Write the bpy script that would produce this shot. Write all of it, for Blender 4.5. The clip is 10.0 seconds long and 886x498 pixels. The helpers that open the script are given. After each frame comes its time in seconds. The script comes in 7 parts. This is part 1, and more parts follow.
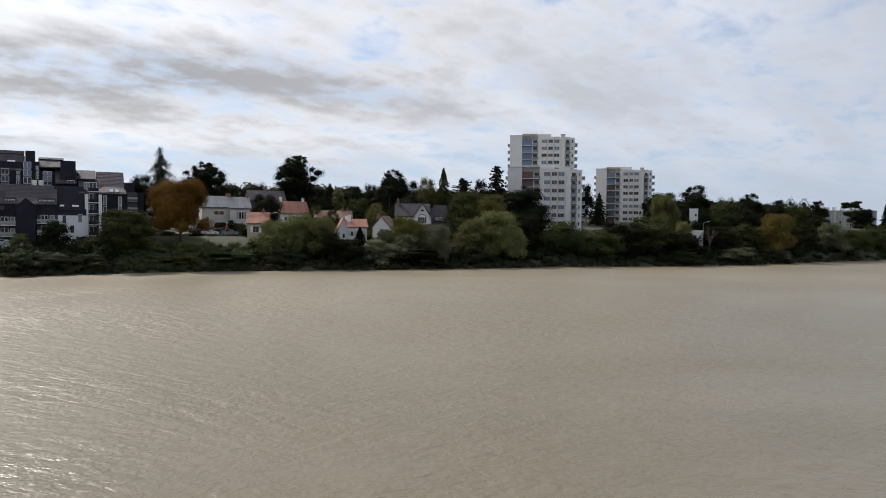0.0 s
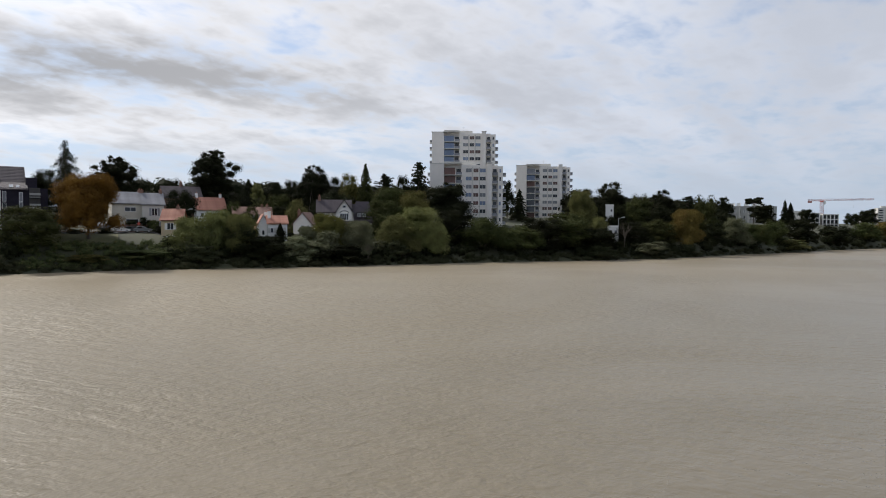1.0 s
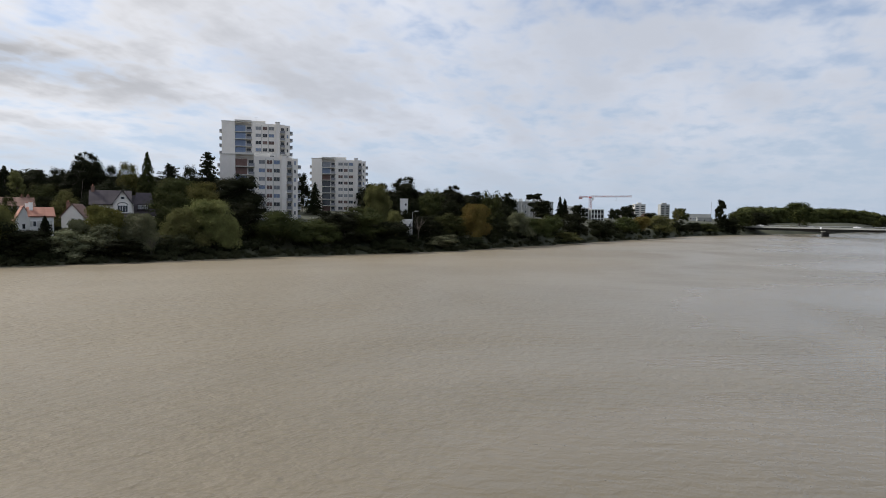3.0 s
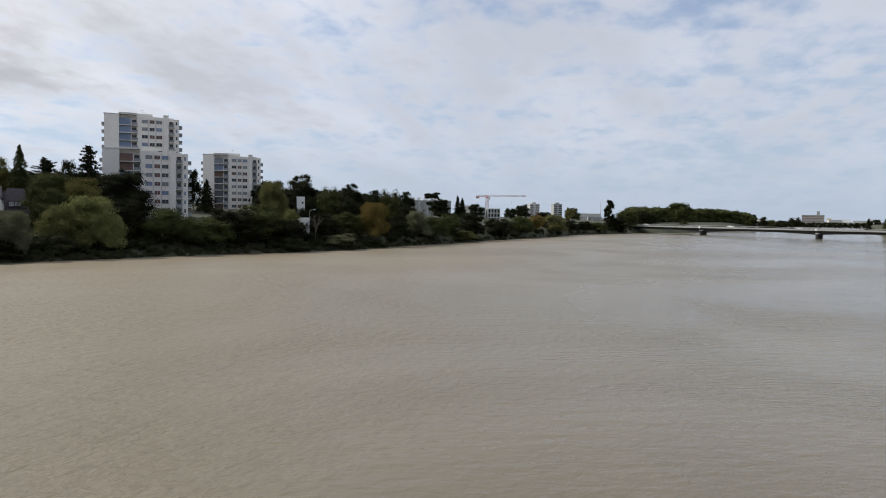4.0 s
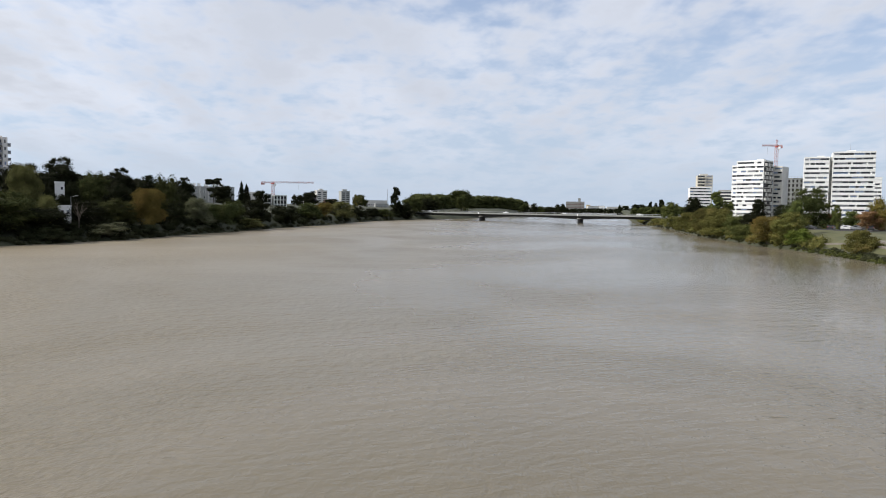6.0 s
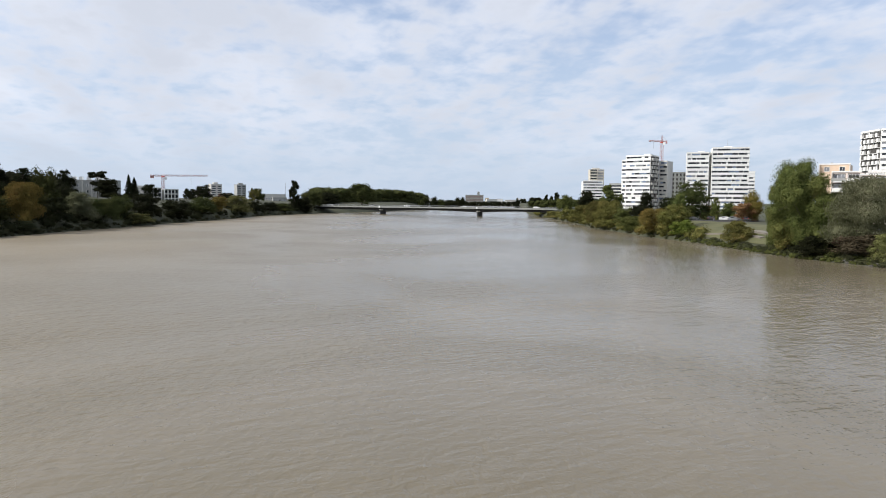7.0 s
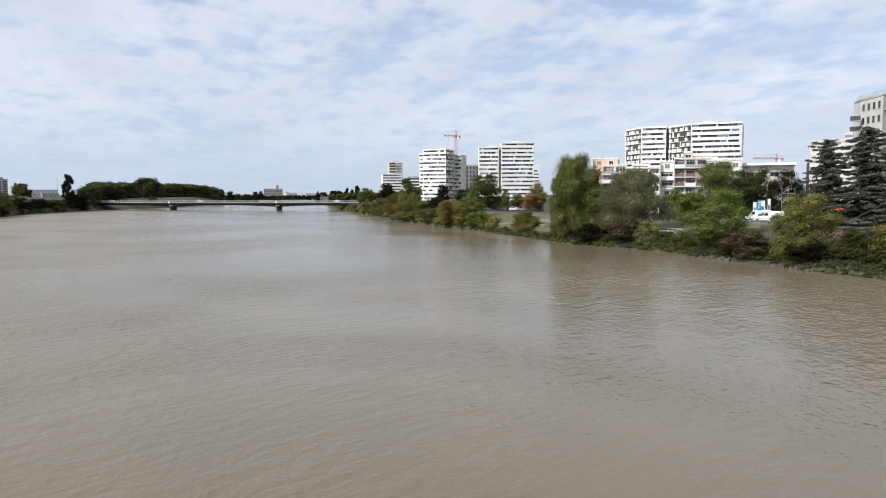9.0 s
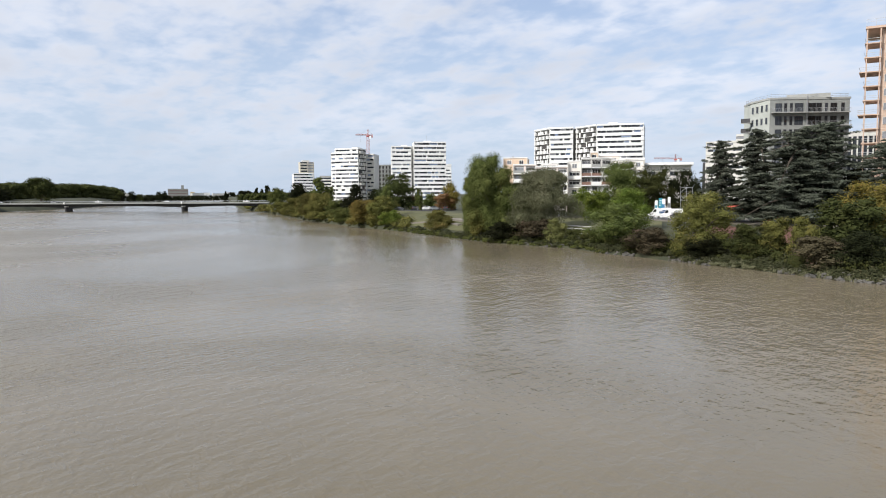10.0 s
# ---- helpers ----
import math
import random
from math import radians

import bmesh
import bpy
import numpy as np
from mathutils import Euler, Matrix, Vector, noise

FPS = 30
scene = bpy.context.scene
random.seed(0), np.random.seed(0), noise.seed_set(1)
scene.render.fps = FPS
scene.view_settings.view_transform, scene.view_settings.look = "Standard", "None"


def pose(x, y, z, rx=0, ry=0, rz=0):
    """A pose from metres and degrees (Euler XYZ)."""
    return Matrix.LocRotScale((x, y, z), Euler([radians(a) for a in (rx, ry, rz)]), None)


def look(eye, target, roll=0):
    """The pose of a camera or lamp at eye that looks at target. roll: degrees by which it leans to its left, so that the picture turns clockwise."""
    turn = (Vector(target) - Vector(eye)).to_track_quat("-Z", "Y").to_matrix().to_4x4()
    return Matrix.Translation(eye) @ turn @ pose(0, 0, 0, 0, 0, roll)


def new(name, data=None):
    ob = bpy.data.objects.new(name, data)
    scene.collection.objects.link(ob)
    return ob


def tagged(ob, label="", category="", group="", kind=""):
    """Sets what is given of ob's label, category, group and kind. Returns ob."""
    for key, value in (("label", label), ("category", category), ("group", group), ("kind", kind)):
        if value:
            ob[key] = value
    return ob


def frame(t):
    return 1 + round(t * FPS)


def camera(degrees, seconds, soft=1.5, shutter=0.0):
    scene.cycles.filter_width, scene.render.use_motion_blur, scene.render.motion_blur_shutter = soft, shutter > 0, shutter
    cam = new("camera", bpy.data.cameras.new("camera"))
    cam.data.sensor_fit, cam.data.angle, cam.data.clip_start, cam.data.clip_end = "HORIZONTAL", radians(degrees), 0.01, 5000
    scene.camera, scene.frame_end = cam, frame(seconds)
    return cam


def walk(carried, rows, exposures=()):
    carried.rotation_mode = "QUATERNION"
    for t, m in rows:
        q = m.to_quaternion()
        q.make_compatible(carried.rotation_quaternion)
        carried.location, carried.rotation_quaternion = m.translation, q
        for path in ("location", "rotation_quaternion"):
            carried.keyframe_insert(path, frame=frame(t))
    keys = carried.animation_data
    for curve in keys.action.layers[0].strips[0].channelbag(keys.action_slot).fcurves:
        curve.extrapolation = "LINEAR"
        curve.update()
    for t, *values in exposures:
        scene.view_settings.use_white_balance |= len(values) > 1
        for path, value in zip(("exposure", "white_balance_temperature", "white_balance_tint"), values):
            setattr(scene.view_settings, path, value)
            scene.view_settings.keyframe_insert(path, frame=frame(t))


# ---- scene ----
# the camera stands above the river and turns from the wooded bank to the city bank
EYE = Vector((0.0, 0.0, 11.0))
cam = camera(64.07, 10.0, soft=0.95)


def gaze(turn, tilt, lean):
    """The camera's pose: degrees clockwise from +y, degrees up, degrees leaning left."""
    a, e = radians(turn), radians(tilt)
    return look(EYE, EYE + Vector((math.sin(a) * math.cos(e), math.cos(a) * math.cos(e), math.sin(e))), lean)


walk(cam, [
    (0, gaze(0.00, -2.06, 0.61)),
    (0.5, gaze(2.51, -2.21, 0.51)),
    (1, gaze(6.25, -2.32, 0.42)),
    (1.5, gaze(10.36, -2.43, 0.41)),
    (2, gaze(14.48, -2.55, 0.40)),
    (2.5, gaze(18.61, -2.67, 0.50)),
    (4, gaze(30.84, -2.69, 0.83)),
    (4.5, gaze(35.20, -2.84, 0.84)),
    (5, gaze(39.45, -3.07, 0.79)),
    (5.5, gaze(43.71, -3.30, 0.75)),
    (7, gaze(55.87, -3.96, 0.52)),
    (7.5, gaze(59.81, -4.16, 0.29)),
    (8, gaze(63.77, -4.25, 0.20)),
    (8.5, gaze(67.82, -4.35, 0.05)),
    (9, gaze(71.81, -4.44, -0.08)),
    (9.5, gaze(75.50, -4.46, -0.21)),
    (10, gaze(78.80, -4.51, -0.30)),
], exposures=((0.0, 0.21), (2.5, 0.21), (4.5, 0.22), (5.5, 0.32), (7.5, 0.48), (10.0, 0.48)))

# ---- light: thin broken cloud, the sun veiled on the left ----
SUN_TURN, SUN_UP = -48.0, 41.0
sun_way = Vector((math.sin(radians(SUN_TURN)) * math.cos(radians(SUN_UP)),
                  math.cos(radians(SUN_TURN)) * math.cos(radians(SUN_UP)), math.sin(radians(SUN_UP))))
sun = new("sun", bpy.data.lights.new("sun", "SUN"))
sun.data.energy, sun.data.angle, sun.data.color = 3.4, radians(5), (1.0, 0.96, 0.905)
sun.matrix_world = look(sun_way * 300, (0, 0, 0))


class Nodes:
    """A short way to write node trees."""

    def __init__(self, tree):
        self.tree = tree
        tree.nodes.clear()

    def add(self, kind, values=None, **fields):
        n = self.tree.nodes.new(kind)
        for k, v in fields.items():
            setattr(n, k, v)
        for k, v in (values or {}).items():
            if isinstance(v, bpy.types.NodeSocket):
                self.tree.links.new(v, n.inputs[k])
            else:
                n.inputs[k].default_value = v
        return n

    def math(self, op, a, b=0.0, clamp=False):
        return self.add("ShaderNodeMath", {0: a, 1: b}, operation=op, use_clamp=clamp).outputs[0]

    def vec(self, op, a, b=(0, 0, 0)):
        return self.add("ShaderNodeVectorMath", {0: a, 1: b}, operation=op)

    def mix(self, f, a, b):
        n = self.add("ShaderNodeMix", data_type="RGBA")
        for k, v in ((0, f), (6, a), (7, b)):
            if isinstance(v, bpy.types.NodeSocket):
                self.tree.links.new(v, n.inputs[k])
            else:
                n.inputs[k].default_value = v if k == 0 else (*v, 1)[:4]
        return n.outputs[2]

    def noise(self, at, scale, detail=4.0, rough=0.55, dist=0.0):
        return self.add("ShaderNodeTexNoise", {"Vector": at, "Scale": scale, "Detail": detail, "Roughness": rough, "Distortion": dist}).outputs[0]

    def ramp(self, f, lo, hi, a=0.0, b=1.0):
        return self.add("ShaderNodeMapRange", {0: f, 1: lo, 2: hi, 3: a, 4: b}, interpolation_type="SMOOTHSTEP").outputs[0]


def make_sky():
    world = bpy.data.worlds.new("world")
    scene.world = world
    world.use_nodes = True
    n = Nodes(world.node_tree)
    way = n.add("ShaderNodeTexCoord").outputs["Generated"]
    sky = n.add("ShaderNodeTexSky", sky_type="NISHITA", sun_disc=False, sun_elevation=radians(SUN_UP), sun_rotation=radians(SUN_TURN),
                air_density=1.0, dust_density=0.6, ozone_density=2.0).outputs[0]
    blue = n.vec("MULTIPLY", sky, (0.095, 0.095, 0.105)).outputs[0]
    x, y, z = n.add("ShaderNodeSeparateXYZ", {0: way}).outputs
    height = n.math("MAXIMUM", z, 0.0)
    turn = n.math("ARCTAN2", x, y)
    # one flat layer of cloud seen from below, drawn out along the wind
    deep = n.math("ADD", height, 0.20)
    wind = radians(42)
    along = n.math("DIVIDE", n.math("ADD", n.math("MULTIPLY", x, math.sin(wind)), n.math("MULTIPLY", y, math.cos(wind))), deep)
    across = n.math("DIVIDE", n.math("SUBTRACT", n.math("MULTIPLY", x, math.cos(wind)), n.math("MULTIPLY", y, math.sin(wind))), deep)

    def layer(stretch, shift, scale, detail, rough, dist):
        at = n.add("ShaderNodeCombineXYZ", {0: n.math("MULTIPLY", along, stretch), 1: across, 2: shift}).outputs[0]
        return n.noise(at, scale, detail, rough, dist)

    broad = layer(0.7, 0.3, 0.9, 3.0, 0.5, 0.3)
    lumps = layer(0.85, 2.7, 4.4, 4.0, 0.48, 0.15)
    ripple = layer(0.85, 5.1, 10.5, 3.0, 0.5, 0.2)
    streak = layer(0.42, 7.7, 2.4, 5.0, 0.5, 0.3)
    body = n.math("ADD", n.math("MULTIPLY", broad, 0.24), n.math("ADD", n.math("MULTIPLY", lumps, 0.42), n.math("MULTIPLY", ripple, 0.34)))
    wander = n.math("MULTIPLY", n.math("SUBTRACT", broad, 0.5), 0.12)

    def mass(turn_at, turn_wide, z_at, z_wide):
        """A soft region of the sky, in radians round and in sine of height."""
        p = n.math("DIVIDE", n.math("SUBTRACT", turn, turn_at), turn_wide)
        q = n.math("DIVIDE", n.math("SUBTRACT", n.math("ADD", height, wander), z_at), z_wide)
        return n.math("POWER", 2.718, n.math("MULTIPLY", n.math("ADD", n.math("MULTIPLY", p, p), n.math("MULTIPLY", q, q)), -1.0))

    bank = mass(-0.30, 0.42, 0.185, 0.05)
    gap = mass(-0.22, 0.34, 0.085, 0.022)
    toward = n.math("MAXIMUM", n.vec("DOT_PRODUCT", way, tuple(sun_way)).outputs["Value"], 0.0)
    near = n.math("POWER", toward, 2.2)
    full = n.math("SUBTRACT", n.math("ADD", body, n.math("MULTIPLY", toward, 0.075)), n.math("MULTIPLY", gap, 0.12))
    cover = n.ramp(full, 0.38, 0.60, 0.12, 1.0)
    thick = n.ramp(n.math("ADD", n.math("ADD", n.math("MULTIPLY", body, 0.6), n.math("MULTIPLY", streak, 0.4)), n.math("MULTIPLY", bank, 0.10)), 0.42, 0.66)
    lit = n.math("ADD", 0.63, n.math("MULTIPLY", near, 0.44))
    dim = n.math("MULTIPLY", thick, n.math("ADD", 0.18, n.math("ADD", n.math("MULTIPLY", near, 0.42), n.math("MULTIPLY", bank, 0.16))))
    tint = n.mix(n.ramp(near, 0.0, 0.5), (0.928, 0.985, 1.115), (0.985, 0.985, 1.02))
    white = n.vec("SCALE", tint)
    n.tree.links.new(n.math("MULTIPLY", lit, n.math("SUBTRACT", 1.0, dim)), white.inputs["Scale"])
    # pale haze low down, where the cloud thins out
    hazy = n.vec("SCALE", (0.40, 0.485, 0.61))
    n.tree.links.new(n.math("ADD", 0.95, n.math("MULTIPLY", near, 0.55)), hazy.inputs["Scale"])
    clear = n.mix(n.ramp(height, 0.0, 0.42, 0.92, 0.15), blue, hazy.outputs[0])
    low = n.ramp(height, 0.0, 0.13)
    amount = n.math("MULTIPLY", cover, n.math("ADD", 0.25, n.math("MULTIPLY", low, 0.70)))
    col = n.mix(amount, clear, white.outputs[0])
    bg = n.add("ShaderNodeBackground", {"Color": col, "Strength": 1.0})
    out = n.add("ShaderNodeOutputWorld")
    n.tree.links.new(bg.outputs[0], out.inputs[0])


make_sky()

# ---- materials ----
def surface(name, a, b, scale=1.0, rough=0.7, bump=0.2, metal=0.0, grain=9.0, spec=0.5, each=0.12):
    """A weathered surface between two colours: broad stains, fine grain, a slight difference from piece to piece."""
    m = bpy.data.materials.new(name)
    m.use_nodes = True
    n = Nodes(m.node_tree)
    at = n.add("ShaderNodeTexCoord").outputs["Object"]
    big = n.noise(at, scale, 5.0, 0.6, 0.3)
    fine = n.noise(at, scale * grain, 4.0, 0.65)
    f = n.math("ADD", n.math("MULTIPLY", n.ramp(big, 0.3, 0.7), 0.65), n.math("MULTIPLY", fine, 0.35), True)
    col = n.mix(f, a, b)
    one = n.add("ShaderNodeObjectInfo").outputs["Random"]
    hsv = n.add("ShaderNodeHueSaturation", {"Color": col, "Value": n.math("ADD", 1.0 - each / 2, n.math("MULTIPLY", one, each))}).outputs[0]
    bs = n.add("ShaderNodeBsdfPrincipled", {"Base Color": hsv, "Roughness": n.math("ADD", rough - 0.08, n.math("MULTIPLY", fine, 0.16)),
                                            "Metallic": metal, "Specular IOR Level": spec})
    if bump:
        bm_ = n.add("ShaderNodeBump", {"Strength": bump, "Distance": 0.03, "Height": fine})
        n.tree.links.new(bm_.outputs[0], bs.inputs["Normal"])
    n.tree.links.new(bs.outputs[0], n.add("ShaderNodeOutputMaterial").inputs[0])
    return m


def leafy(name, a, b, c):
    """Foliage: leaf clumps from a to b, with some c among them."""
    m = bpy.data.materials.new(name)
    m.use_nodes = True
    n = Nodes(m.node_tree)
    at = n.add("ShaderNodeTexCoord").outputs["Object"]
    leaf = n.add("ShaderNodeNewGeometry").outputs["Random Per Island"]
    one = n.add("ShaderNodeObjectInfo").outputs["Random"]
    big = n.ramp(n.noise(at, 4.0, 3.0), 0.35, 0.65)
    col = n.mix(n.math("ADD", n.math("MULTIPLY", big, 0.55), n.math("ADD", 0.08, n.math("MULTIPLY", leaf, 0.32))), a, b)
    col = n.mix(n.math("MULTIPLY", n.ramp(n.noise(at, 2.2, 2.0), 0.5, 0.7), n.ramp(leaf, 0.3, 0.9)), col, c)
    col = n.add("ShaderNodeHueSaturation", {"Color": col, "Hue": n.math("ADD", 0.487, n.math("MULTIPLY", one, 0.026)),
                                            "Value": n.math("ADD", 0.8, n.math("MULTIPLY", one, 0.4))}).outputs[0]
    bs = n.add("ShaderNodeBsdfPrincipled", {"Base Color": col, "Roughness": 0.75, "Specular IOR Level": 0.05})
    tr = n.add("ShaderNodeBsdfTranslucent", {"Color": col})
    mixed = n.add("ShaderNodeMixShader", {0: 0.2})
    n.tree.links.new(bs.outputs[0], mixed.inputs[1])
    n.tree.links.new(tr.outputs[0], mixed.inputs[2])
    n.tree.links.new(mixed.outputs[0], n.add("ShaderNodeOutputMaterial").inputs[0])
    return m


def make_water():
    m = bpy.data.materials.new("silty_water")
    m.use_nodes = True
    n = Nodes(m.node_tree)
    at = n.add("ShaderNodeTexCoord").outputs["Object"]
    # slick and ruffled patches; a lee along the city bank
    patch = n.ramp(n.noise(at, 0.016, 4.0, 0.6, 0.8), 0.36, 0.64, 0.55, 1.45)
    off = n.vec("DOT_PRODUCT", n.vec("SUBTRACT", at, (111.0, -20.0, 0.0)).outputs[0], (-0.65, 0.76, 0.0)).outputs["Value"]
    calm = n.math("MULTIPLY", patch, n.ramp(off, 5.0, 170.0, 0.72, 1.2))

    def turned(p, degrees, stretch):
        """p turned about the vertical and drawn out along its new x."""
        r = n.add("ShaderNodeVectorRotate", {"Vector": p, "Angle": radians(degrees)}, rotation_type="Z_AXIS").outputs[0]
        return n.vec("MULTIPLY", r, (stretch, 1.0, 1.0)).outputs[0]

    def waves(p):
        """The water's height at p: long wind waves under two crossing sets of short ripples."""
        swell, cross, chop = turned(p, 28, 0.40), turned(p, -30, 0.55), turned(p, 70, 0.7)
        h = n.math("MULTIPLY", n.noise(swell, 0.55, 2.0, 0.5, 0.4), 0.18)
        for q, scale, high in ((swell, 1.5, 0.13), (cross, 1.3, 0.12), (chop, 2.6, 0.055), (cross, 5.0, 0.028)):
            h = n.math("ADD", h, n.math("MULTIPLY", n.noise(q, scale, 3.0, 0.55, 0.4), high))
        return h

    step = 0.08
    h0 = waves(at)
    hx = waves(n.vec("ADD", at, (step, 0, 0)).outputs[0])
    hy = waves(n.vec("ADD", at, (0, step, 0)).outputs[0])
    k = n.math("MULTIPLY", calm, -0.85 / step)
    slope = n.add("ShaderNodeCombineXYZ", {0: n.math("MULTIPLY", n.math("SUBTRACT", hx, h0), k), 1: n.math("MULTIPLY", n.math("SUBTRACT", hy, h0), k), 2: 1.0}).outputs[0]
    bump = n.vec("NORMALIZE", slope).outputs[0]
    silt_glare = n.ramp(n.noise(at, 0.02, 4.0, 0.6, 0.8), 0.3, 0.7)
    # beyond patchy silt, a paler base far from the city bank imitates sky glare
    silt_glare = n.math("ADD", n.math("MULTIPLY", silt_glare, 0.35), n.ramp(off, 90.0, 220.0, 0.0, 0.65))
    col = n.mix(silt_glare, (0.138, 0.117, 0.079), (0.236, 0.196, 0.136))
    bs = n.add("ShaderNodeBsdfPrincipled", {"Base Color": col, "Roughness": n.math("ADD", n.ramp(off, 15.0, 160.0, 0.14, 0.41), n.math("MULTIPLY", n.math("SUBTRACT", patch, 1.0), 0.10)), "IOR": 1.33, "Normal": bump, "Specular IOR Level": 0.5,
                                            "Specular Tint": (1.0, 0.93, 0.83, 1.0)})
    n.tree.links.new(bs.outputs[0], n.add("ShaderNodeOutputMaterial").inputs[0])
    return m


WATER = make_water()
SOIL = surface("bank_soil", (0.022, 0.028, 0.012), (0.055, 0.055, 0.026), 0.12, 0.9, 0.5, grain=12)
GRASS = surface("grass", (0.052, 0.057, 0.020), (0.112, 0.108, 0.044), 0.2, 0.9, 0.6, grain=14)
BARK = surface("bark", (0.045, 0.036, 0.027), (0.11, 0.09, 0.07), 3.0, 0.9, 0.6)
LEAVES = {
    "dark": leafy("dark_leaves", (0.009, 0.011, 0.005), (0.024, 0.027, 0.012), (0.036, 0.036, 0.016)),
    "olive_dark": leafy("dull_green_leaves", (0.028, 0.036, 0.012), (0.065, 0.071, 0.024), (0.093, 0.085, 0.031)),
    "olive": leafy("olive_leaves", (0.067, 0.070, 0.021), (0.151, 0.141, 0.043), (0.182, 0.136, 0.049)),
    "green": leafy("green_leaves", (0.050, 0.064, 0.020), (0.122, 0.138, 0.042), (0.157, 0.148, 0.050)),
    "yellow": leafy("yellow_green_leaves", (0.078, 0.084, 0.030), (0.195, 0.196, 0.074), (0.225, 0.208, 0.085)),
    "bright": leafy("bright_green_leaves", (0.063, 0.097, 0.019), (0.144, 0.186, 0.036), (0.191, 0.214, 0.048)),
    "silver": leafy("silver_leaves", (0.083, 0.091, 0.050), (0.186, 0.191, 0.110), (0.228, 0.216, 0.138)),
    "grey": leafy("grey_green_leaves", (0.030, 0.036, 0.018), (0.070, 0.076, 0.038), (0.095, 0.088, 0.045)),
    "ivy": leafy("ivy_leaves", (0.043, 0.055, 0.022), (0.098, 0.113, 0.043), (0.168, 0.144, 0.060)),
    "rust": leafy("turning_leaves", (0.087, 0.075, 0.020), (0.186, 0.140, 0.041), (0.211, 0.124, 0.040)),
    "rustred": leafy("reddish_leaves", (0.110, 0.060, 0.033), (0.228, 0.122, 0.062), (0.221, 0.101, 0.074)),
    "orange": leafy("rust_orange_leaves", (0.090, 0.047, 0.011), (0.185, 0.099, 0.020), (0.224, 0.134, 0.028)),
    "redbrown": leafy("brown_leaves", (0.050, 0.044, 0.026), (0.110, 0.092, 0.056), (0.12, 0.075, 0.06)),
    "blue": leafy("blue_green_needles", (0.043, 0.050, 0.037), (0.112, 0.124, 0.094), (0.153, 0.161, 0.126)),
}
WHITE = surface("white_cladding", (0.72, 0.72, 0.70), (0.82, 0.82, 0.80), 0.25, 0.6, 0.05)
CREAM = surface("cream_render", (0.70, 0.665, 0.62), (0.79, 0.76, 0.715), 0.3, 0.85, 0.1)
PALE = surface("pale_concrete", (0.48, 0.47, 0.44), (0.60, 0.59, 0.55), 0.3, 0.85, 0.15)
# weathered concrete with the shade beneath the bridge deck put into its colour
SOFFIT = surface("shaded_weathered_concrete", (0.035, 0.035, 0.036), (0.062, 0.062, 0.062), 0.2, 0.9, 0.1)
GREY = surface("grey_concrete", (0.27, 0.28, 0.27), (0.38, 0.38, 0.36), 0.3, 0.85, 0.15)
SLATE = surface("slate", (0.046, 0.038, 0.045), (0.080, 0.067, 0.075), 0.6, 0.65, 0.25, spec=0.3)
CHAR = surface("dark_slate_cladding", (0.012, 0.010, 0.018), (0.026, 0.023, 0.035), 0.6, 0.7, 0.2, spec=0.2)
TILE = surface("orange_tiles", (0.27, 0.112, 0.078), (0.40, 0.19, 0.13), 0.8, 0.8, 0.4)
OLDTILE = surface("weathered_red_tiles", (0.15, 0.085, 0.065), (0.25, 0.145, 0.11), 0.8, 0.8, 0.4)
ASPHALT = surface("asphalt", (0.045, 0.045, 0.048), (0.07, 0.07, 0.072), 0.4, 0.9, 0.2)
GRAVEL = surface("gravel_path", (0.28, 0.26, 0.22), (0.40, 0.37, 0.32), 0.5, 0.9, 0.3)
DIRTPATH = surface("worn_path", (0.13, 0.12, 0.10), (0.20, 0.18, 0.15), 0.5, 0.9, 0.3)
BLUESLATE = surface("blue_grey_slate", (0.12, 0.125, 0.145), (0.20, 0.205, 0.23), 0.6, 0.6, 0.25)
PINKWALL = surface("pinkish_render", (0.64, 0.55, 0.50), (0.74, 0.66, 0.60), 0.4, 0.85, 0.1)
TANWALL = surface("tan_render", (0.55, 0.42, 0.31), (0.65, 0.52, 0.40), 0.4, 0.85, 0.1)
OLIVETAN = surface("olive_tan_render", (0.44, 0.41, 0.34), (0.54, 0.51, 0.43), 0.4, 0.85, 0.1)
OCHRE = surface("ochre_render", (0.52, 0.42, 0.27), (0.62, 0.52, 0.35), 0.4, 0.85, 0.1)
WOOD = surface("raw_timber", (0.43, 0.305, 0.235), (0.53, 0.395, 0.31), 0.5, 0.75, 0.2)
STEEL = surface("galvanised_steel", (0.36, 0.37, 0.38), (0.48, 0.49, 0.50), 1.0, 0.45, 0.05, metal=0.7)
DARKMETAL = surface("dark_metal", (0.03, 0.03, 0.033), (0.05, 0.05, 0.055), 1.0, 0.5, 0.05)
REDPAINT = surface("red_paint", (0.45, 0.07, 0.05), (0.55, 0.11, 0.08), 1.0, 0.5, 0.05)
WHITEPAINT = surface("white_paint", (0.74, 0.74, 0.73), (0.82, 0.82, 0.81), 1.0, 0.4, 0.03)


def make_glass(name, col, rough=0.08):
    m = bpy.data.materials.new(name)
    m.use_nodes = True
    n = Nodes(m.node_tree)
    one = n.add("ShaderNodeObjectInfo").outputs["Random"]
    hue = n.add("ShaderNodeHueSaturation", {"Color": (*col, 1), "Value": n.math("ADD", 0.5, n.math("MULTIPLY", one, 1.1))}).outputs[0]
    bs = n.add("ShaderNodeBsdfPrincipled", {"Base Color": hue, "Roughness": rough, "Specular IOR Level": 0.45})
    n.tree.links.new(bs.outputs[0], n.add("ShaderNodeOutputMaterial").inputs[0])
    return m


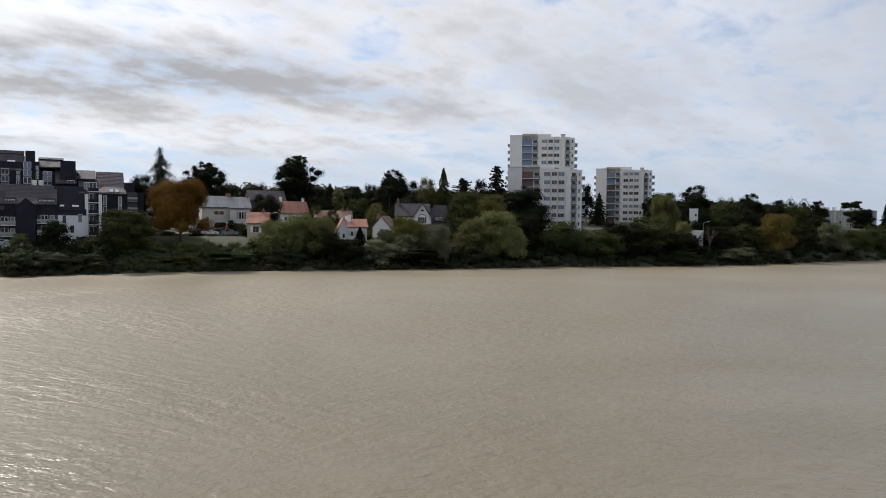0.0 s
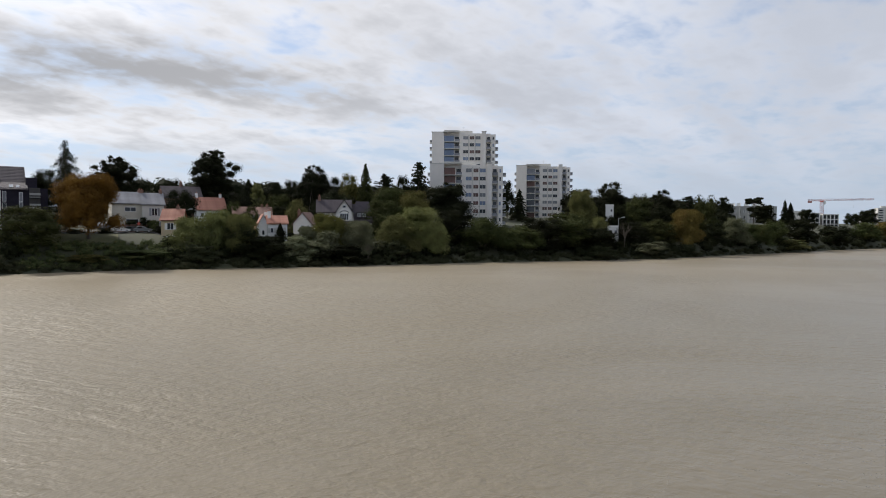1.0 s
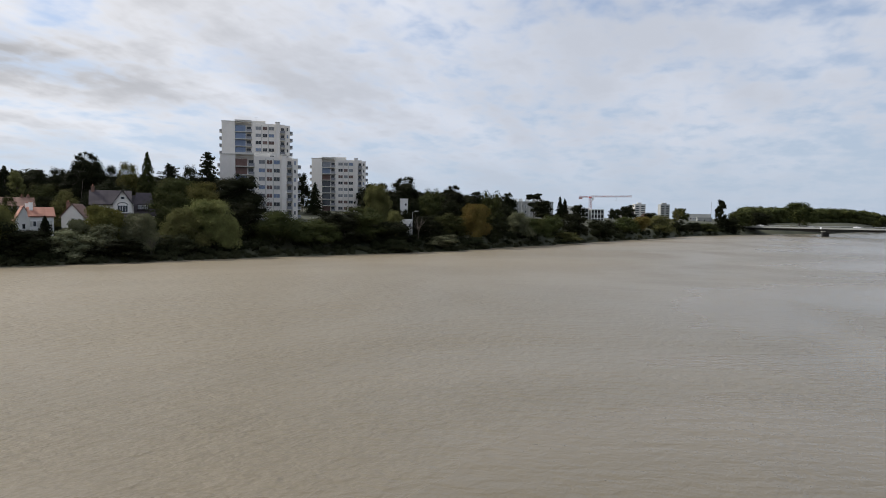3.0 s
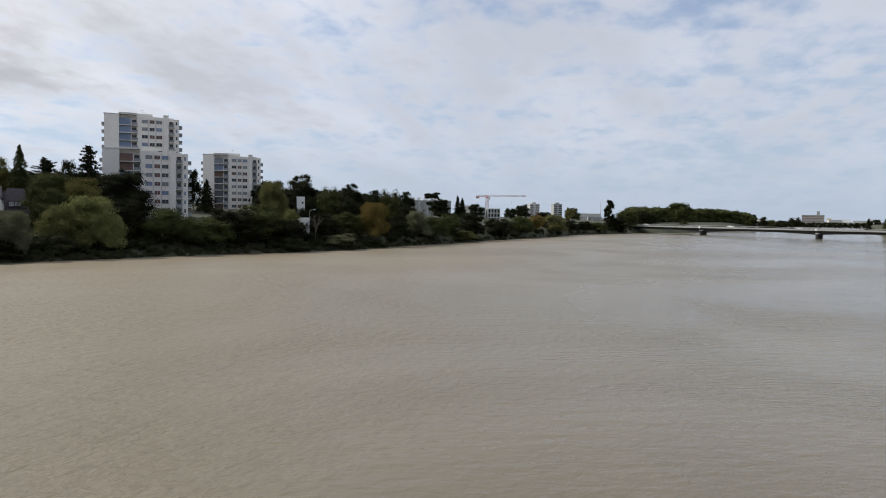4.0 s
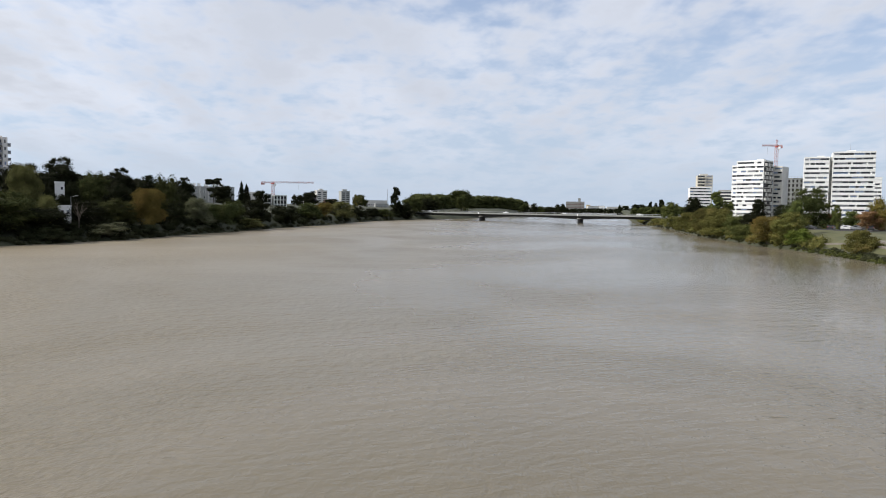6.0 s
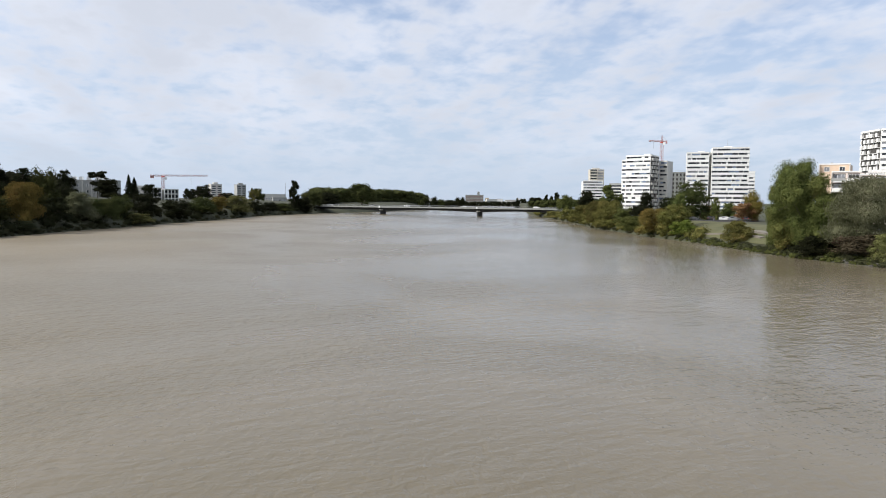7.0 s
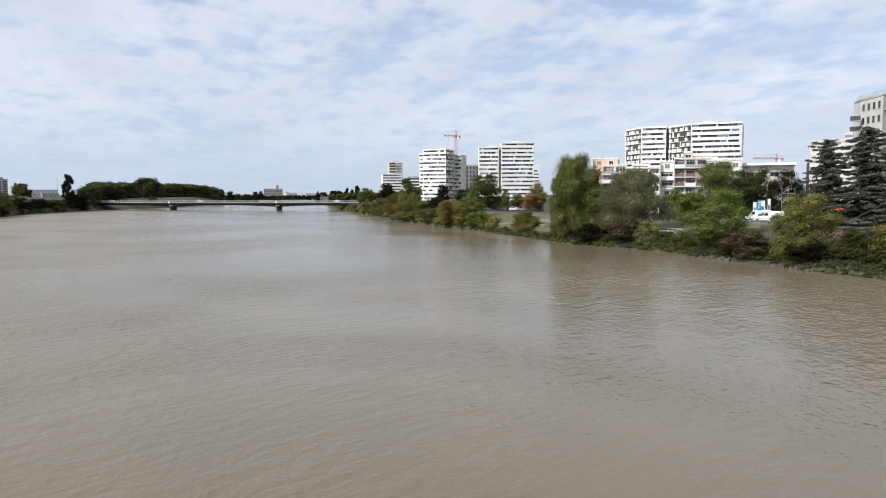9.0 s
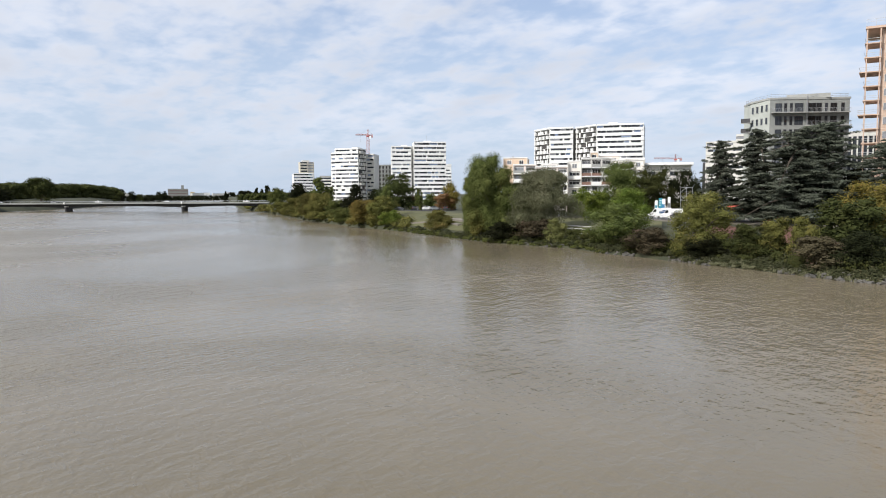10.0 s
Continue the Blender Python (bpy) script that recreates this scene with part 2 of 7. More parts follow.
GLASS = make_glass("window_glass", (0.030, 0.034, 0.040))
SHUTTER = surface("brown_shutter", (0.10, 0.058, 0.050), (0.15, 0.088, 0.075), 1.0, 0.7, 0.05, each=0.5)
BLIND = surface("pale_blind", (0.16, 0.17, 0.19), (0.27, 0.28, 0.30), 1.0, 0.7, 0.03, each=0.4)
BLUEBLIND = surface("blue_blind", (0.14, 0.19, 0.30), (0.20, 0.26, 0.37), 1.0, 0.6, 0.03, each=0.3)
# shade of recesses, openings and one tower's side, put into a dark colour
PAINTED_SHADE = surface("painted_shade", (0.05, 0.048, 0.045), (0.08, 0.077, 0.073), 1.0, 0.9, 0.0)
surfaces_pale_green = surface("pale_green_grey_concrete", (0.36, 0.38, 0.35), (0.47, 0.49, 0.45), 0.3, 0.8, 0.1)
FRONTGREY = surface("dark_grey_concrete", (0.21, 0.22, 0.21), (0.29, 0.30, 0.285), 0.3, 0.85, 0.1)
DEEPGLASS = make_glass("dark_tinted_glass", (0.018, 0.019, 0.02))

# ---- helpers for building ----
def spot(turn, d, z=0.0, yaw=0.0):
    """A pose d metres from the eye's foot, turn degrees clockwise from +y; local y leads away from the eye, x to the right."""
    a = radians(turn)
    return pose(d * math.sin(a), d * math.cos(a), z, 0, 0, yaw - turn)


def thing(name, m, label, category, group="", kind=""):
    ob = new(name)
    ob.empty_display_size = 0.5
    ob.matrix_world = m
    return tagged(ob, label, category, group, kind)


def mesh_of(name, bm, mats):
    me = bpy.data.meshes.new(name)
    bm.to_mesh(me)
    bm.free()
    for m in mats if isinstance(mats, (list, tuple)) else (mats,):
        me.materials.append(m)
    return me


def part(name, bm, material, parent, label="", at=(0, 0, 0), yaw=0.0):
    """Links a bmesh, or a mesh that is shared, as one mesh object under a thing or a part."""
    me = bm if isinstance(bm, bpy.types.Mesh) else mesh_of(name, bm, material)
    ob = new(name, me)
    ob.parent = parent
    ob.location = at
    ob.rotation_euler = (0, 0, radians(yaw))
    if label:
        ob["label"] = label
    return ob


def parts(name, mat, parent, *rows, label=""):
    """Several boxes, each a part of its own."""
    return [part(name, boxes(r), mat, parent, label) for r in rows]


def block(bm, x0, x1, y0, y1, z0, z1):
    """Adds a box to the bmesh."""
    v = [bm.verts.new(c) for c in ((x0, y0, z0), (x1, y0, z0), (x1, y1, z0), (x0, y1, z0), (x0, y0, z1), (x1, y0, z1), (x1, y1, z1), (x0, y1, z1))]
    for f in ((0, 3, 2, 1), (4, 5, 6, 7), (0, 1, 5, 4), (1, 2, 6, 5), (2, 3, 7, 6), (3, 0, 4, 7)):
        bm.faces.new([v[i] for i in f])
    return bm


def boxes(*rows):
    bm = bmesh.new()
    for r in rows:
        block(bm, *r)
    return bm


def prism(points, z0, z1, bm=None):
    """A plan outline (counter-clockwise) raised from z0 to z1."""
    bm = bm or bmesh.new()
    lo = [bm.verts.new((x, y, z0)) for x, y in points]
    hi = [bm.verts.new((x, y, z1)) for x, y in points]
    bm.faces.new(lo[::-1])
    bm.faces.new(hi)
    for i in range(len(points)):
        j = (i + 1) % len(points)
        bm.faces.new((lo[i], lo[j], hi[j], hi[i]))
    return bm


def tube(bm, a, b, r0, r1=None, sides=6):
    """A tapered round bar from a to b."""
    a, b = Vector(a), Vector(b)
    r1 = r0 if r1 is None else r1
    u = (b - a).orthogonal().normalized()
    w = (b - a).normalized().cross(u)
    rings = []
    for c, r in ((a, r0), (b, r1)):
        rings.append([bm.verts.new(c + r * (math.cos(k * math.tau / sides) * u + math.sin(k * math.tau / sides) * w)) for k in range(sides)])
    for k in range(sides):
        j = (k + 1) % sides
        bm.faces.new((rings[0][k], rings[0][j], rings[1][j], rings[1][k]))
    bm.faces.new(rings[0][::-1])
    bm.faces.new(rings[1])
    return bm


# ---- the river and its banks ----
LEFT_TURN = (-32, -22, -6.5, -1.5, 5.3, 12, 18.4, 24, 31, 33.6, 39, 41.4, 46.3, 48.5, 50.2, 52, 54, 55)
LEFT_DIST = (156, 161, 164, 169, 178, 190, 204, 223, 277, 307, 383, 455, 551, 578, 610, 680, 860, 1500)
RIGHT_TURN = (61.8, 62.8, 65.3, 67.8, 71.8, 76.1, 79.4, 82.3, 86, 89.7, 91.7, 99.3, 103.2, 108.7, 111, 150, 175, 185, 275, 285, 310, 328)
RIGHT_DIST = (1500, 538, 403, 296, 232, 199, 173, 158, 148, 139, 130, 113, 107, 99, 98, 110, 500, 1500, 1500, 600, 190, 156)


def shore(turn):
    """How far off the water's edge lies in that direction."""
    t = (turn + 32) % 360 - 32
    return float(np.interp(t, LEFT_TURN + RIGHT_TURN, LEFT_DIST + RIGHT_DIST))


def ground(turn, d):
    """The height of the ground above the water."""
    s, t = d - shore(turn), (turn + 32) % 360 - 32
    if t < 58 or t > 230:
        k = 1 - 0.6 * min(1, max(0, (t - 22) / 14)) if t < 58 else 1
        rise = float(np.interp(t, (-28, -24.5, -15.6, -13.8), (0, 1, 1, 0)) * np.interp(s, (3, 8, 14, 22, 30, 45, 75), (0, 1.6, 2.5, 2.4, 2.6, 2.6, 0)))
        return rise + float(np.interp(s, (-30, -4, 0, 3, 8, 18, 30, 60, 90, 150, 300, 1500),
                               (-4, -0.8, 0, 0.8, 2.4, 4.8, 5.4, 5.4 + 3.4 * k, 5.4 + 5.8 * k, 5.4 + 8 * k, 5.4 + 12 * k, 5.4 + 8 * k)))
    return float(np.interp(s, (-30, -4, 0, 4, 15, 35, 50, 300, 1500), (-4, -0.8, 0, 0.9, 3, 4.5, 4.7, 6.5, 6.5)))


def make_ground():
    turns = np.concatenate([np.arange(-34, 115, 0.75), np.arange(115, 326, 4.0)])
    steps = (-60, -25, -8, -3, 0, 1.2, 3, 5, 8, 12, 18, 24, 30, 40, 52, 66, 80, 100, 130, 180, 260, 420, 900, 3000)
    verts, faces = [(0, 0, -5)], []
    for t in turns:
        wander = noise.noise((t * 0.7, 3.1, 0)) * 1.1
        for s in steps:
            d = max(20, shore(t) + s + (wander if -10 < s < 8 else 0))
            z = ground(t, shore(t) + s) + (0.25 * noise.noise((t * 1.9, s * 0.11, 5)) if 1 < s < 200 else 0)
            verts.append((d * math.sin(radians(t)), d * math.cos(radians(t)), z))
    k, m = len(steps), len(turns)
    for i in range(m):
        j = (i + 1) % m
        faces.append((0, 1 + j * k, 1 + i * k))
        for q in range(k - 1):
            faces.append((1 + i * k + q, 1 + j * k + q, 1 + j * k + q + 1, 1 + i * k + q + 1))
    me = bpy.data.meshes.new("ground")
    me.from_pydata(verts, [], faces)
    me.materials.append(SOIL)
    me.polygons.foreach_set("use_smooth", [True] * len(me.polygons))
    tagged(new("ground", me), "dark grassy river banks rising to wooded slopes", "ground", kind="structure")
    bm = bmesh.new()
    bmesh.ops.create_circle(bm, cap_ends=True, cap_tris=True, segments=96, radius=4600)
    tagged(new("water", mesh_of("water", bm, WATER)), "wide brown silty river with small ripples", "river", kind="structure")


make_ground()

# ---- trees and shrubs ----
def clumps(rnd, lobes, count, size, flat=0.0, core=0.7, droop=0.0, slim=0.42):
    """A crown: lobes (x, y, z, rx, ry, rz) each set with small folded leaf clumps over a dim core."""
    verts, faces = [], []
    area = [(l[3] * l[4] + l[3] * l[5] + l[4] * l[5]) for l in lobes]
    total = sum(area)
    for l, a in zip(lobes, area):
        c, r = Vector(l[:3]), l[3:]
        for _ in range(max(6, int(count * a / total))):
            n = Vector((rnd.gauss(0, 1), rnd.gauss(0, 1), rnd.gauss(0, 1))).normalized()
            reach = rnd.uniform(0.52, 1.06) + (0.14 if rnd.random() < 0.12 else 0)
            p = c + Vector((n.x * r[0], n.y * r[1], n.z * r[2])) * reach
            o = (n * 1.5 + Vector((rnd.gauss(0, 0.36), rnd.gauss(0, 0.36), rnd.gauss(0, 0.36) + flat))).normalized()
            u = o.orthogonal().normalized()
            u.rotate(Matrix.Rotation(rnd.uniform(0, math.tau), 3, o))
            if slim < 0.3:
                u = (u * 0.5 + Vector((0, 0, -1)) + n * 0.3).normalized()
                o = u.orthogonal().normalized()
            w = o.cross(u)
            s = size * rnd.uniform(0.55, 1.35)
            lift = o * s * rnd.uniform(-0.35, 0.35) - Vector((0, 0, droop * s))
            b = len(verts)
            verts += [tuple(p - u * s * 0.6), tuple(p - w * s * slim + lift), tuple(p + u * s * 0.75), tuple(p + w * s * slim + lift)]
            faces += [(b, b + 1, b + 2), (b, b + 2, b + 3)]
    if core:
        for l in lobes:
            bm = bmesh.new()
            bmesh.ops.create_icosphere(bm, subdivisions=1, radius=1)
            b = len(verts)
            for v in bm.verts:
                j = rnd.uniform(0.82, 1.1) * core
                verts.append((l[0] + v.co.x * l[3] * j, l[1] + v.co.y * l[4] * j, l[2] + v.co.z * l[5] * j))
            faces += [tuple(b + v.index for v in f.verts) for f in bm.faces]
            bm.free()
    return verts, faces


def wood(rnd, height, r, ends, base=0.0):
    """A tapered trunk with limbs to the given ends."""
    bm = bmesh.new()
    p, k = Vector((0, 0, -0.04)), 5
    joints = [p]
    for i in range(1, k + 1):
        q = Vector((rnd.gauss(0, 0.012), rnd.gauss(0, 0.012), height * i / k))
        tube(bm, p, q, r * (1.25 if i == 1 else 1 - 0.7 * (i - 1) / k), r * (1 - 0.7 * i / k), 7)
        p = q
        joints.append(p)
    for e in ends:
        j = joints[rnd.randint(2, k)]
        e = Vector(e)
        mid = j.lerp(e, 0.5) + Vector((0, 0, 0.03))
        tube(bm, j, mid, r * 0.42, r * 0.27, 5)
        tube(bm, mid, e, r * 0.27, r * 0.08, 5)
    return bm


def crown_of(shape, v, fine):
    """Lobes of a crown one metre high and one metre wide, and how its trunk runs."""
    rnd = random.Random(hash_of(shape) * 31 + v * 7 + fine)
    lobes, trunk, core, flat, droop = [], 0.6, 0.42, 0.15, 0.0
    size, count, slim = *((0.036, 4800), (0.022, 10500), (0.0155, 22000))[fine], 0.42
    if shape in ("round", "willow", "shrub", "sparse", "dome"):
        low = {"dome": 0.24, "round": 0.05, "willow": 0.03, "shrub": 0.02, "sparse": 0.3}[shape]
        for i in range({"dome": 46, "round": 34, "willow": 36, "shrub": 22, "sparse": 16}[shape]):
            z = low + (0.93 - low) * (rnd.random() ** 0.8)
            t = (z - low) / (1 - low)
            wide = 0.43 * max(0.02, 1 - ((t - 0.36) / 0.66) ** 2) ** 0.5 if shape == "dome" else 0.41 * math.sin(math.pi * min(1, 0.36 + 0.60 * t)) ** 0.6 if shape == "round" else 0.42 * (1 - t ** 2.2) ** 0.55
            a, q = rnd.uniform(0, math.tau), wide * (0.35 + 0.65 * rnd.random() ** 0.5)
            rr = rnd.uniform(0.12, 0.20) * (0.8 if t > 0.75 else 1)
            lobes.append((q * math.cos(a), q * math.sin(a), min(z, 0.97 - rr * 0.85), rr, rr, rr * rnd.uniform(0.7, 1.0)))
        if shape == "dome":
            core, count = 0.55, int(count * 2.0)
        if shape != "sparse":
            lobes += [(0, 0, low + 0.22, 0.30, 0.30, 0.22), (0, 0, 0.52, 0.30, 0.30, 0.28), (0.05, 0, 0.70, 0.20, 0.22, 0.2)]
        if shape == "willow":
            droop, flat, slim, size, core, count = 0.2, 0.3, 0.24, size * 1.2, 0.36, int(count * 1.7)
        if shape == "sparse":
            core, count, lobes = 0, count // 3, [(x, y, z, a * 0.7, b * 0.7, c * 0.7) for x, y, z, a, b, c in lobes]
    elif shape == "poplar":
        trunk, core = 0.7, 0.7
        for i in range(40):
            z = 0.07 + 0.86 * (i + rnd.random()) / 40
            wide = 0.34 * math.sin(math.pi * (0.22 + 0.72 * z)) ** 0.8
            a, q = rnd.uniform(0, math.tau), wide * rnd.random() ** 0.5
            lobes.append((q * math.cos(a), q * math.sin(a), z, 0.15, 0.15, 0.09))
    elif shape == "fir":
        trunk, core, flat, droop, count, size = 0.97, 0, 0.5, 0.2, int(count * 1.1), size * 0.85
        for k in range(19):
            z = 0.14 + 0.82 * k / 18
            for i in range(6 if k < 16 else 4):
                a = i * math.tau / (6 if k < 16 else 4) + k * 0.7 + rnd.uniform(-0.25, 0.25)
                reach = (0.46 * (1 - z) ** 0.62 + 0.025) * rnd.uniform(0.6, 1.1)
                lift = rnd.uniform(-0.022, 0.022)
                for e in (0.25, 0.5, 0.75, 1.0):
                    rr = 0.27 * reach * (1.3 - 0.5 * e) + 0.012
                    lobes.append((reach * e * math.cos(a), reach * e * math.sin(a), z + lift + 0.03 * e - 0.065 * e * e, rr, rr, 0.024))
        lobes.append((0, 0, 0.97, 0.015, 0.015, 0.03))
    elif shape == "conifer":
        trunk, core, flat, droop = 0.97, 0.5, 0.4, 0.3
        for i in range(120):
            z = 0.06 + 0.90 * i / 119 + rnd.uniform(-0.02, 0.02)
            a = i * 2.4 + rnd.uniform(-0.5, 0.5)
            reach = (0.48 * max(0.0, 1 - z) ** 0.8 + 0.03) * rnd.uniform(0.6, 1.08)
            for q in (0.3, 0.6, 0.9):
                rr = 0.30 * reach * (1.2 - 0.5 * q) + 0.012
                lobes.append((reach * q * math.cos(a), reach * q * math.sin(a), z - 0.05 * q * q, rr, rr, 0.016 + 0.012 * rnd.random()))
        lobes.append((0, 0, 0.95, 0.02, 0.02, 0.05))
    elif shape in ("cedar", "bigcedar", "umbrella", "pine"):
        trunk, core, flat = 0.85, 0.6, 0.9
        if shape == "umbrella":
            plates = [(0.80 + 0.16 * rnd.random(), 0.34) for _ in range(16)] + [(0.55, 0.25)] * 2
        elif shape == "pine":
            plates = [(0.14 + 0.80 * rnd.random(), 0.42) for _ in range(56)]
        elif shape == "bigcedar":
            plates = [(0.04 + 0.92 * (i + rnd.random()) / 150, 0.50 * (1.05 - rnd.random() * 0.3)) for i in range(150)]
        else:
            plates = []
        if shape == "cedar":
            for i in range(95):
                z = 0.08 + 0.88 * (i + rnd.random()) / 95
                a = i * 2.4 + rnd.uniform(-0.6, 0.6)
                reach = (0.50 * (1 - z) ** 0.55 + 0.04) * (rnd.uniform(0.45, 1.1) if i % 3 else 1.05)
                sag = rnd.uniform(-0.03, 0.05)
                for q in (0.25, 0.5, 0.75, 1.0):
                    rr = (0.05 + 0.035 * (1 - z)) * (1.25 - 0.5 * q) * rnd.uniform(0.8, 1.3)
                    lobes.append((reach * q * math.cos(a) + rnd.gauss(0, 0.02), reach * q * math.sin(a) + rnd.gauss(0, 0.02), z - sag * q * q, rr, rr, rr * rnd.uniform(0.18, 0.34)))
            count, size = int(count * 1.25), size * 0.9
        if shape in ("bigcedar", "pine"):
            lobes += [(0, 0, 0.28, 0.30, 0.30, 0.2), (0, 0, 0.52, 0.28, 0.28, 0.22), (0, 0, 0.74, 0.22, 0.22, 0.16), (0.1, -0.1, 0.4, 0.34, 0.34, 0.22)]
        for z, wide in plates:
            top = max(0.0, 1 - z ** 2.4) ** 0.6 if shape != "umbrella" else 1
            a = rnd.uniform(0, math.tau)
            q = wide * max(0.05, top) * rnd.uniform(0.1, 1.0) ** 0.6
            rr = {"bigcedar": 0.115, "umbrella": 0.16, "pine": 0.125}[shape] * rnd.uniform(0.7, 1.15) * (0.6 if z > 0.85 else 1)
            lobes.append((q * math.cos(a), q * math.sin(a), z, rr, rr, rr * {"bigcedar": 0.55, "umbrella": 0.45, "pine": 0.62}[shape]))
    return rnd, lobes, count, size, flat, core, droop, trunk, slim


def hash_of(word):
    return sum((i + 1) * ord(c) for i, c in enumerate(word))


CROWNS = {}


def plant_meshes(shape, v, fine):
    key = (shape, v, fine)
    if key not in CROWNS:
        rnd, lobes, count, size, flat, core, droop, trunk, slim = crown_of(shape, v, fine)
        verts, faces = clumps(rnd, lobes, count, size, flat, core, droop, slim)
        co = np.array(verts)
        wide = np.percentile(np.abs(co[:, :2]), 98.5, axis=0).mean() * 2
        tall = np.percentile(co[:, 2], 99.7)
        co /= (wide, wide, tall)
        me = bpy.data.meshes.new("crown")
        me.from_pydata(co.tolist(), [], faces)
        me.materials.append(LEAVES["dark"])
        ends = [(l[0] / wide, l[1] / wide, l[2] / tall) for l in rnd.sample(lobes, min(10, len(lobes)))]
        CROWNS[key] = me, mesh_of("trunk", wood(rnd, trunk, 0.03, ends), BARK)
    return CROWNS[key]


KINDS = {"dome": ("chestnut_tree", "tree"), "round": ("tree", "tree"), "willow": ("willow_tree", "tree"), "shrub": ("shrub", "shrub"), "sparse": ("bare_tree", "tree"),
         "poplar": ("poplar_tree", "tree"), "conifer": ("conifer_tree", "tree"), "fir": ("fir_tree", "tree"), "cedar": ("cedar_tree", "tree"),
         "bigcedar": ("cedar_tree", "tree"), "umbrella": ("umbrella_pine", "tree"), "pine": ("pine_tree", "tree")}
LOOKS = {"dark": "dark green", "olive_dark": "dull green", "olive": "olive green", "green": "green", "yellow": "yellow-green", "bright": "bright green", "silver": "silvery grey-green",
         "grey": "grey-green", "ivy": "ivy-covered green", "rust": "turning olive", "rustred": "reddish brown", "orange": "rusty orange",
         "redbrown": "brownish half-bare", "blue": "blue-green"}
FORMS = {"dome": "round-crowned chestnut tree", "round": "leafy round-crowned tree", "willow": "bushy willow", "shrub": "low spreading shrub", "sparse": "thin half-bare tree", "poplar": "slim upright poplar",
         "conifer": "pointed conifer", "fir": "tall pointed fir", "cedar": "layered cedar", "bigcedar": "massive old cedar", "umbrella": "flat-topped umbrella pine",
         "pine": "broad dark-limbed pine"}
made = 0


def plant(shape, look_, turn, d, height, wide, where=""):
    """A tree or shrub on the ground, with its height and spread in metres."""
    global made
    made += 1
    fine = 0 if d > 300 or height < 7 else 1 if height < 13 or d > 235 else 2
    crown, trunk = plant_meshes(shape, made % 3, fine)
    name, category = KINDS[shape]
    s = shore(turn)
    where = where or ("on the river bank" if d - s < 20 else "on the slope" if d - s < 130 else "far off")
    a = radians(turn)
    m = Matrix.LocRotScale((d * math.sin(a), d * math.cos(a), ground(turn, d) - 0.1), Euler((0, 0, made * 2.4)), (wide, wide, height * 1.02))
    ob = thing(name, m, f"{LOOKS[look_]} {FORMS[shape]} {where}", category, "trees and shrubs of the banks")
    part("trunk", trunk, BARK, ob)
    c = part("crown", crown, None, ob)
    c.material_slots[0].link = "OBJECT"
    c.material_slots[0].material = LEAVES[look_]
    return ob



def undergrowth(name, label, look_, turns, spread, high, count, seed, leaf=0.42):
    """Low scrub between two directions, set back from the water by spread, its heights in metres."""
    rnd = random.Random(seed)
    lobes = []
    for _ in range(count):
        turn, s = rnd.uniform(*turns), rnd.uniform(*spread)
        d = shore(turn) + s
        h = rnd.uniform(*high)
        a = radians(turn)
        lobes.append((d * math.sin(a), d * math.cos(a), ground(turn, d) + h * 0.35, h * rnd.uniform(0.7, 1.2), h * rnd.uniform(0.7, 1.2), h * 0.65))
    verts, faces = clumps(rnd, lobes, count * 85, leaf, 0.2, 0.6)
    me = bpy.data.meshes.new(name)
    me.from_pydata(verts, [], faces)
    me.materials.append(LEAVES[look_])
    return tagged(new(name, me), label, "undergrowth", kind="stuff")


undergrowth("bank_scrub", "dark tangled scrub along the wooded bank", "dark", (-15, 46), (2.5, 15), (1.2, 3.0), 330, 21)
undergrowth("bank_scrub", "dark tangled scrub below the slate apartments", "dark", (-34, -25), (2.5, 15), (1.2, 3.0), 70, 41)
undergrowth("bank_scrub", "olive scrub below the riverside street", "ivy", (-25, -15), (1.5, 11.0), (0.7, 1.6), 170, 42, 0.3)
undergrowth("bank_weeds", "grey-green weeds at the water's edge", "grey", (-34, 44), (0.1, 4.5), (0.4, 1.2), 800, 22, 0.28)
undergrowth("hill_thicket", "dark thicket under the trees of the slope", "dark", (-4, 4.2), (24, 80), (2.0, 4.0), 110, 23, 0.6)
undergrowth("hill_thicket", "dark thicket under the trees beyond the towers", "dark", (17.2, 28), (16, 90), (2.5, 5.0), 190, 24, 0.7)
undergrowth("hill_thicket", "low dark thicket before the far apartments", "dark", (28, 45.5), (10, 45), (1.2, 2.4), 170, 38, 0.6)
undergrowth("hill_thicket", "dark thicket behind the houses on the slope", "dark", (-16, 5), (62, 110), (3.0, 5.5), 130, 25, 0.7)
undergrowth("bank_scrub", "dark bushes below the towers", "olive_dark", (3, 18), (14, 40), (2.0, 3.8), 120, 26)
undergrowth("bank_weeds", "grey-green weeds along the city bank's edge", "grey", (63.5, 112), (0.3, 5.0), (0.4, 1.1), 420, 27, 0.26)
undergrowth("bank_weeds", "pale grey-green water weeds below the cedars", "silver", (97.5, 111), (-0.2, 3.6), (0.25, 0.6), 330, 36, 0.2)
undergrowth("bank_weeds", "bright low weeds below the lawn", "green", (74, 92), (0.0, 4.0), (0.3, 0.7), 300, 37, 0.24)
undergrowth("bank_scrub", "mixed scrub on the city bank", "olive_dark", (84, 113), (2.5, 13), (0.9, 2.0), 200, 28, 0.3)
undergrowth("bank_scrub", "olive scrub on the far city bank", "olive", (63.2, 76), (3, 16), (1.2, 2.6), 150, 29, 0.4)


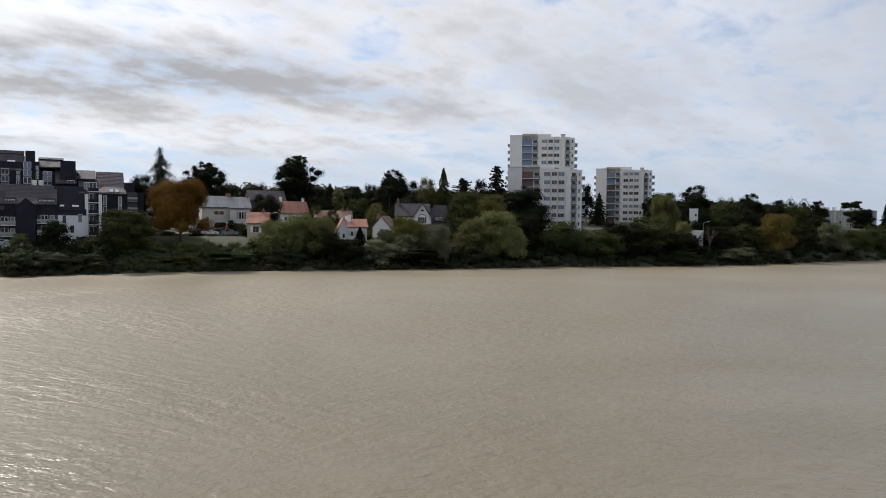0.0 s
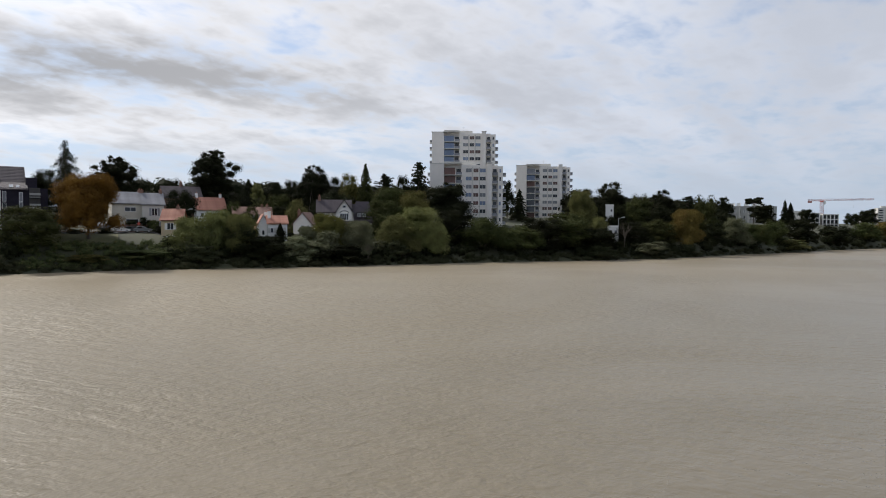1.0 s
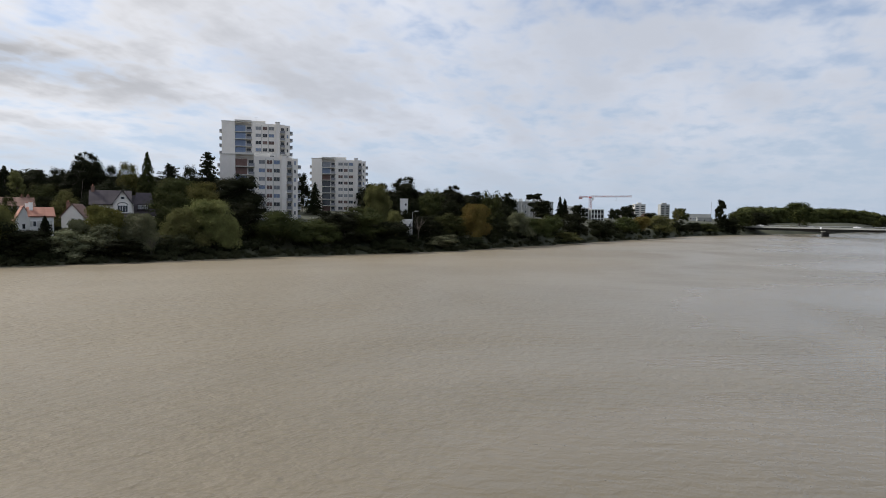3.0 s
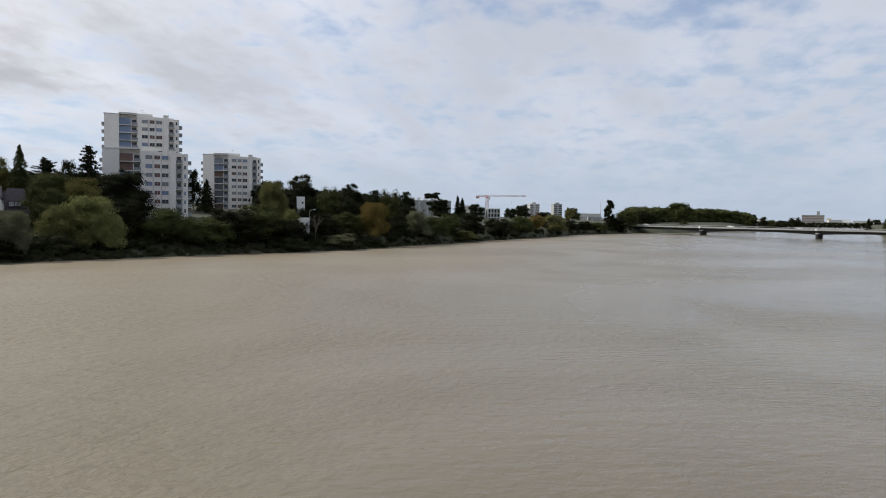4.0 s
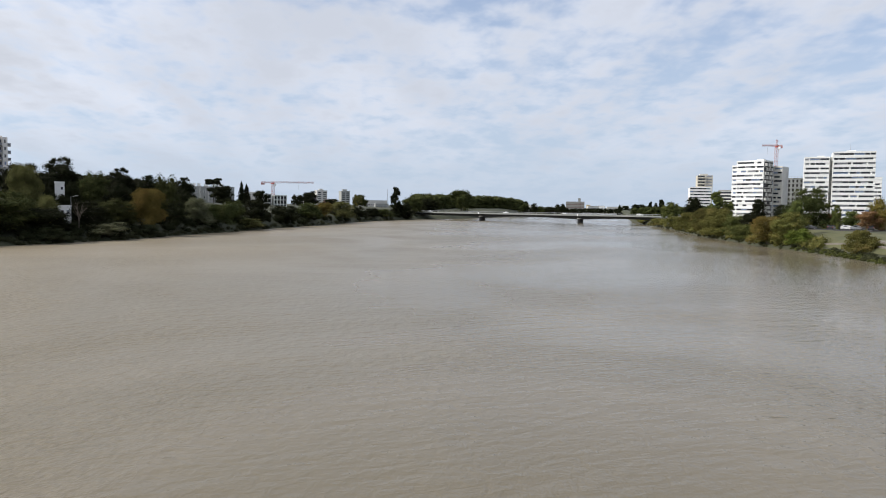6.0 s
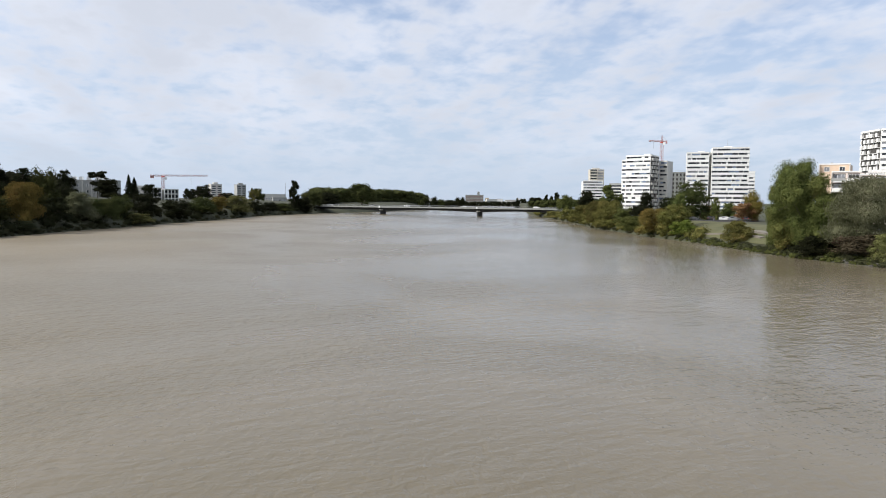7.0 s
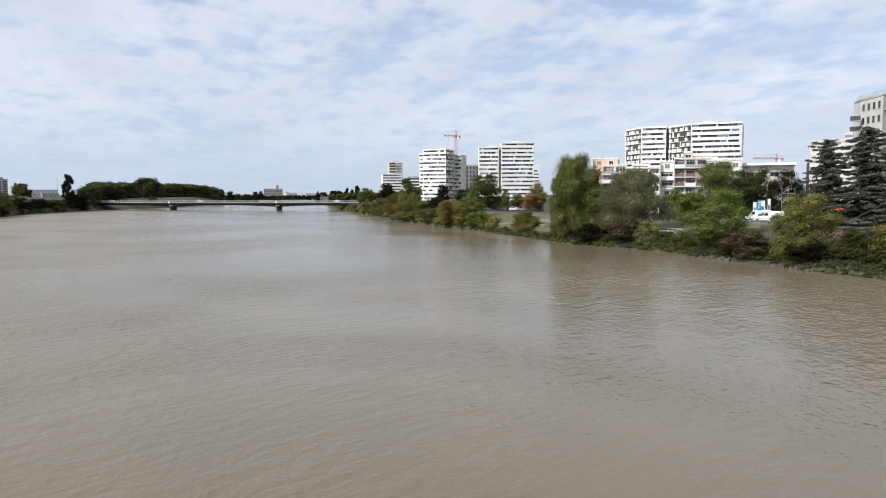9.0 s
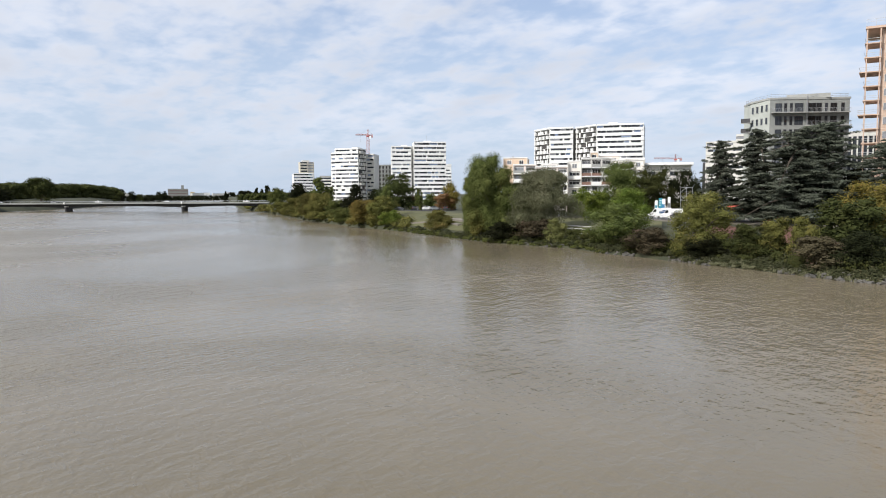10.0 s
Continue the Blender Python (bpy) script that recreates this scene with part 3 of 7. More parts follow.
def far_wood(name, label, look_, turns, dist, high, count, seed):
    """Woodland far off, one mass of crowns."""
    rnd = random.Random(seed)
    lobes = []
    for i in range(count):
        q = i / count
        turn = turns[0] + (turns[1] - turns[0]) * q
        d = dist[0] + (dist[1] - dist[0]) * q + rnd.uniform(0, 45)
        h = (high[0] + (high[1] - high[0]) * q) * rnd.uniform(0.82, 1.05)
        a, r = radians(turn), h * rnd.uniform(0.28, 0.42)
        g = max(ground(turn, d), 1.0)
        for z in (0.2, 0.5, 0.78):
            lobes.append((d * math.sin(a) + rnd.gauss(0, r * 0.4), d * math.cos(a) + rnd.gauss(0, r * 0.4), g + h * z - r * 0.2, r, r, h * 0.24))
    verts, faces = clumps(rnd, lobes, count * 330, 1.1, 0.2, 0.85)
    me = bpy.data.meshes.new(name)
    me.from_pydata(verts, [], faces)
    me.materials.append(LEAVES[look_])
    return tagged(new(name, me), label, "woodland", kind="stuff")


far_wood("far_woodland", "green riverside woodland behind the bridge", "olive_dark", (45.4, 54.2), (575, 900), (14.5, 15), 120, 31)
far_wood("far_woodland", "low dark woodland on the horizon", "dark", (54.0, 62.6), (1250, 1400), (9, 9), 60, 32)
plant("round", "olive_dark", 49.3, 640, 18.5, 24)
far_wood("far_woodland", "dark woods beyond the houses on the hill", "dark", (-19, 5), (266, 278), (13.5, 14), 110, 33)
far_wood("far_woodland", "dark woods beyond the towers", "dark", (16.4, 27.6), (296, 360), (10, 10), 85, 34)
far_wood("far_woodland", "green trees behind the city bank", "olive_dark", (62.8, 69), (560, 470), (7, 8), 45, 35)
plant("fir", "dark", -21.76, 190, 20.4, 8.6)
plant("dome", "orange", -20.35, 175, 14.2, 13.2)
plant("round", "dark", -23.1, 198, 13.6, 7.5)
plant("round", "dark", -28.67, 174, 6.3, 7.1)
plant("round", "olive_dark", -24.24, 169, 8.8, 13.3)
plant("shrub", "yellow", -30.93, 177, 3.0, 4.8)
plant("shrub", "grey", -31.06, 160, 3.7, 8.1)
plant("shrub", "grey", -28.83, 162, 3.2, 7.5)
plant("shrub", "grey", -26.59, 162, 3.0, 8.4)
plant("shrub", "olive", -20.43, 166, 1.5, 8.8)
plant("shrub", "ivy", -17.05, 168, 1.5, 12.6)
plant("willow", "yellow", -13.28, 172, 8.5, 10.2)
plant("willow", "yellow", -11.48, 174, 9.7, 9.2)
plant("willow", "yellow", -9.84, 172, 9.4, 8.4)
plant("round", "dark", -9.66, 171, 7.8, 8.9)
plant("shrub", "grey", -12.67, 167, 4.0, 8.9)
plant("round", "dark", -7.85, 170, 5.2, 11.1)
plant("conifer", "dark", -6.71, 177, 6.1, 4.5)
plant("willow", "olive", -3.08, 178, 9.3, 8.9)
plant("willow", "silver", -4.87, 175, 6.5, 6.7)
plant("shrub", "silver", -5.21, 171, 5.3, 9.4)
plant("shrub", "silver", -3.05, 174, 6.3, 8.2)
plant("willow", "silver", -0.52, 178, 8.3, 8.9)
plant("shrub", "dark", -1.78, 173, 3.8, 13.4)
plant("willow", "yellow", 2.42, 183, 9.3, 10.9)
plant("willow", "yellow", 4.25, 189, 10.8, 12.9)
plant("willow", "yellow", 5.49, 185, 8.2, 7.9)
plant("shrub", "grey", 2.10, 179, 4.5, 9.2)
plant("round", "dark", 6.83, 196, 9.6, 11.0)
plant("willow", "olive_dark", 9.68, 196, 8.8, 14.3)
plant("round", "olive_dark", 12.66, 200, 7.0, 11.8)
plant("round", "dark", 14.64, 207, 8.4, 13.3)
plant("round", "olive_dark", 16.24, 212, 9.7, 16.8)
plant("willow", "yellow", 17.21, 227, 15.2, 9.3)
plant("round", "yellow", 18.74, 219, 8.4, 6.1)
plant("round", "dark", 18.49, 212, 6.7, 12.7)
plant("shrub", "grey", 18.79, 208, 3.4, 9.7)
plant("shrub", "silver", 22.53, 222, 3.9, 12.6)
plant("round", "dark", 21.17, 226, 7.3, 10.9)
plant("round", "olive_dark", 22.97, 236, 7.3, 12.4)
plant("willow", "rust", 25.20, 244, 11.6, 11.4)
plant("round", "dark", 27.15, 257, 7.9, 9.6)
plant("willow", "silver", 28.70, 271, 9.2, 11.1)
plant("willow", "olive_dark", 30.11, 280, 7.3, 12.1)
plant("shrub", "grey", 25.26, 237, 2.8, 8.3)
plant("round", "olive_dark", 31.34, 293, 8.6, 10.6)
plant("round", "dark", 32.87, 311, 8.9, 14.3)
plant("shrub", "yellow", 32.32, 296, 3.7, 14.5)
plant("round", "dark", 35.13, 337, 7.5, 15.2)
plant("round", "olive_dark", 37.00, 365, 8.4, 13.3)
plant("round", "rust", 38.24, 384, 8.3, 11.7)
plant("willow", "yellow", 39.64, 412, 9.6, 15.5)
plant("round", "dark", 41.01, 451, 6.9, 11.0)
plant("sparse", "olive", 40.97, 472, 11.9, 7.6)
plant("round", "dark", 42.08, 476, 6.3, 11.7)
plant("willow", "olive_dark", 43.06, 495, 5.5, 13.8)
plant("poplar", "dark", 44.02, 518, 20.2, 7.4)
plant("round", "dark", 44.63, 524, 10.3, 15.3)
plant("round", "olive_dark", 45.31, 552, 12.0, 16.7)
plant("willow", "silver", 45.12, 531, 6.8, 7.3)
plant("round", "dark", 46.72, 586, 10.7, 19.6)
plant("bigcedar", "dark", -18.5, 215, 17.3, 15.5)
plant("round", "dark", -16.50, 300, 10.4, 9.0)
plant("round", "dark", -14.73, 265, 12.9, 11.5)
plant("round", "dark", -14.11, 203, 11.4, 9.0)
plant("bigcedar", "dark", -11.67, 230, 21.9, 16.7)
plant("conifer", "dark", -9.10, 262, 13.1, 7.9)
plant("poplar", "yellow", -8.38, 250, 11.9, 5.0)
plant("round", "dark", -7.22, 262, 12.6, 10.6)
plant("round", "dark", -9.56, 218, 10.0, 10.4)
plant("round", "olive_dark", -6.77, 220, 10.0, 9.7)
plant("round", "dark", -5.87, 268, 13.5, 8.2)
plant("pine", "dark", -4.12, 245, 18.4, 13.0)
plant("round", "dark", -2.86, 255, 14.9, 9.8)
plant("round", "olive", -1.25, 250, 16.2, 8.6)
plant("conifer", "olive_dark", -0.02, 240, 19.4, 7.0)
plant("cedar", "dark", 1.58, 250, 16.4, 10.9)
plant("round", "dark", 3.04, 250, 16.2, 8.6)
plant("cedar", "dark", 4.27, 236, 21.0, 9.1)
plant("round", "olive_dark", 2.09, 222, 13.5, 11.8)
plant("round", "yellow", -5.43, 203, 10.1, 6.1)
plant("round", "dark", -2.62, 226, 11.5, 12.6)
plant("round", "olive_dark", 1.51, 205, 11.0, 11.3)
plant("round", "olive", 3.87, 215, 13.3, 11.8)
plant("round", "olive_dark", -10.27, 208, 8.6, 6.1)
plant("round", "dark", -6.69, 207, 7.8, 6.2)
plant("round", "olive_dark", -9.00, 196, 8.7, 5.3)
plant("pine", "dark", 6.53, 226, 15.2, 16.5)
plant("round", "dark", 11.42, 300, 15.6, 6.4)
plant("conifer", "dark", 12.37, 280, 11.8, 7.1)
plant("round", "dark", 13.15, 262, 2.9, 5.3)
plant("round", "dark", 17.21, 300, 12.7, 13.2)
plant("pine", "dark", 19.50, 258, 16.6, 15.0)
plant("round", "olive_dark", 21.79, 280, 12.1, 10.4)
plant("pine", "dark", 23.42, 270, 14.8, 11.3)
plant("cedar", "dark", 25.30, 285, 13.0, 10.9)
plant("round", "olive_dark", 26.52, 262, 15.2, 10.3)
plant("pine", "dark", 27.86, 300, 13.7, 9.5)
plant("round", "olive_dark", 21.14, 250, 11.4, 11.2)
plant("round", "dark", 23.33, 250, 11.1, 9.4)
plant("umbrella", "dark", 29.90, 400, 13.6, 8.8)
plant("pine", "dark", 30.63, 380, 10.4, 11.6)
plant("round", "dark", 20.18, 245, 10.3, 5.9)
plant("round", "dark", 19.35, 233, 7.6, 6.5)
plant("conifer", "dark", 31.97, 430, 13.1, 5.5)
plant("conifer", "dark", 32.34, 430, 12.0, 5.5)
plant("conifer", "dark", 32.78, 400, 4.2, 6.9)
plant("round", "dark", 33.39, 470, 9.2, 10.1)
plant("round", "dark", 36.18, 560, 8.4, 10.1)
plant("round", "dark", 37.02, 600, 10.7, 15.5)
plant("cedar", "dark", 37.43, 640, 12.0, 10.2)
plant("round", "dark", 38.85, 640, 5.8, 16.5)
plant("round", "olive_dark", 41.15, 560, 10.4, 11.4)
plant("round", "dark", 54.42, 1000, 22.0, 11.5)
plant("round", "dark", 55.14, 1050, 19.4, 12.8)
plant("round", "olive_dark", 55.71, 1050, 15.6, 12.7)
plant("round", "dark", 56.38, 1050, 15.0, 17.3)
plant("round", "dark", 57.23, 1000, 18.9, 18.5)
plant("conifer", "dark", 61.81, 1100, 19.0, 9.8)
plant("round", "dark", 63.31, 600, 8.8, 16.3)
plant("poplar", "dark", 64.10, 600, 10.7, 4.3)
plant("poplar", "dark", 64.52, 600, 9.6, 4.4)
plant("poplar", "dark", 64.96, 590, 12.2, 5.3)
plant("round", "green", 65.66, 437, 9.9, 10.7)
plant("round", "dark", 67.24, 470, 12.3, 11.6)
plant("poplar", "green", 68.91, 480, 15.8, 8.8)
plant("round", "green", 69.70, 480, 10.1, 8.0)
plant("willow", "olive", 64.84, 432, 4.0, 11.6)
plant("willow", "olive", 65.96, 381, 5.5, 10.9)
plant("willow", "olive", 67.01, 337, 7.6, 10.3)
plant("willow", "olive", 68.27, 296, 9.4, 10.8)
plant("willow", "olive", 69.09, 284, 9.4, 11.2)
plant("round", "green", 70.26, 267, 7.1, 9.0)
plant("shrub", "olive", 69.24, 277, 3.4, 5.8)
plant("willow", "green", 70.83, 253, 4.8, 8.5)
plant("round", "dark", 71.38, 261, 6.0, 8.8)
plant("willow", "rust", 72.52, 232, 7.7, 10.5)
plant("round", "olive", 73.95, 224, 8.4, 9.6)
plant("poplar", "green", 74.34, 228, 10.4, 4.5)
plant("shrub", "bright", 74.62, 216, 4.7, 7.4)
plant("round", "olive_dark", 75.15, 260, 13.3, 14.5)
plant("round", "dark", 71.82, 322, 10.3, 6.8)
plant("round", "dark", 73.60, 268, 8.0, 9.6)
plant("round", "green", 76.84, 253, 7.9, 3.3)
plant("round", "rustred", 76.58, 265, 5.2, 6.8)
plant("round", "green", 77.77, 258, 6.0, 5.8)
plant("round", "rustred", 78.86, 251, 6.0, 7.3)
plant("round", "rust", 79.42, 263, 10.2, 6.8)
plant("willow", "olive", 78.56, 187, 5.0, 7.5)
plant("round", "rust", 79.59, 252, 6.5, 4.8)
plant("round", "green", 82.9, 165, 15.6, 12.4)
plant("round", "green", 82.35, 167, 18.0, 10.2)
plant("poplar", "green", 81.10, 171, 14.7, 4.7)
plant("willow", "green", 84.45, 163, 10.8, 11.1)
plant("round", "olive", 81.87, 165, 6.0, 6.0)
plant("willow", "silver", 86.71, 158, 13.4, 14.2)
plant("shrub", "dark", 83.69, 157, 4.0, 8.3)
plant("shrub", "redbrown", 86.44, 153, 4.1, 10.4)
plant("shrub", "yellow", 87.87, 147, 4.9, 4.5)
plant("round", "bright", 89.84, 182, 7.6, 6.3)
plant("round", "bright", 90.98, 175, 6.8, 7.8)
plant("round", "green", 92.96, 197, 14.2, 13.0)
plant("round", "olive_dark", 95.30, 193, 12.6, 12.1)
plant("round", "bright", 93.57, 142, 8.6, 8.0)
plant("round", "green", 92.51, 135, 7.5, 11.4)
plant("shrub", "redbrown", 95.10, 126, 4.1, 8.4)
plant("round", "olive", 99.0, 121, 9.3, 9.6)
plant("round", "dark", 97.51, 195, 11.9, 9.0)
plant("cedar", "blue", 100.15, 154, 16.2, 11.0)
plant("cedar", "blue", 102.75, 154, 18.1, 15.5)
plant("cedar", "blue", 105.3, 148, 17.4, 16.5)
plant("cedar", "blue", 106.98, 150, 18.6, 18.5)
plant("cedar", "blue", 110.87, 142, 14.5, 14)
plant("cedar", "dark", 108.94, 151, 10.2, 10.1)
plant("shrub", "olive_dark", 102.17, 115, 4.8, 6.2)
plant("shrub", "olive", 103.94, 115, 5.3, 4.9)
plant("shrub", "olive", 105.80, 111, 5.8, 4.2)
plant("round", "olive_dark", 108.84, 115, 6.9, 10.4)
plant("round", "rust", 110.23, 122, 8.7, 10.3)
plant("round", "redbrown", 106.84, 106, 4.1, 7.1)
plant("round", "dark", 109.60, 104, 4.8, 6.6)
plant("shrub", "dark", 99.34, 117, 3.3, 6.6)
# ---- building kit ----
SHARED = {}


class Face:
    """A wall plane of a thing: u runs along it, z up, out towards the viewer's side."""

    def __init__(self, owner, x, y, yaw=0.0, base=0.0):
        self.owner, self.x, self.y, self.yaw, self.base = owner, x, y, yaw, base
        self.c, self.s = math.cos(radians(yaw)), math.sin(radians(yaw))

    def add(self, name, bm, mat, u, z, out=0.0, label=""):
        at = (self.x + u * self.c + out * self.s, self.y + u * self.s - out * self.c, z - self.base)
        return part(name, bm, mat, self.owner, label, at, self.yaw)

    def shared(self, key, mat, make):
        k = (key, mat.name)
        if k not in SHARED:
            SHARED[k] = mesh_of(key[0], make(), mat)
        return SHARED[k]

    def window(self, u, z, w, h, fill, frame_mat=None, cols=1, deep=0.14, label=""):
        """A framed window: its middle u, its sill height z."""
        frame_mat = frame_mat or WHITEPAINT
        t = 0.07 if w < 3 else 0.1

        def ring():
            rows = [(-w / 2, w / 2, -deep, 0, 0, t), (-w / 2, w / 2, -deep, 0, h - t, h), (-w / 2, -w / 2 + t, -deep, 0, t, h - t), (w / 2 - t, w / 2, -deep, 0, t, h - t)]
            rows += [(-w / 2 + w * k / cols - t / 2, -w / 2 + w * k / cols + t / 2, -deep * 0.7, 0, t, h - t) for k in range(1, cols)]
            return boxes(*rows)

        win = self.add("window", self.shared(("window", round(w, 2), round(h, 2), cols, deep), frame_mat, ring), None, u, z, 0, label)
        part("pane", self.shared(("pane", round(w, 2), round(h, 2)), fill, lambda: boxes((-w / 2 + t * 0.8, w / 2 - t * 0.8, -0.04, 0.0, t * 0.8, h - t * 0.8))), None, win)
        return win

    def slab(self, name, u0, u1, z0, z1, o0, o1, mat, label=""):
        """A box on the face from o0 to o1 outwards."""
        w, h, o = u1 - u0, z1 - z0, o1 - o0
        me = self.shared((name, round(w, 2), round(h, 2), round(o, 2)), mat, lambda: boxes((0, w, -o, 0, 0, h)))
        return self.add(name, me, None, u0, z0, o0, label)

    def balcony(self, u0, u1, z, deep, mat, rail_mat, solid=False, high=1.0):
        """A slab with a railing round it."""
        w = u1 - u0
        me = self.shared(("balcony", round(w, 2), round(deep, 2)), mat, lambda: boxes((0, w, -deep, 0, -0.2, 0)))
        b = self.add("balcony", me, None, u0, z)

        def rail():
            if solid:
                return boxes((0, w, -deep, -deep + 0.09, 0, high), (0, 0.09, -deep + 0.09, 0, 0, high), (w - 0.09, w, -deep + 0.09, 0, 0, high))
            bm = boxes((0, w, -deep + 0.02, -deep + 0.07, high - 0.06, high), (0, w, -deep + 0.02, -deep + 0.06, 0.06, 0.10), (0, 0.05, -deep, 0, high - 0.06, high), (w - 0.05, w, -deep, 0, high - 0.06, high))
            k = max(2, int(w / 0.3))
            for i in range(k + 1):
                block(bm, w * i / k - 0.015, w * i / k + 0.015, -deep + 0.03, -deep + 0.06, 0, high)
            return bm

        part("railing", self.shared(("railing", round(w, 2), round(deep, 2), solid, high), rail_mat, rail), None, b)
        return b


def roof_gable(w, d, rise, over=0.35, thick=0.18, hip=0.0):
    """A pitched roof over a plan w by d (x from 0, y from 0), its ridge along x; hip pulls the ridge's ends in."""
    bm = bmesh.new()
    for k in (0, 1):
        z = -thick * k
        e = [bm.verts.new(c) for c in ((-over, -over, z - over * rise / d * 2 + thick), (w + over, -over, z - over * rise / d * 2 + thick), (w + over, d + over, z - over * rise / d * 2 + thick),
                                       (-over, d + over, z - over * rise / d * 2 + thick), (-over + hip, d / 2, rise + z + thick), (w + over - hip, d / 2, rise + z + thick))]
        for f in ((0, 1, 5, 4), (2, 3, 4, 5), (1, 2, 5), (3, 0, 4)):
            if len(f) == 4 or (hip and k == 0):
                bm.faces.new([e[i] for i in (f if k == 0 else f[::-1])])
    return bm


def tiles_on(parent, w, d, rise, mat, over=0.35, step=0.42, base=0.0):
    """Courses of roof covering over both slopes, each a part of its own."""
    run = math.hypot(d / 2 + over, rise)
    n = max(3, int(run / step))
    slope = math.atan2(rise, d / 2)
    for side in (0, 1):
        for i in range(n):
            q = (i + 0.5) / n
            y = -over + (d / 2 + over) * q
            z = base + 0.2 + (y / (d / 2)) * rise
            ob = part("tile_course", SHARED.setdefault(("course", round(w, 2), n, round(run, 2), mat.name), mesh_of("tile_course", boxes((-over, w + over, -run / n / 2, run / n / 2, -0.01, 0.05)), mat)), None, parent)
            ob.location = (0, y if side == 0 else d - y, z)
            ob.rotation_euler = ((slope - 0.06) if side == 0 else -(slope - 0.06), 0, 0)


def house(turn, d, yaw, w, deep, eave, ridge, wall, roof_mat, label, base=None, windows=(), chimneys=(), side_gable=True, shutters=None):
    """A house with walls, gables, a tiled roof, windows (u, z, w, h) on the front and chimneys (x, y)."""
    g = ground(turn, d) - 0.4 if base is None else base
    t = thing("house", spot(turn, d, g, yaw), label, "house", "houses on the slope")
    e, r = eave - g, ridge - eave
    bm = bmesh.new()
    if side_gable:
        o = [(-w / 2, 0), (w / 2, 0), (w / 2, deep), (-w / 2, deep)]
        prism(o, 0, e, bm)
        for x in (-w / 2 + 0.15, w / 2 - 0.15):
            a = [bm.verts.new((x + q, y, z)) for q in (-0.15, 0.15) for y, z in ((0, e - 0.01), (deep, e - 0.01), (deep / 2, e + r))]
            bm.faces.new((a[0], a[2], a[1]))
            bm.faces.new((a[3], a[4], a[5]))
            bm.faces.new((a[0], a[3], a[5], a[2]))
            bm.faces.new((a[1], a[2], a[5], a[4]))
        part("wall", bm, wall, t)
        roof = part("roof", roof_gable(w, deep, r), roof_mat, t, at=(-w / 2, 0, e))
        tiles_on(roof, w, deep, r, roof_mat)
    else:
        prism([(-w / 2, 0), (w / 2, 0), (w / 2, deep), (-w / 2, deep)], 0, e, bm)
        for y in (0.15, deep - 0.15):
            a = [bm.verts.new((x, y + q, z)) for q in (-0.15, 0.15) for x, z in ((-w / 2, e - 0.01), (w / 2, e - 0.01), (0, e + r))]
            bm.faces.new((a[0], a[1], a[2]))
            bm.faces.new((a[3], a[5], a[4]))
            bm.faces.new((a[0], a[2], a[5], a[3]))
            bm.faces.new((a[1], a[4], a[5], a[2]))
        part("wall", bm, wall, t)
        roof = part("roof", roof_gable(deep, w, r), roof_mat, t, at=(w / 2, 0, e), yaw=90)
        tiles_on(roof, deep, w, r, roof_mat)
    f = Face(t, 0, 0, 0, g)
    for u, z, a, b in windows:
        win = f.window(u, z, a, b, GLASS, WHITEPAINT, 2 if a > 0.9 else 1, 0.09)
        if shutters:
            for s in (-1, 1):
                part("shutter", f.shared(("shutter", round(b, 2)), shutters, lambda: boxes((-0.26, 0.26, -0.06, 0, 0, b))), None, win, at=(s * (a / 2 + 0.29), -0.02, 0))
    for x, y, top in chimneys:
        c = part("chimney", boxes((-0.35, 0.35, -0.28, 0.28, e - 0.3, top - g), (-0.42, 0.42, -0.35, 0.35, top - g, top - g + 0.14)), OLDTILE if wall is not WHITE else WHITE, t, at=(x, y, 0))
        part("chimney_pot", tube(bmesh.new(), (0, 0, top - g + 0.14), (0, 0, top - g + 0.55), 0.14, 0.11, 8), TILE, c)
    return t, f, g


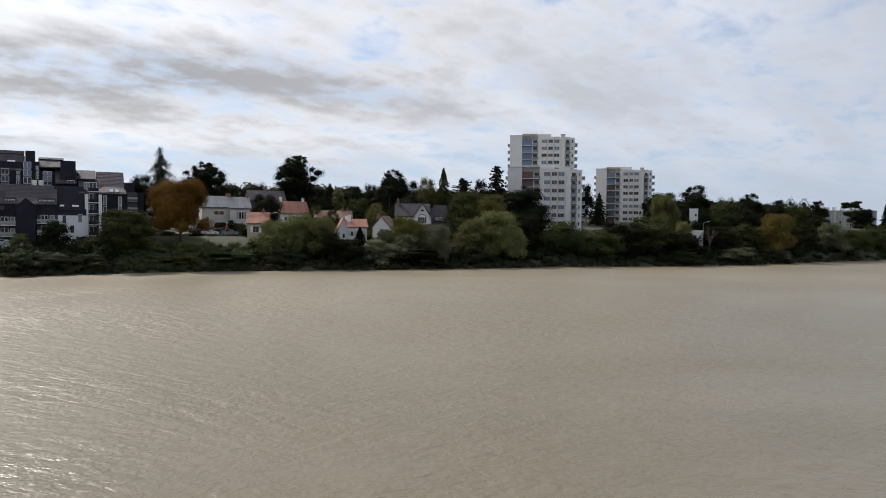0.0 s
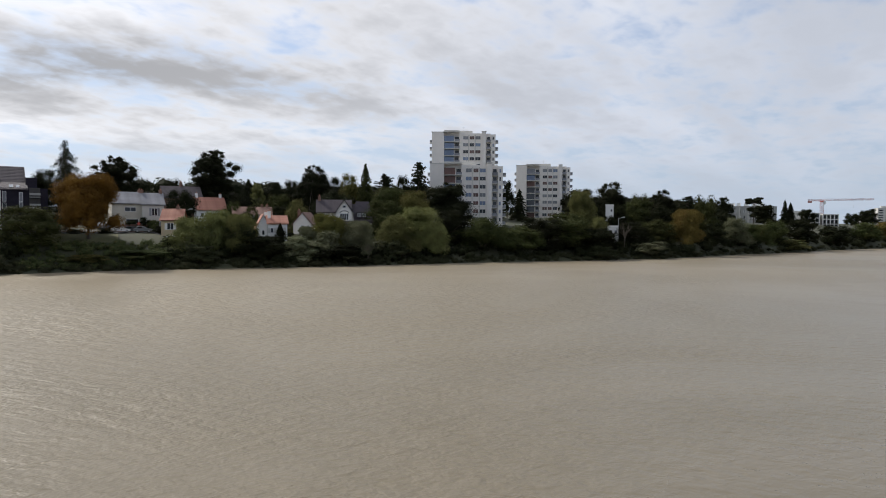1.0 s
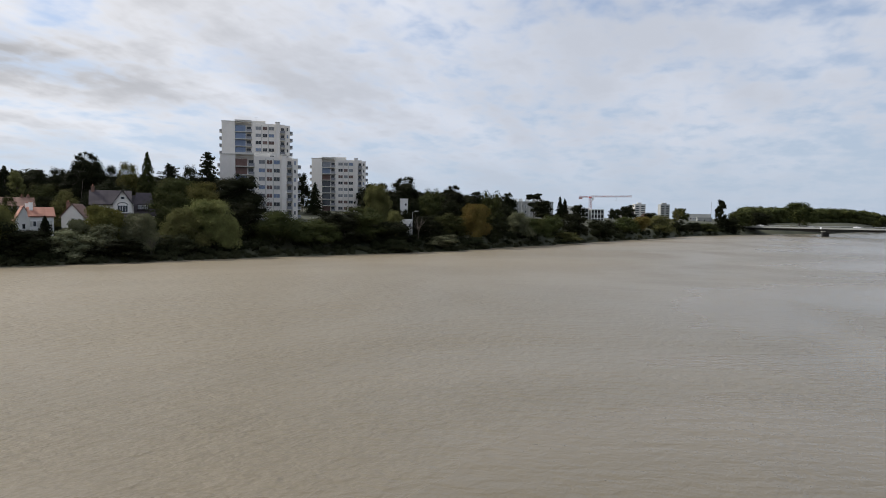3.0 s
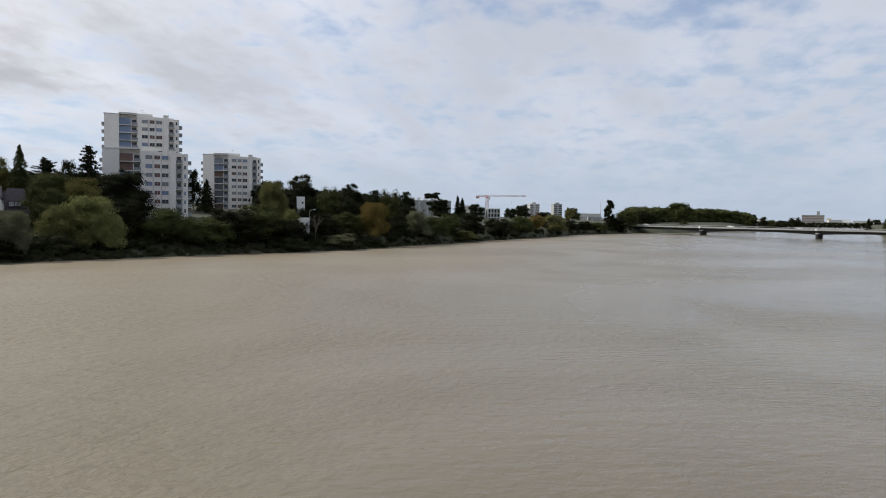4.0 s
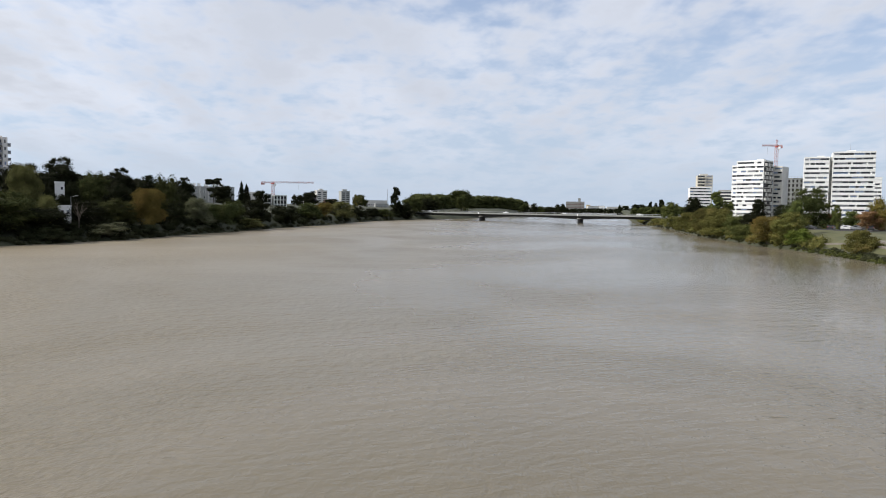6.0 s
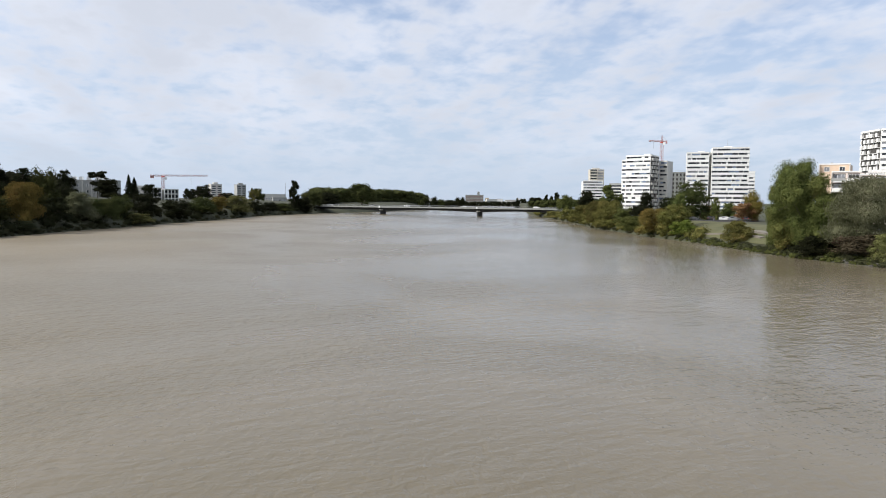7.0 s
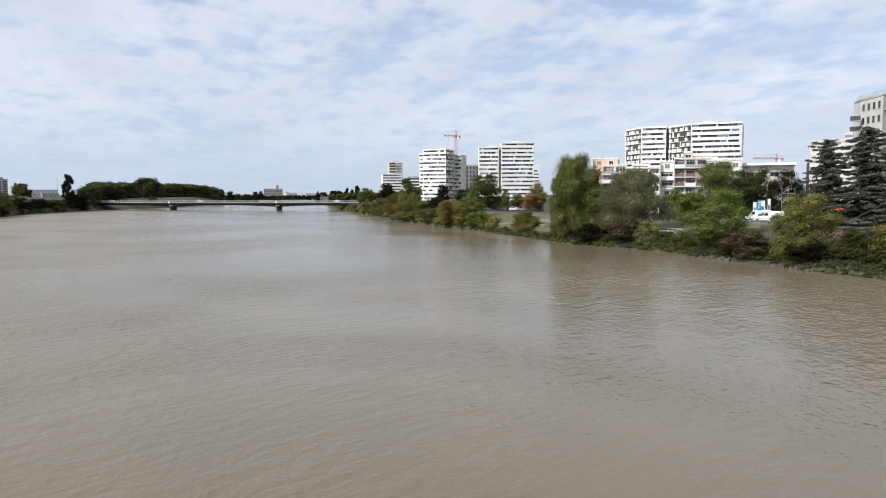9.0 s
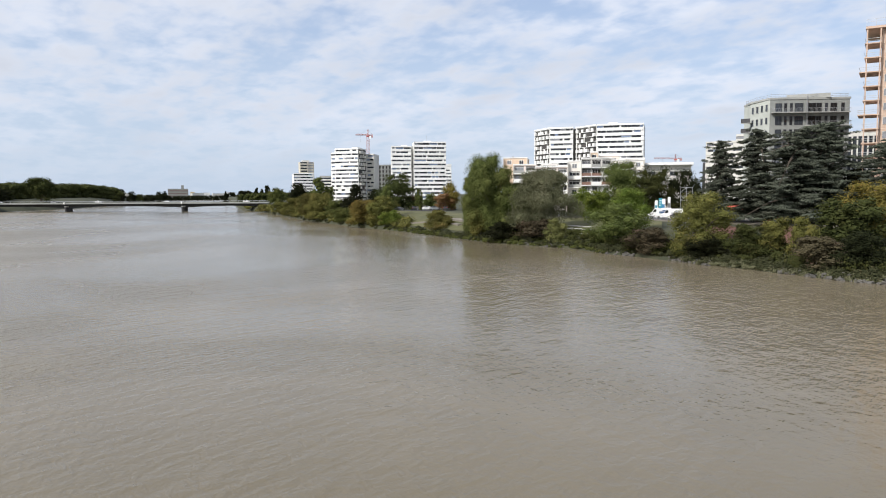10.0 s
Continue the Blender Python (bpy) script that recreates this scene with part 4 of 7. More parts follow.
# ---- the wooded bank: cream apartment towers ----
def cream_tower(turn, d, top, floors, seed, label, fills, broad=1.0):
    rnd = random.Random(seed)
    g = ground(turn, d) - 0.5
    t = thing("apartment_tower", spot(turn, d, g) @ Matrix.Diagonal((broad, 1, 1, 1)), label, "apartment tower", "cream apartment towers")
    k = top - g
    parts("wall", CREAM, t, *((-12, -7.2, 0, 15, 0, k), (-7.2, -1.3, 2.1, 15, 0, k + 0.3), (-1.3, 7.6, 0.3, 15, 0, k - 0.35), (7.6, 9.3, -0.35, 15.2, 0, k + 0.15), (9.3, 11.3, 1.9, 14.6, 0, k - 0.25),
                       (11.3, 13.0, 0.7, 12.5, 0, k - 0.7)))
    parts("parapet", PALE, t, (-12.15, -7.1, -0.12, 15.1, k, k + 0.25), (-7.3, -1.2, -0.5, 2.0, k + 0.05, k + 0.75), (7.5, 9.4, -0.45, 0.6, k + 0.16, k + 0.5))
    parts("roof_hut", PALE, t, (-4, 4, 5, 10, k - 0.4, k + 1.2), (-9, -7.6, 6, 8, k, k + 0.9))
    part("aerial", tube(tube(bmesh.new(), (0.5, 6, k), (0.5, 6, k + 3.2), 0.05, 0.03), (-0.2, 6, k + 2.6), (1.2, 6, k + 2.6), 0.025), STEEL, t)
    f = Face(t, 0, 0, 0, g)
    for i in range(floors):
        z = top - 1.0 - 2.8 * (i + 1)
        fill = fills[i] if i < len(fills) else rnd.choice((GLASS, SHUTTER, GLASS))
        f.slab("loggia_slab", -7.25, -1.0, z - 0.16, z + 0.12, -2.1, 0.45, PALE)
        f.slab("loggia_glazing", -7.15, -3.35, z + 0.12, z + 2.5, -0.6, -0.45, fill)
        f.slab("post", -3.35, -3.15, z + 0.12, z + 2.64, -0.7, -0.4, CREAM)
        f.slab("loggia_door", -3.0, -1.45, z + 0.12, z + 2.2, -2.08, -2.0, GLASS)
        f.slab("railing", -3.1, -1.1, z + 0.12, z + 1.05, 0.3, 0.36, BLIND)
        f.window(1.3, z + 0.95, 2.05, 1.35, rnd.choice((BLIND, BLIND, SHUTTER, BLUEBLIND, GLASS)), PALE, 2, 0.10).location.y += 0.3
        f.window(3.75, z + 0.95, 1.75, 1.35, rnd.choice((SHUTTER, BLIND, GLASS, SHUTTER)), PALE, 2, 0.10).location.y += 0.3
        f.window(6.1, z + 0.95, 2.05, 1.35, rnd.choice((BLIND, SHUTTER, BLUEBLIND, GLASS)), PALE, 2, 0.10).location.y += 0.3
        for u in (2.5, 5.0):
            f.slab("pilaster", u - 0.14, u + 0.14, z, z + 2.8, -0.3, -0.16, PALE)
        f.slab("balcony", 9.32, 11.28, z - 0.1, z + 0.08, -1.9, -0.2, PALE)
        f.slab("railing", 9.4, 11.2, z + 0.08, z + 0.95, -0.32, -0.26, BLIND)
        f.slab("balcony_door", 9.7, 10.9, z + 0.08, z + 2.2, -1.89, -1.82, GLASS)
        f.window(12.1, z + 0.9, 0.6, 1.3, rnd.choice((BLUEBLIND, GLASS)), PALE, 1, 0.08).location.y += 0.7
        side = Face(t, 13.0, 2.0, 90, g)
        side.balcony(0.0, 3.6, z, 1.15, PALE, BLIND, True, 0.95)
        left = Face(t, -12.0, 6.0, -90, g)
        left.balcony(0.0, 3.4, z, 0.95, PALE, BLIND, True, 0.95)
    return t


cream_tower(7.98, 244, 30.4, 8, 1, "cream concrete apartment tower with loggias above dark pines", (SHUTTER, SHUTTER, BLUEBLIND, GLASS))
cream_tower(7.75, 288, 46.6, 12, 2, "taller cream concrete apartment tower with blue-glazed loggias", (BLUEBLIND, BLUEBLIND, BLUEBLIND, BLUEBLIND), 1.03)
cream_tower(14.15, 319, 35.6, 9, 3, "cream concrete apartment tower behind willows and conifers", (BLIND, BLUEBLIND, SHUTTER, GLASS, GLASS, GLASS), 0.95)


# ---- the dark slate apartments ----
def slope_roof(bm, x0, x1, y0, z0, y1, z1, thick=0.22):
    """A leaning roof slab from a low front edge to a high back edge."""
    v = [bm.verts.new(c) for c in ((x0, y0, z0), (x1, y0, z0), (x1, y1, z1), (x0, y1, z1), (x0, y0, z0 - thick), (x1, y0, z0 - thick), (x1, y1, z1 - thick), (x0, y1, z1 - thick))]
    for q in ((0, 1, 2, 3), (7, 6, 5, 4), (0, 4, 5, 1), (1, 5, 6, 2), (2, 6, 7, 3), (3, 7, 4, 0)):
        bm.faces.new([v[i] for i in q])
    return bm


def slate_apartments():
    turn, d = -27.5, 181
    g = 4.6
    t = thing("apartment_block", spot(turn, d, g), "dark slate-clad stepped apartment block with steep roofs and white bays", "apartment block")
    X = lambda p: (p - 132) * 0.1137
    Z = lambda p: (389 - p) * 0.1273 + 11 - g
    # walls, from the street to the back row
    parts("wall", CHAR, t, (X(-60), X(100), 0.5, 10, 0, Z(362)), (X(96), X(153), 1.0, 10, Z(383), Z(372)), (X(172), X(262), 2.5, 14, 0, Z(338)), (X(226), X(246), 6, 14, Z(338), Z(318)))
    part("white_wall", boxes((X(103), X(152), 0.6, 9.5, 0, Z(381))), WHITE, t, "white-rendered ground floors")
    parts("back_wall", CHAR, t, (X(-60), X(140), 10.5, 22, 0, Z(300)), (X(134), X(180), 9.5, 18, 0, Z(318)), (X(40), X(68), 10.8, 21, Z(300), Z(283)), (X(66), X(112), 13.5, 21, Z(300), Z(276)), (X(-60), X(38), 14.0, 21, Z(300), Z(268)))
    parts("stair_tower", CHAR, t, (X(107), X(135), 7.5, 12, 0, Z(281)), (X(43), X(60), 12.0, 14, 0, Z(263)), label="windowless dark stair tower")
    bm = bmesh.new()
    for x in (X(-20), X(49)):
        prism([(x - 1.85, -0.9), (x + 1.85, -0.9), (x + 1.85, 3.0), (x - 1.85, 3.0)], 0, Z(366), bm)
        a = [bm.verts.new((x + q, y, z)) for y in (-0.9, 3.0) for q, z in ((-1.85, Z(366)), (1.85, Z(366)), (0, Z(352)))]
        for q in ((0, 1, 2), (3, 5, 4), (0, 2, 5, 3), (1, 4, 5, 2)):
            bm.faces.new([a[i] for i in q])
    part("gabled_bay", bm, CHAR, t)
    roofs = ((X(-60), X(58), 0.2, Z(362), 6.5, Z(327), SLATE), (X(58), X(101), 0.2, Z(362), 6.5, Z(328), SLATE), (X(96), X(153), 0.6, Z(380), 6.0, Z(328), CHAR),
             (X(140), X(180), 4.5, Z(340), 10.0, Z(312), SLATE), (X(170), X(228), 2.0, Z(340), 8.0, Z(327), SLATE), (X(173), X(227), 8.0, Z(327), 13.0, Z(296), SLATE),
             (X(-60), X(40), 10.2, Z(300), 15.0, Z(262), SLATE), (X(66), X(112), 10.2, Z(292), 15.0, Z(272), SLATE), (X(98), X(136), 6.5, Z(322), 11.5, Z(296), SLATE),
             (X(135), X(172), 9.0, Z(312), 14.0, Z(294), SLATE), (X(-60), X(12), 0.0, Z(372), 3.0, Z(340), SLATE))
    for x0, x1, y0, z0, y1, z1, m in roofs:
        r = part("roof", slope_roof(bmesh.new(), x0, x1, y0, z0, y1, z1), m, t)
        n = max(3, int(math.hypot(y1 - y0, z1 - z0) / 0.55))
        a = math.atan2(z1 - z0, y1 - y0)
        for i in range(n):
            q = (i + 0.5) / n
            c = part("slate_course", boxes((x0 - 0.04, x1 + 0.04, -0.27, 0.27, 0.0, 0.03)), m, r, at=(0, y0 + (y1 - y0) * q, z0 + (z1 - z0) * q))
            c.rotation_euler = (a - 0.05, 0, 0)
    part("gable_wall", prism([(X(-60), 10.6), (X(40), 10.6), (X(40), 21), (X(-60), 21)], Z(301), Z(285)), CHAR, t)
    for x0, x1 in ((X(173), X(227)), (X(66), X(112))):
        bm = bmesh.new()
        for x in (x0 + 0.1, x1 - 0.3):
            hi, lo, yb = (Z(296), Z(338), 13.0) if x0 > 0 else (Z(272), Z(300), 15.0)
            a = [bm.verts.new((x + q, y, z)) for q in (0, 0.2) for y, z in ((yb - 5, lo), (yb + 3, lo), (yb, hi - 0.25))]
            for q in ((0, 2, 1), (3, 4, 5), (0, 3, 5, 2), (1, 2, 5, 4)):
                bm.faces.new([a[i] for i in q])
        part("gable", bm, CHAR, t)
    # pale bay with balconies, narrow white strips
    f = Face(t, 0, 0, 0, 0)
    # wall behind the bay's balconies, coloured dark to stand for their shade
    part("bay_wall", boxes((X(151), X(181), 3.2, 8, 0, Z(338))), PAINTED_SHADE, t)
    for x in (X(151), X(176)):
        f.slab("white_column", x, x + 0.7, 0, Z(343), -3.2, -1.6, WHITE)
    for i in range(5):
        z = Z(418) + i * 2.55
        f.slab("balcony_slab", X(157), X(176), z - 0.12, z + 0.1, -3.2, -1.6, PALE)
        f.slab("balcony_front", X(157), X(176), z + 0.1, z + 0.85, -1.75, -1.66, CHAR)
        f.window(X(166), z + 0.2, 1.6, 2.0, GLASS, WHITEPAINT, 2).location.y += 3.2
    for x0, x1, zz in ((X(4), X(32), (Z(400), Z(419))), (X(67), X(103), (Z(396), Z(415)))):
        for z in zz:
            # flat dark panel on the wall in place of a shaded balcony recess
            f.slab("balcony_recess", x0, x1, z + 0.1, z + 1.9, -0.49, -0.44, PAINTED_SHADE)
            f.slab("balcony_slab", x0, x1, z - 0.12, z + 0.1, -0.5, 0.7, PALE)
            f.slab("balcony_front", x0, x1, z + 0.35, z + 0.95, 0.6, 0.66, GREY)
            f.window((x0 + x1) / 2 - 0.6, z + 0.1, 1.4, 1.75, GLASS, WHITEPAINT, 2).location.y += 0.44
            f.window((x0 + x1) / 2 + 0.9, z + 0.1, 0.9, 1.75, BLIND, WHITEPAINT, 1).location.y += 0.44
    for x, w in ((X(84), 2.9), (X(22), 1.9)):
        dm = part("dormer", boxes((x - w / 2 - 0.25, x + w / 2 + 0.25, 1.0, 4.5, Z(368), Z(352))), SLATE, t)
        f.window(x, Z(366), w, 1.4, BLIND, WHITEPAINT, 3).location.y += 1.0
        f.slab("balcony_front", x - w / 2, x + w / 2, Z(369), Z(364), -0.95, -0.85, GREY)
    for x, y, zz, w, h in ((X(110), 2.4, Z(364), 0.85, 0.8), (X(134), 2.4, Z(364), 1.3, 0.8), (X(200), 3.4, Z(335), 0.8, 0.8), (X(211), 3.4, Z(335), 0.7, 0.7), (X(18), 12.2, Z(284), 1.6, 0.7), (X(98), 12.6, Z(293), 0.6, 0.5), (X(140), 11.2, Z(301), 0.8, 0.5)):
        s = part("skylight", boxes((-w / 2, w / 2, -h / 2, h / 2, 0.0, 0.14)), WHITEPAINT, t, "white-framed skylight", (x, y, zz))
        s.rotation_euler = (radians(48), 0, 0)
    f.window(X(160), Z(333), 2.4, 1.6, BLIND, WHITEPAINT, 4).location.y += 4.4
    f.window(X(114), Z(396), 0.85, 1.9, GLASS, WHITEPAINT, 1).location.y += 0.6
    f.window(X(142), Z(394), 0.9, 1.9, BLIND, WHITEPAINT, 1).location.y += 0.6
    f.window(X(128), Z(413), 0.8, 1.8, GLASS, WHITEPAINT, 1).location.y += 0.6
    f.slab("door", X(139), X(146), 0.0, 2.1, -0.6, -0.5, DARKMETAL)
    for x, z0, h, fill in ((X(188), Z(362), 2.3, BLIND), (X(188), Z(376), 1.5, GLASS), (X(216), Z(362), 2.1, BLIND), (X(216), Z(378), 2.0, BLIND)):
        f.window(x, z0, 0.75, h, fill, WHITEPAINT, 1).location.y += 2.5
    for i in range(4):
        z = Z(410) + i * 2.4
        # thin dark panel imitates the shade behind these balconies
        f.slab("balcony_recess", X(230), X(249), z + 0.1, z + 2.1, -2.49, -2.43, PAINTED_SHADE)
        f.slab("balcony_slab", X(230), X(249), z - 0.1, z + 0.08, -2.5, -1.6, GREY)
        f.slab("balcony_front", X(230), X(249), z + 0.4, z + 0.9, -1.7, -1.64, GREY)
    # the back row's tall glazed bays
    for x, w, zb, zt, fill in ((X(31), 0.75, Z(328), Z(297), BLIND), (X(47), 1.6, Z(325), Z(283), BLUEBLIND), (X(65), 0.65, Z(316), Z(290), BLIND), (X(83), 1.9, Z(327), Z(299), BLUEBLIND), (X(8), 1.6, Z(336), Z(297), GLASS)):
        for i in range(3):
            h = (zt - zb) / 3
            f.window(x, zb + i * h + 0.1, w, h - 0.25, fill if i else GLASS, WHITEPAINT, 2).location.y += 10.45
            f.slab("balcony_front", x - w / 2, x + w / 2, zb + i * h, zb + i * h + 0.3, -10.3, -9.9, GREY)
    for x in (X(60), X(72)):
        part("roof_drum", tube(bmesh.new(), (x, 8.5, Z(329)), (x, 8.5, Z(318)), 0.55, 0.55, 12), WHITE, t, "white round roof vent")
    f.window(X(126), Z(323), 1.4, 0.8, GLASS, WHITEPAINT, 2).location.y += 6.9
    part("low_wall", boxes((X(-60), X(60), -4.0, -3.7, -1.2, 0.9)), PALE, t)


slate_apartments()

# ---- houses on the slope ----
house(-17.75, 192, 6, 7.2, 9, 14.6, 17.4, OLIVETAN, BLUESLATE, "tan terraced house with a slate roof and skylight", windows=((0.6, 12.6, 2.6, 1.1), (1.0, 9.6, 3.0, 1.2)), chimneys=((-3.3, 4.5, 18.2), (3.2, 4.5, 18.0)))
house(-16.0, 191, 6, 5.0, 9, 14.4, 17.2, PALE, BLUESLATE, "pale rendered terraced house with grey shutters", windows=((0.3, 11.6, 1.3, 1.9), (0.4, 8.9, 2.2, 1.2)), chimneys=((-2.2, 4.5, 17.9), (2.2, 4.5, 18.0)), shutters=BLIND)
house(-14.75, 180, -10, 4.6, 7, 10.6, 13.1, OCHRE, TILE, "ochre two-storey house with an orange tiled roof", base=4.6, windows=((-0.2, 8.3, 1.5, 1.6), (-0.2, 5.3, 1.1, 1.6)), chimneys=((1.0, 3.5, 13.8),), shutters=WHITEPAINT)
house(-13.9, 218, 10, 10.5, 9, 17.0, 20.2, OLDTILE, SLATE, "brown brick house with a slate roof behind trees", windows=((2, 14.0, 1.2, 1.5),), chimneys=((0.2, 4.5, 21.6),))
house(-11.85, 215, 12, 8.2, 8, 13.6, 17.0, WHITE, TILE, "white house with a bright orange tiled roof", windows=((-2.6, 11.4, 0.9, 1.2), (1.4, 10.9, 2.4, 1.7)), chimneys=((-3.4, 4.0, 18.2), (3.3, 4.0, 18.0)))
house(-8.8, 205, 4, 10.4, 7, 12.2, 14.2, PALE, OLDTILE, "long low rendered house with a weathered tiled roof", windows=((-2.6, 10.4, 0.9, 1.1), (1.8, 10.2, 1.6, 1.3), (3.6, 10.4, 0.8, 1.0)), chimneys=((2.8, 3.5, 14.7), (4.2, 3.5, 14.8)))
house(-9.2, 194, 14, 4.6, 5, 8.3, 10.1, CREAM, OLDTILE, "small outbuilding with an orange tiled roof", windows=((0.2, 6.6, 0.9, 1.0),))
house(-6.9, 181, 6, 4.7, 6, 9.9, 11.7, WHITE, TILE, "white two-storey house with a red tiled roof", base=4.6, windows=((0.7, 7.3, 1.5, 1.6), (-1.4, 7.6, 0.7, 1.2)), chimneys=((-1.9, 2.0, 12.8),), shutters=PALE)
house(-8.0, 183, 6, 3.0, 5, 9.2, 12.0, WHITE, TILE, "narrow white gabled house wing beside a red roof", base=4.6, windows=((0, 7.0, 0.7, 1.2),), side_gable=False, chimneys=((0.9, 2.0, 12.6),))
house(-5.0, 190, -14, 4.8, 9, 9.9, 12.7, CREAM, OLDTILE, "cream gabled house with brown tiled roof among willows", base=5.0, windows=((0.1, 8.4, 0.8, 1.0),), side_gable=False, chimneys=((-1.6, 3.0, 13.2),))


def manor():
    g = ground(-1.9, 206) - 0.5
    t = thing("manor_house", spot(-1.9, 206, g), "old stone villa with slate gables and an arched window", "house", "houses on the slope")
    k = lambda z: z - g
    parts("wall", CREAM, t, (-7.0, 3.4, 1.0, 9, 0, k(13.2)), (3.4, 8.6, 1.6, 9, 0, k(10.6)))
    bm = prism([(-1.6, 0), (3.0, 0), (3.0, 6), (-1.6, 6)], 0, k(13.2))
    a = [bm.verts.new((x, y, z)) for y in (0, 0.3) for x, z in ((-1.6, k(13.2)), (3.0, k(13.2)), (0.7, k(16.6)))]
    for q in ((0, 1, 2), (3, 5, 4), (0, 2, 5, 3), (1, 4, 5, 2)):
        bm.faces.new([a[i] for i in q])
    part("gable_wall", bm, CREAM, t)
    r = part("roof", roof_gable(9.6, 8, 3.4, 0.4), SLATE, t, at=(-7.0, 1.0, k(13.2)))
    tiles_on(r, 9.6, 8, 3.4, SLATE, 0.4)
    r2 = part("gable_roof", roof_gable(5, 4.6, 3.4, 0.45), SLATE, t, at=(3.0, -0.1, k(13.2)), yaw=90)
    tiles_on(r2, 5, 4.6, 3.4, SLATE, 0.45)
    r3 = part("wing_roof", roof_gable(5.4, 7.4, 5.6, 0.4, hip=1.2), SLATE, t, at=(3.3, 1.6, k(10.6)))
    tiles_on(r3, 4.6, 7.4, 4.8, SLATE, 0.2)
    f = Face(t, 0, 0, 0, g)
    f.window(0.7, 10.9, 2.5, 1.9, GLASS, WHITEPAINT, 4)
    bm = bmesh.new()
    for i in range(9):
        q, q2 = math.pi * i / 9, math.pi * (i + 1) / 9
        tube(bm, (1.25 * math.cos(q), -0.06, 0.75 * math.sin(q)), (1.25 * math.cos(q2), -0.06, 0.75 * math.sin(q2)), 0.1, 0.1, 5)
    part("arch", bm, DARKMETAL, t, at=(0.7, 0, k(12.8)))
    f.window(0.7, 14.4, 1.0, 0.7, GLASS, WHITEPAINT, 1)
    f.window(0.9, 7.8, 2.3, 2.4, GLASS, WHITEPAINT, 4)
    part("porch_roof", slope_roof(bmesh.new(), -1.8, 3.2, -1.6, k(9.9), 0.0, k(10.7)), SLATE, t)
    for x in (-1.5, 2.9):
        part("porch_post", boxes((x - 0.12, x + 0.12, -1.4, -1.16, 0, k(9.95))), WHITEPAINT, t)
    dm = part("dormer", boxes((4.2, 7.2, 1.7, 4.5, k(11.6), k(13.2))), SLATE, t)
    f.window(5.0, 11.9, 1.1, 1.0, BLIND, WHITEPAINT, 2).location.y += 1.7
    f.window(6.4, 11.9, 1.1, 1.0, BLIND, WHITEPAINT, 2).location.y += 1.7
    f.window(6.0, 8.4, 1.6, 1.5, GLASS, WHITEPAINT, 2).location.y += 1.6
    for x in (-6.6, -4.9):
        f.window(x + 0.6, 11.0, 0.9, 1.5, GLASS, WHITEPAINT, 2).location.y += 1.0
    c = part("chimney", boxes((-0.4, 0.4, -0.4, 0.4, k(14), k(17.6)), (-0.5, 0.5, -0.5, 0.5, k(17.6), k(17.8))), OLDTILE, t, at=(-6.5, 4.8, 0))
    part("chimney_pot", tube(bmesh.new(), (0, 0, k(17.8)), (0, 0, k(18.4)), 0.14, 0.11, 8), TILE, c)


manor()


def plain_block(name, turn, d, yaw, w, deep, top, wall, label, rows=(), cap=None, base=None, frame_mat=None):
    """A flat-roofed building; rows of windows (first u, step, count, sill z, w, h)."""
    g = ground(turn, d) - 0.5 if base is None else base
    t = thing(name, spot(turn, d, g, yaw), label, "building", "buildings of the city")
    part("wall", boxes((-w / 2, w / 2, 0, deep, 0, top - g)), wall, t)
    q = top - g
    parts("parapet", cap or wall, t, (-w / 2 - 0.1, w / 2 + 0.1, -0.1, 0.25, q, q + 0.45), (-w / 2 - 0.1, w / 2 + 0.1, deep - 0.25, deep + 0.1, q, q + 0.45),
          (-w / 2 - 0.1, -w / 2 + 0.25, 0.25, deep - 0.25, q, q + 0.45), (w / 2 - 0.25, w / 2 + 0.1, 0.25, deep - 0.25, q, q + 0.45))
    f = Face(t, 0, 0, 0, g)
    rnd = random.Random(int(turn * 10 + d))
    for u, step, n, z, a, b in rows:
        for i in range(n):
            f.window(u + i * step, z, a, b, rnd.choice((GLASS, GLASS, BLIND)), frame_mat or WHITEPAINT, 2 if a > 1 else 1)
    return t, f, g


plain_block("garden_annex", 19.45, 241, 0, 2.6, 4, 16.2, WHITE, "plain white rendered cube above dark trees", ((0.6, 1, 1, 14.2, 0.7, 0.9),))
plain_block("brick_wall", -17.3, 187, 6, 8.5, 0.4, 9.0, OLDTILE, "weathered red brick garden wall before terraced houses")
plain_block("boathouse", 19.75, 223, 8, 3.2, 6, 9.3, WHITE, "low white flat-roofed building among bank trees", ((-0.7, 1.5, 2, 7.2, 0.9, 1.2),), base=4.0)
plant("shrub", "dark", 19.7, 217, 3.2, 7.0)
plain_block("garden_wall", 12.6, 262, 0, 15, 1.2, 9.3, PALE, "long low pale concrete wall below the towers")


def dormered_block():
    t, f, g = plain_block("hillside_apartments", 29.7, 420, -8, 23, 12, 19.5, GREY, "grey apartment block with white roof dormers", ((-10.2, 2.3, 10, 16.2, 1.0, 1.6), (-10.2, 2.3, 10, 13.0, 1.0, 1.6)))
    for i, u in enumerate((-10.5, -7.5, -3.8, 0.4, 3.6)):
        part("roof_dormer", boxes((u, u + (1.6, 1.6, 2.1, 2.4, 2.2)[i], 1, 5, 19.5 - g, 21.6 - g)), WHITE, t)
    for u in (-6, -1.5, 3.0, 7.5, 10.6):
        f.slab("pilaster", u, u + 0.5, 8, 19.4, 0, 0.5, PALE)


dormered_block()


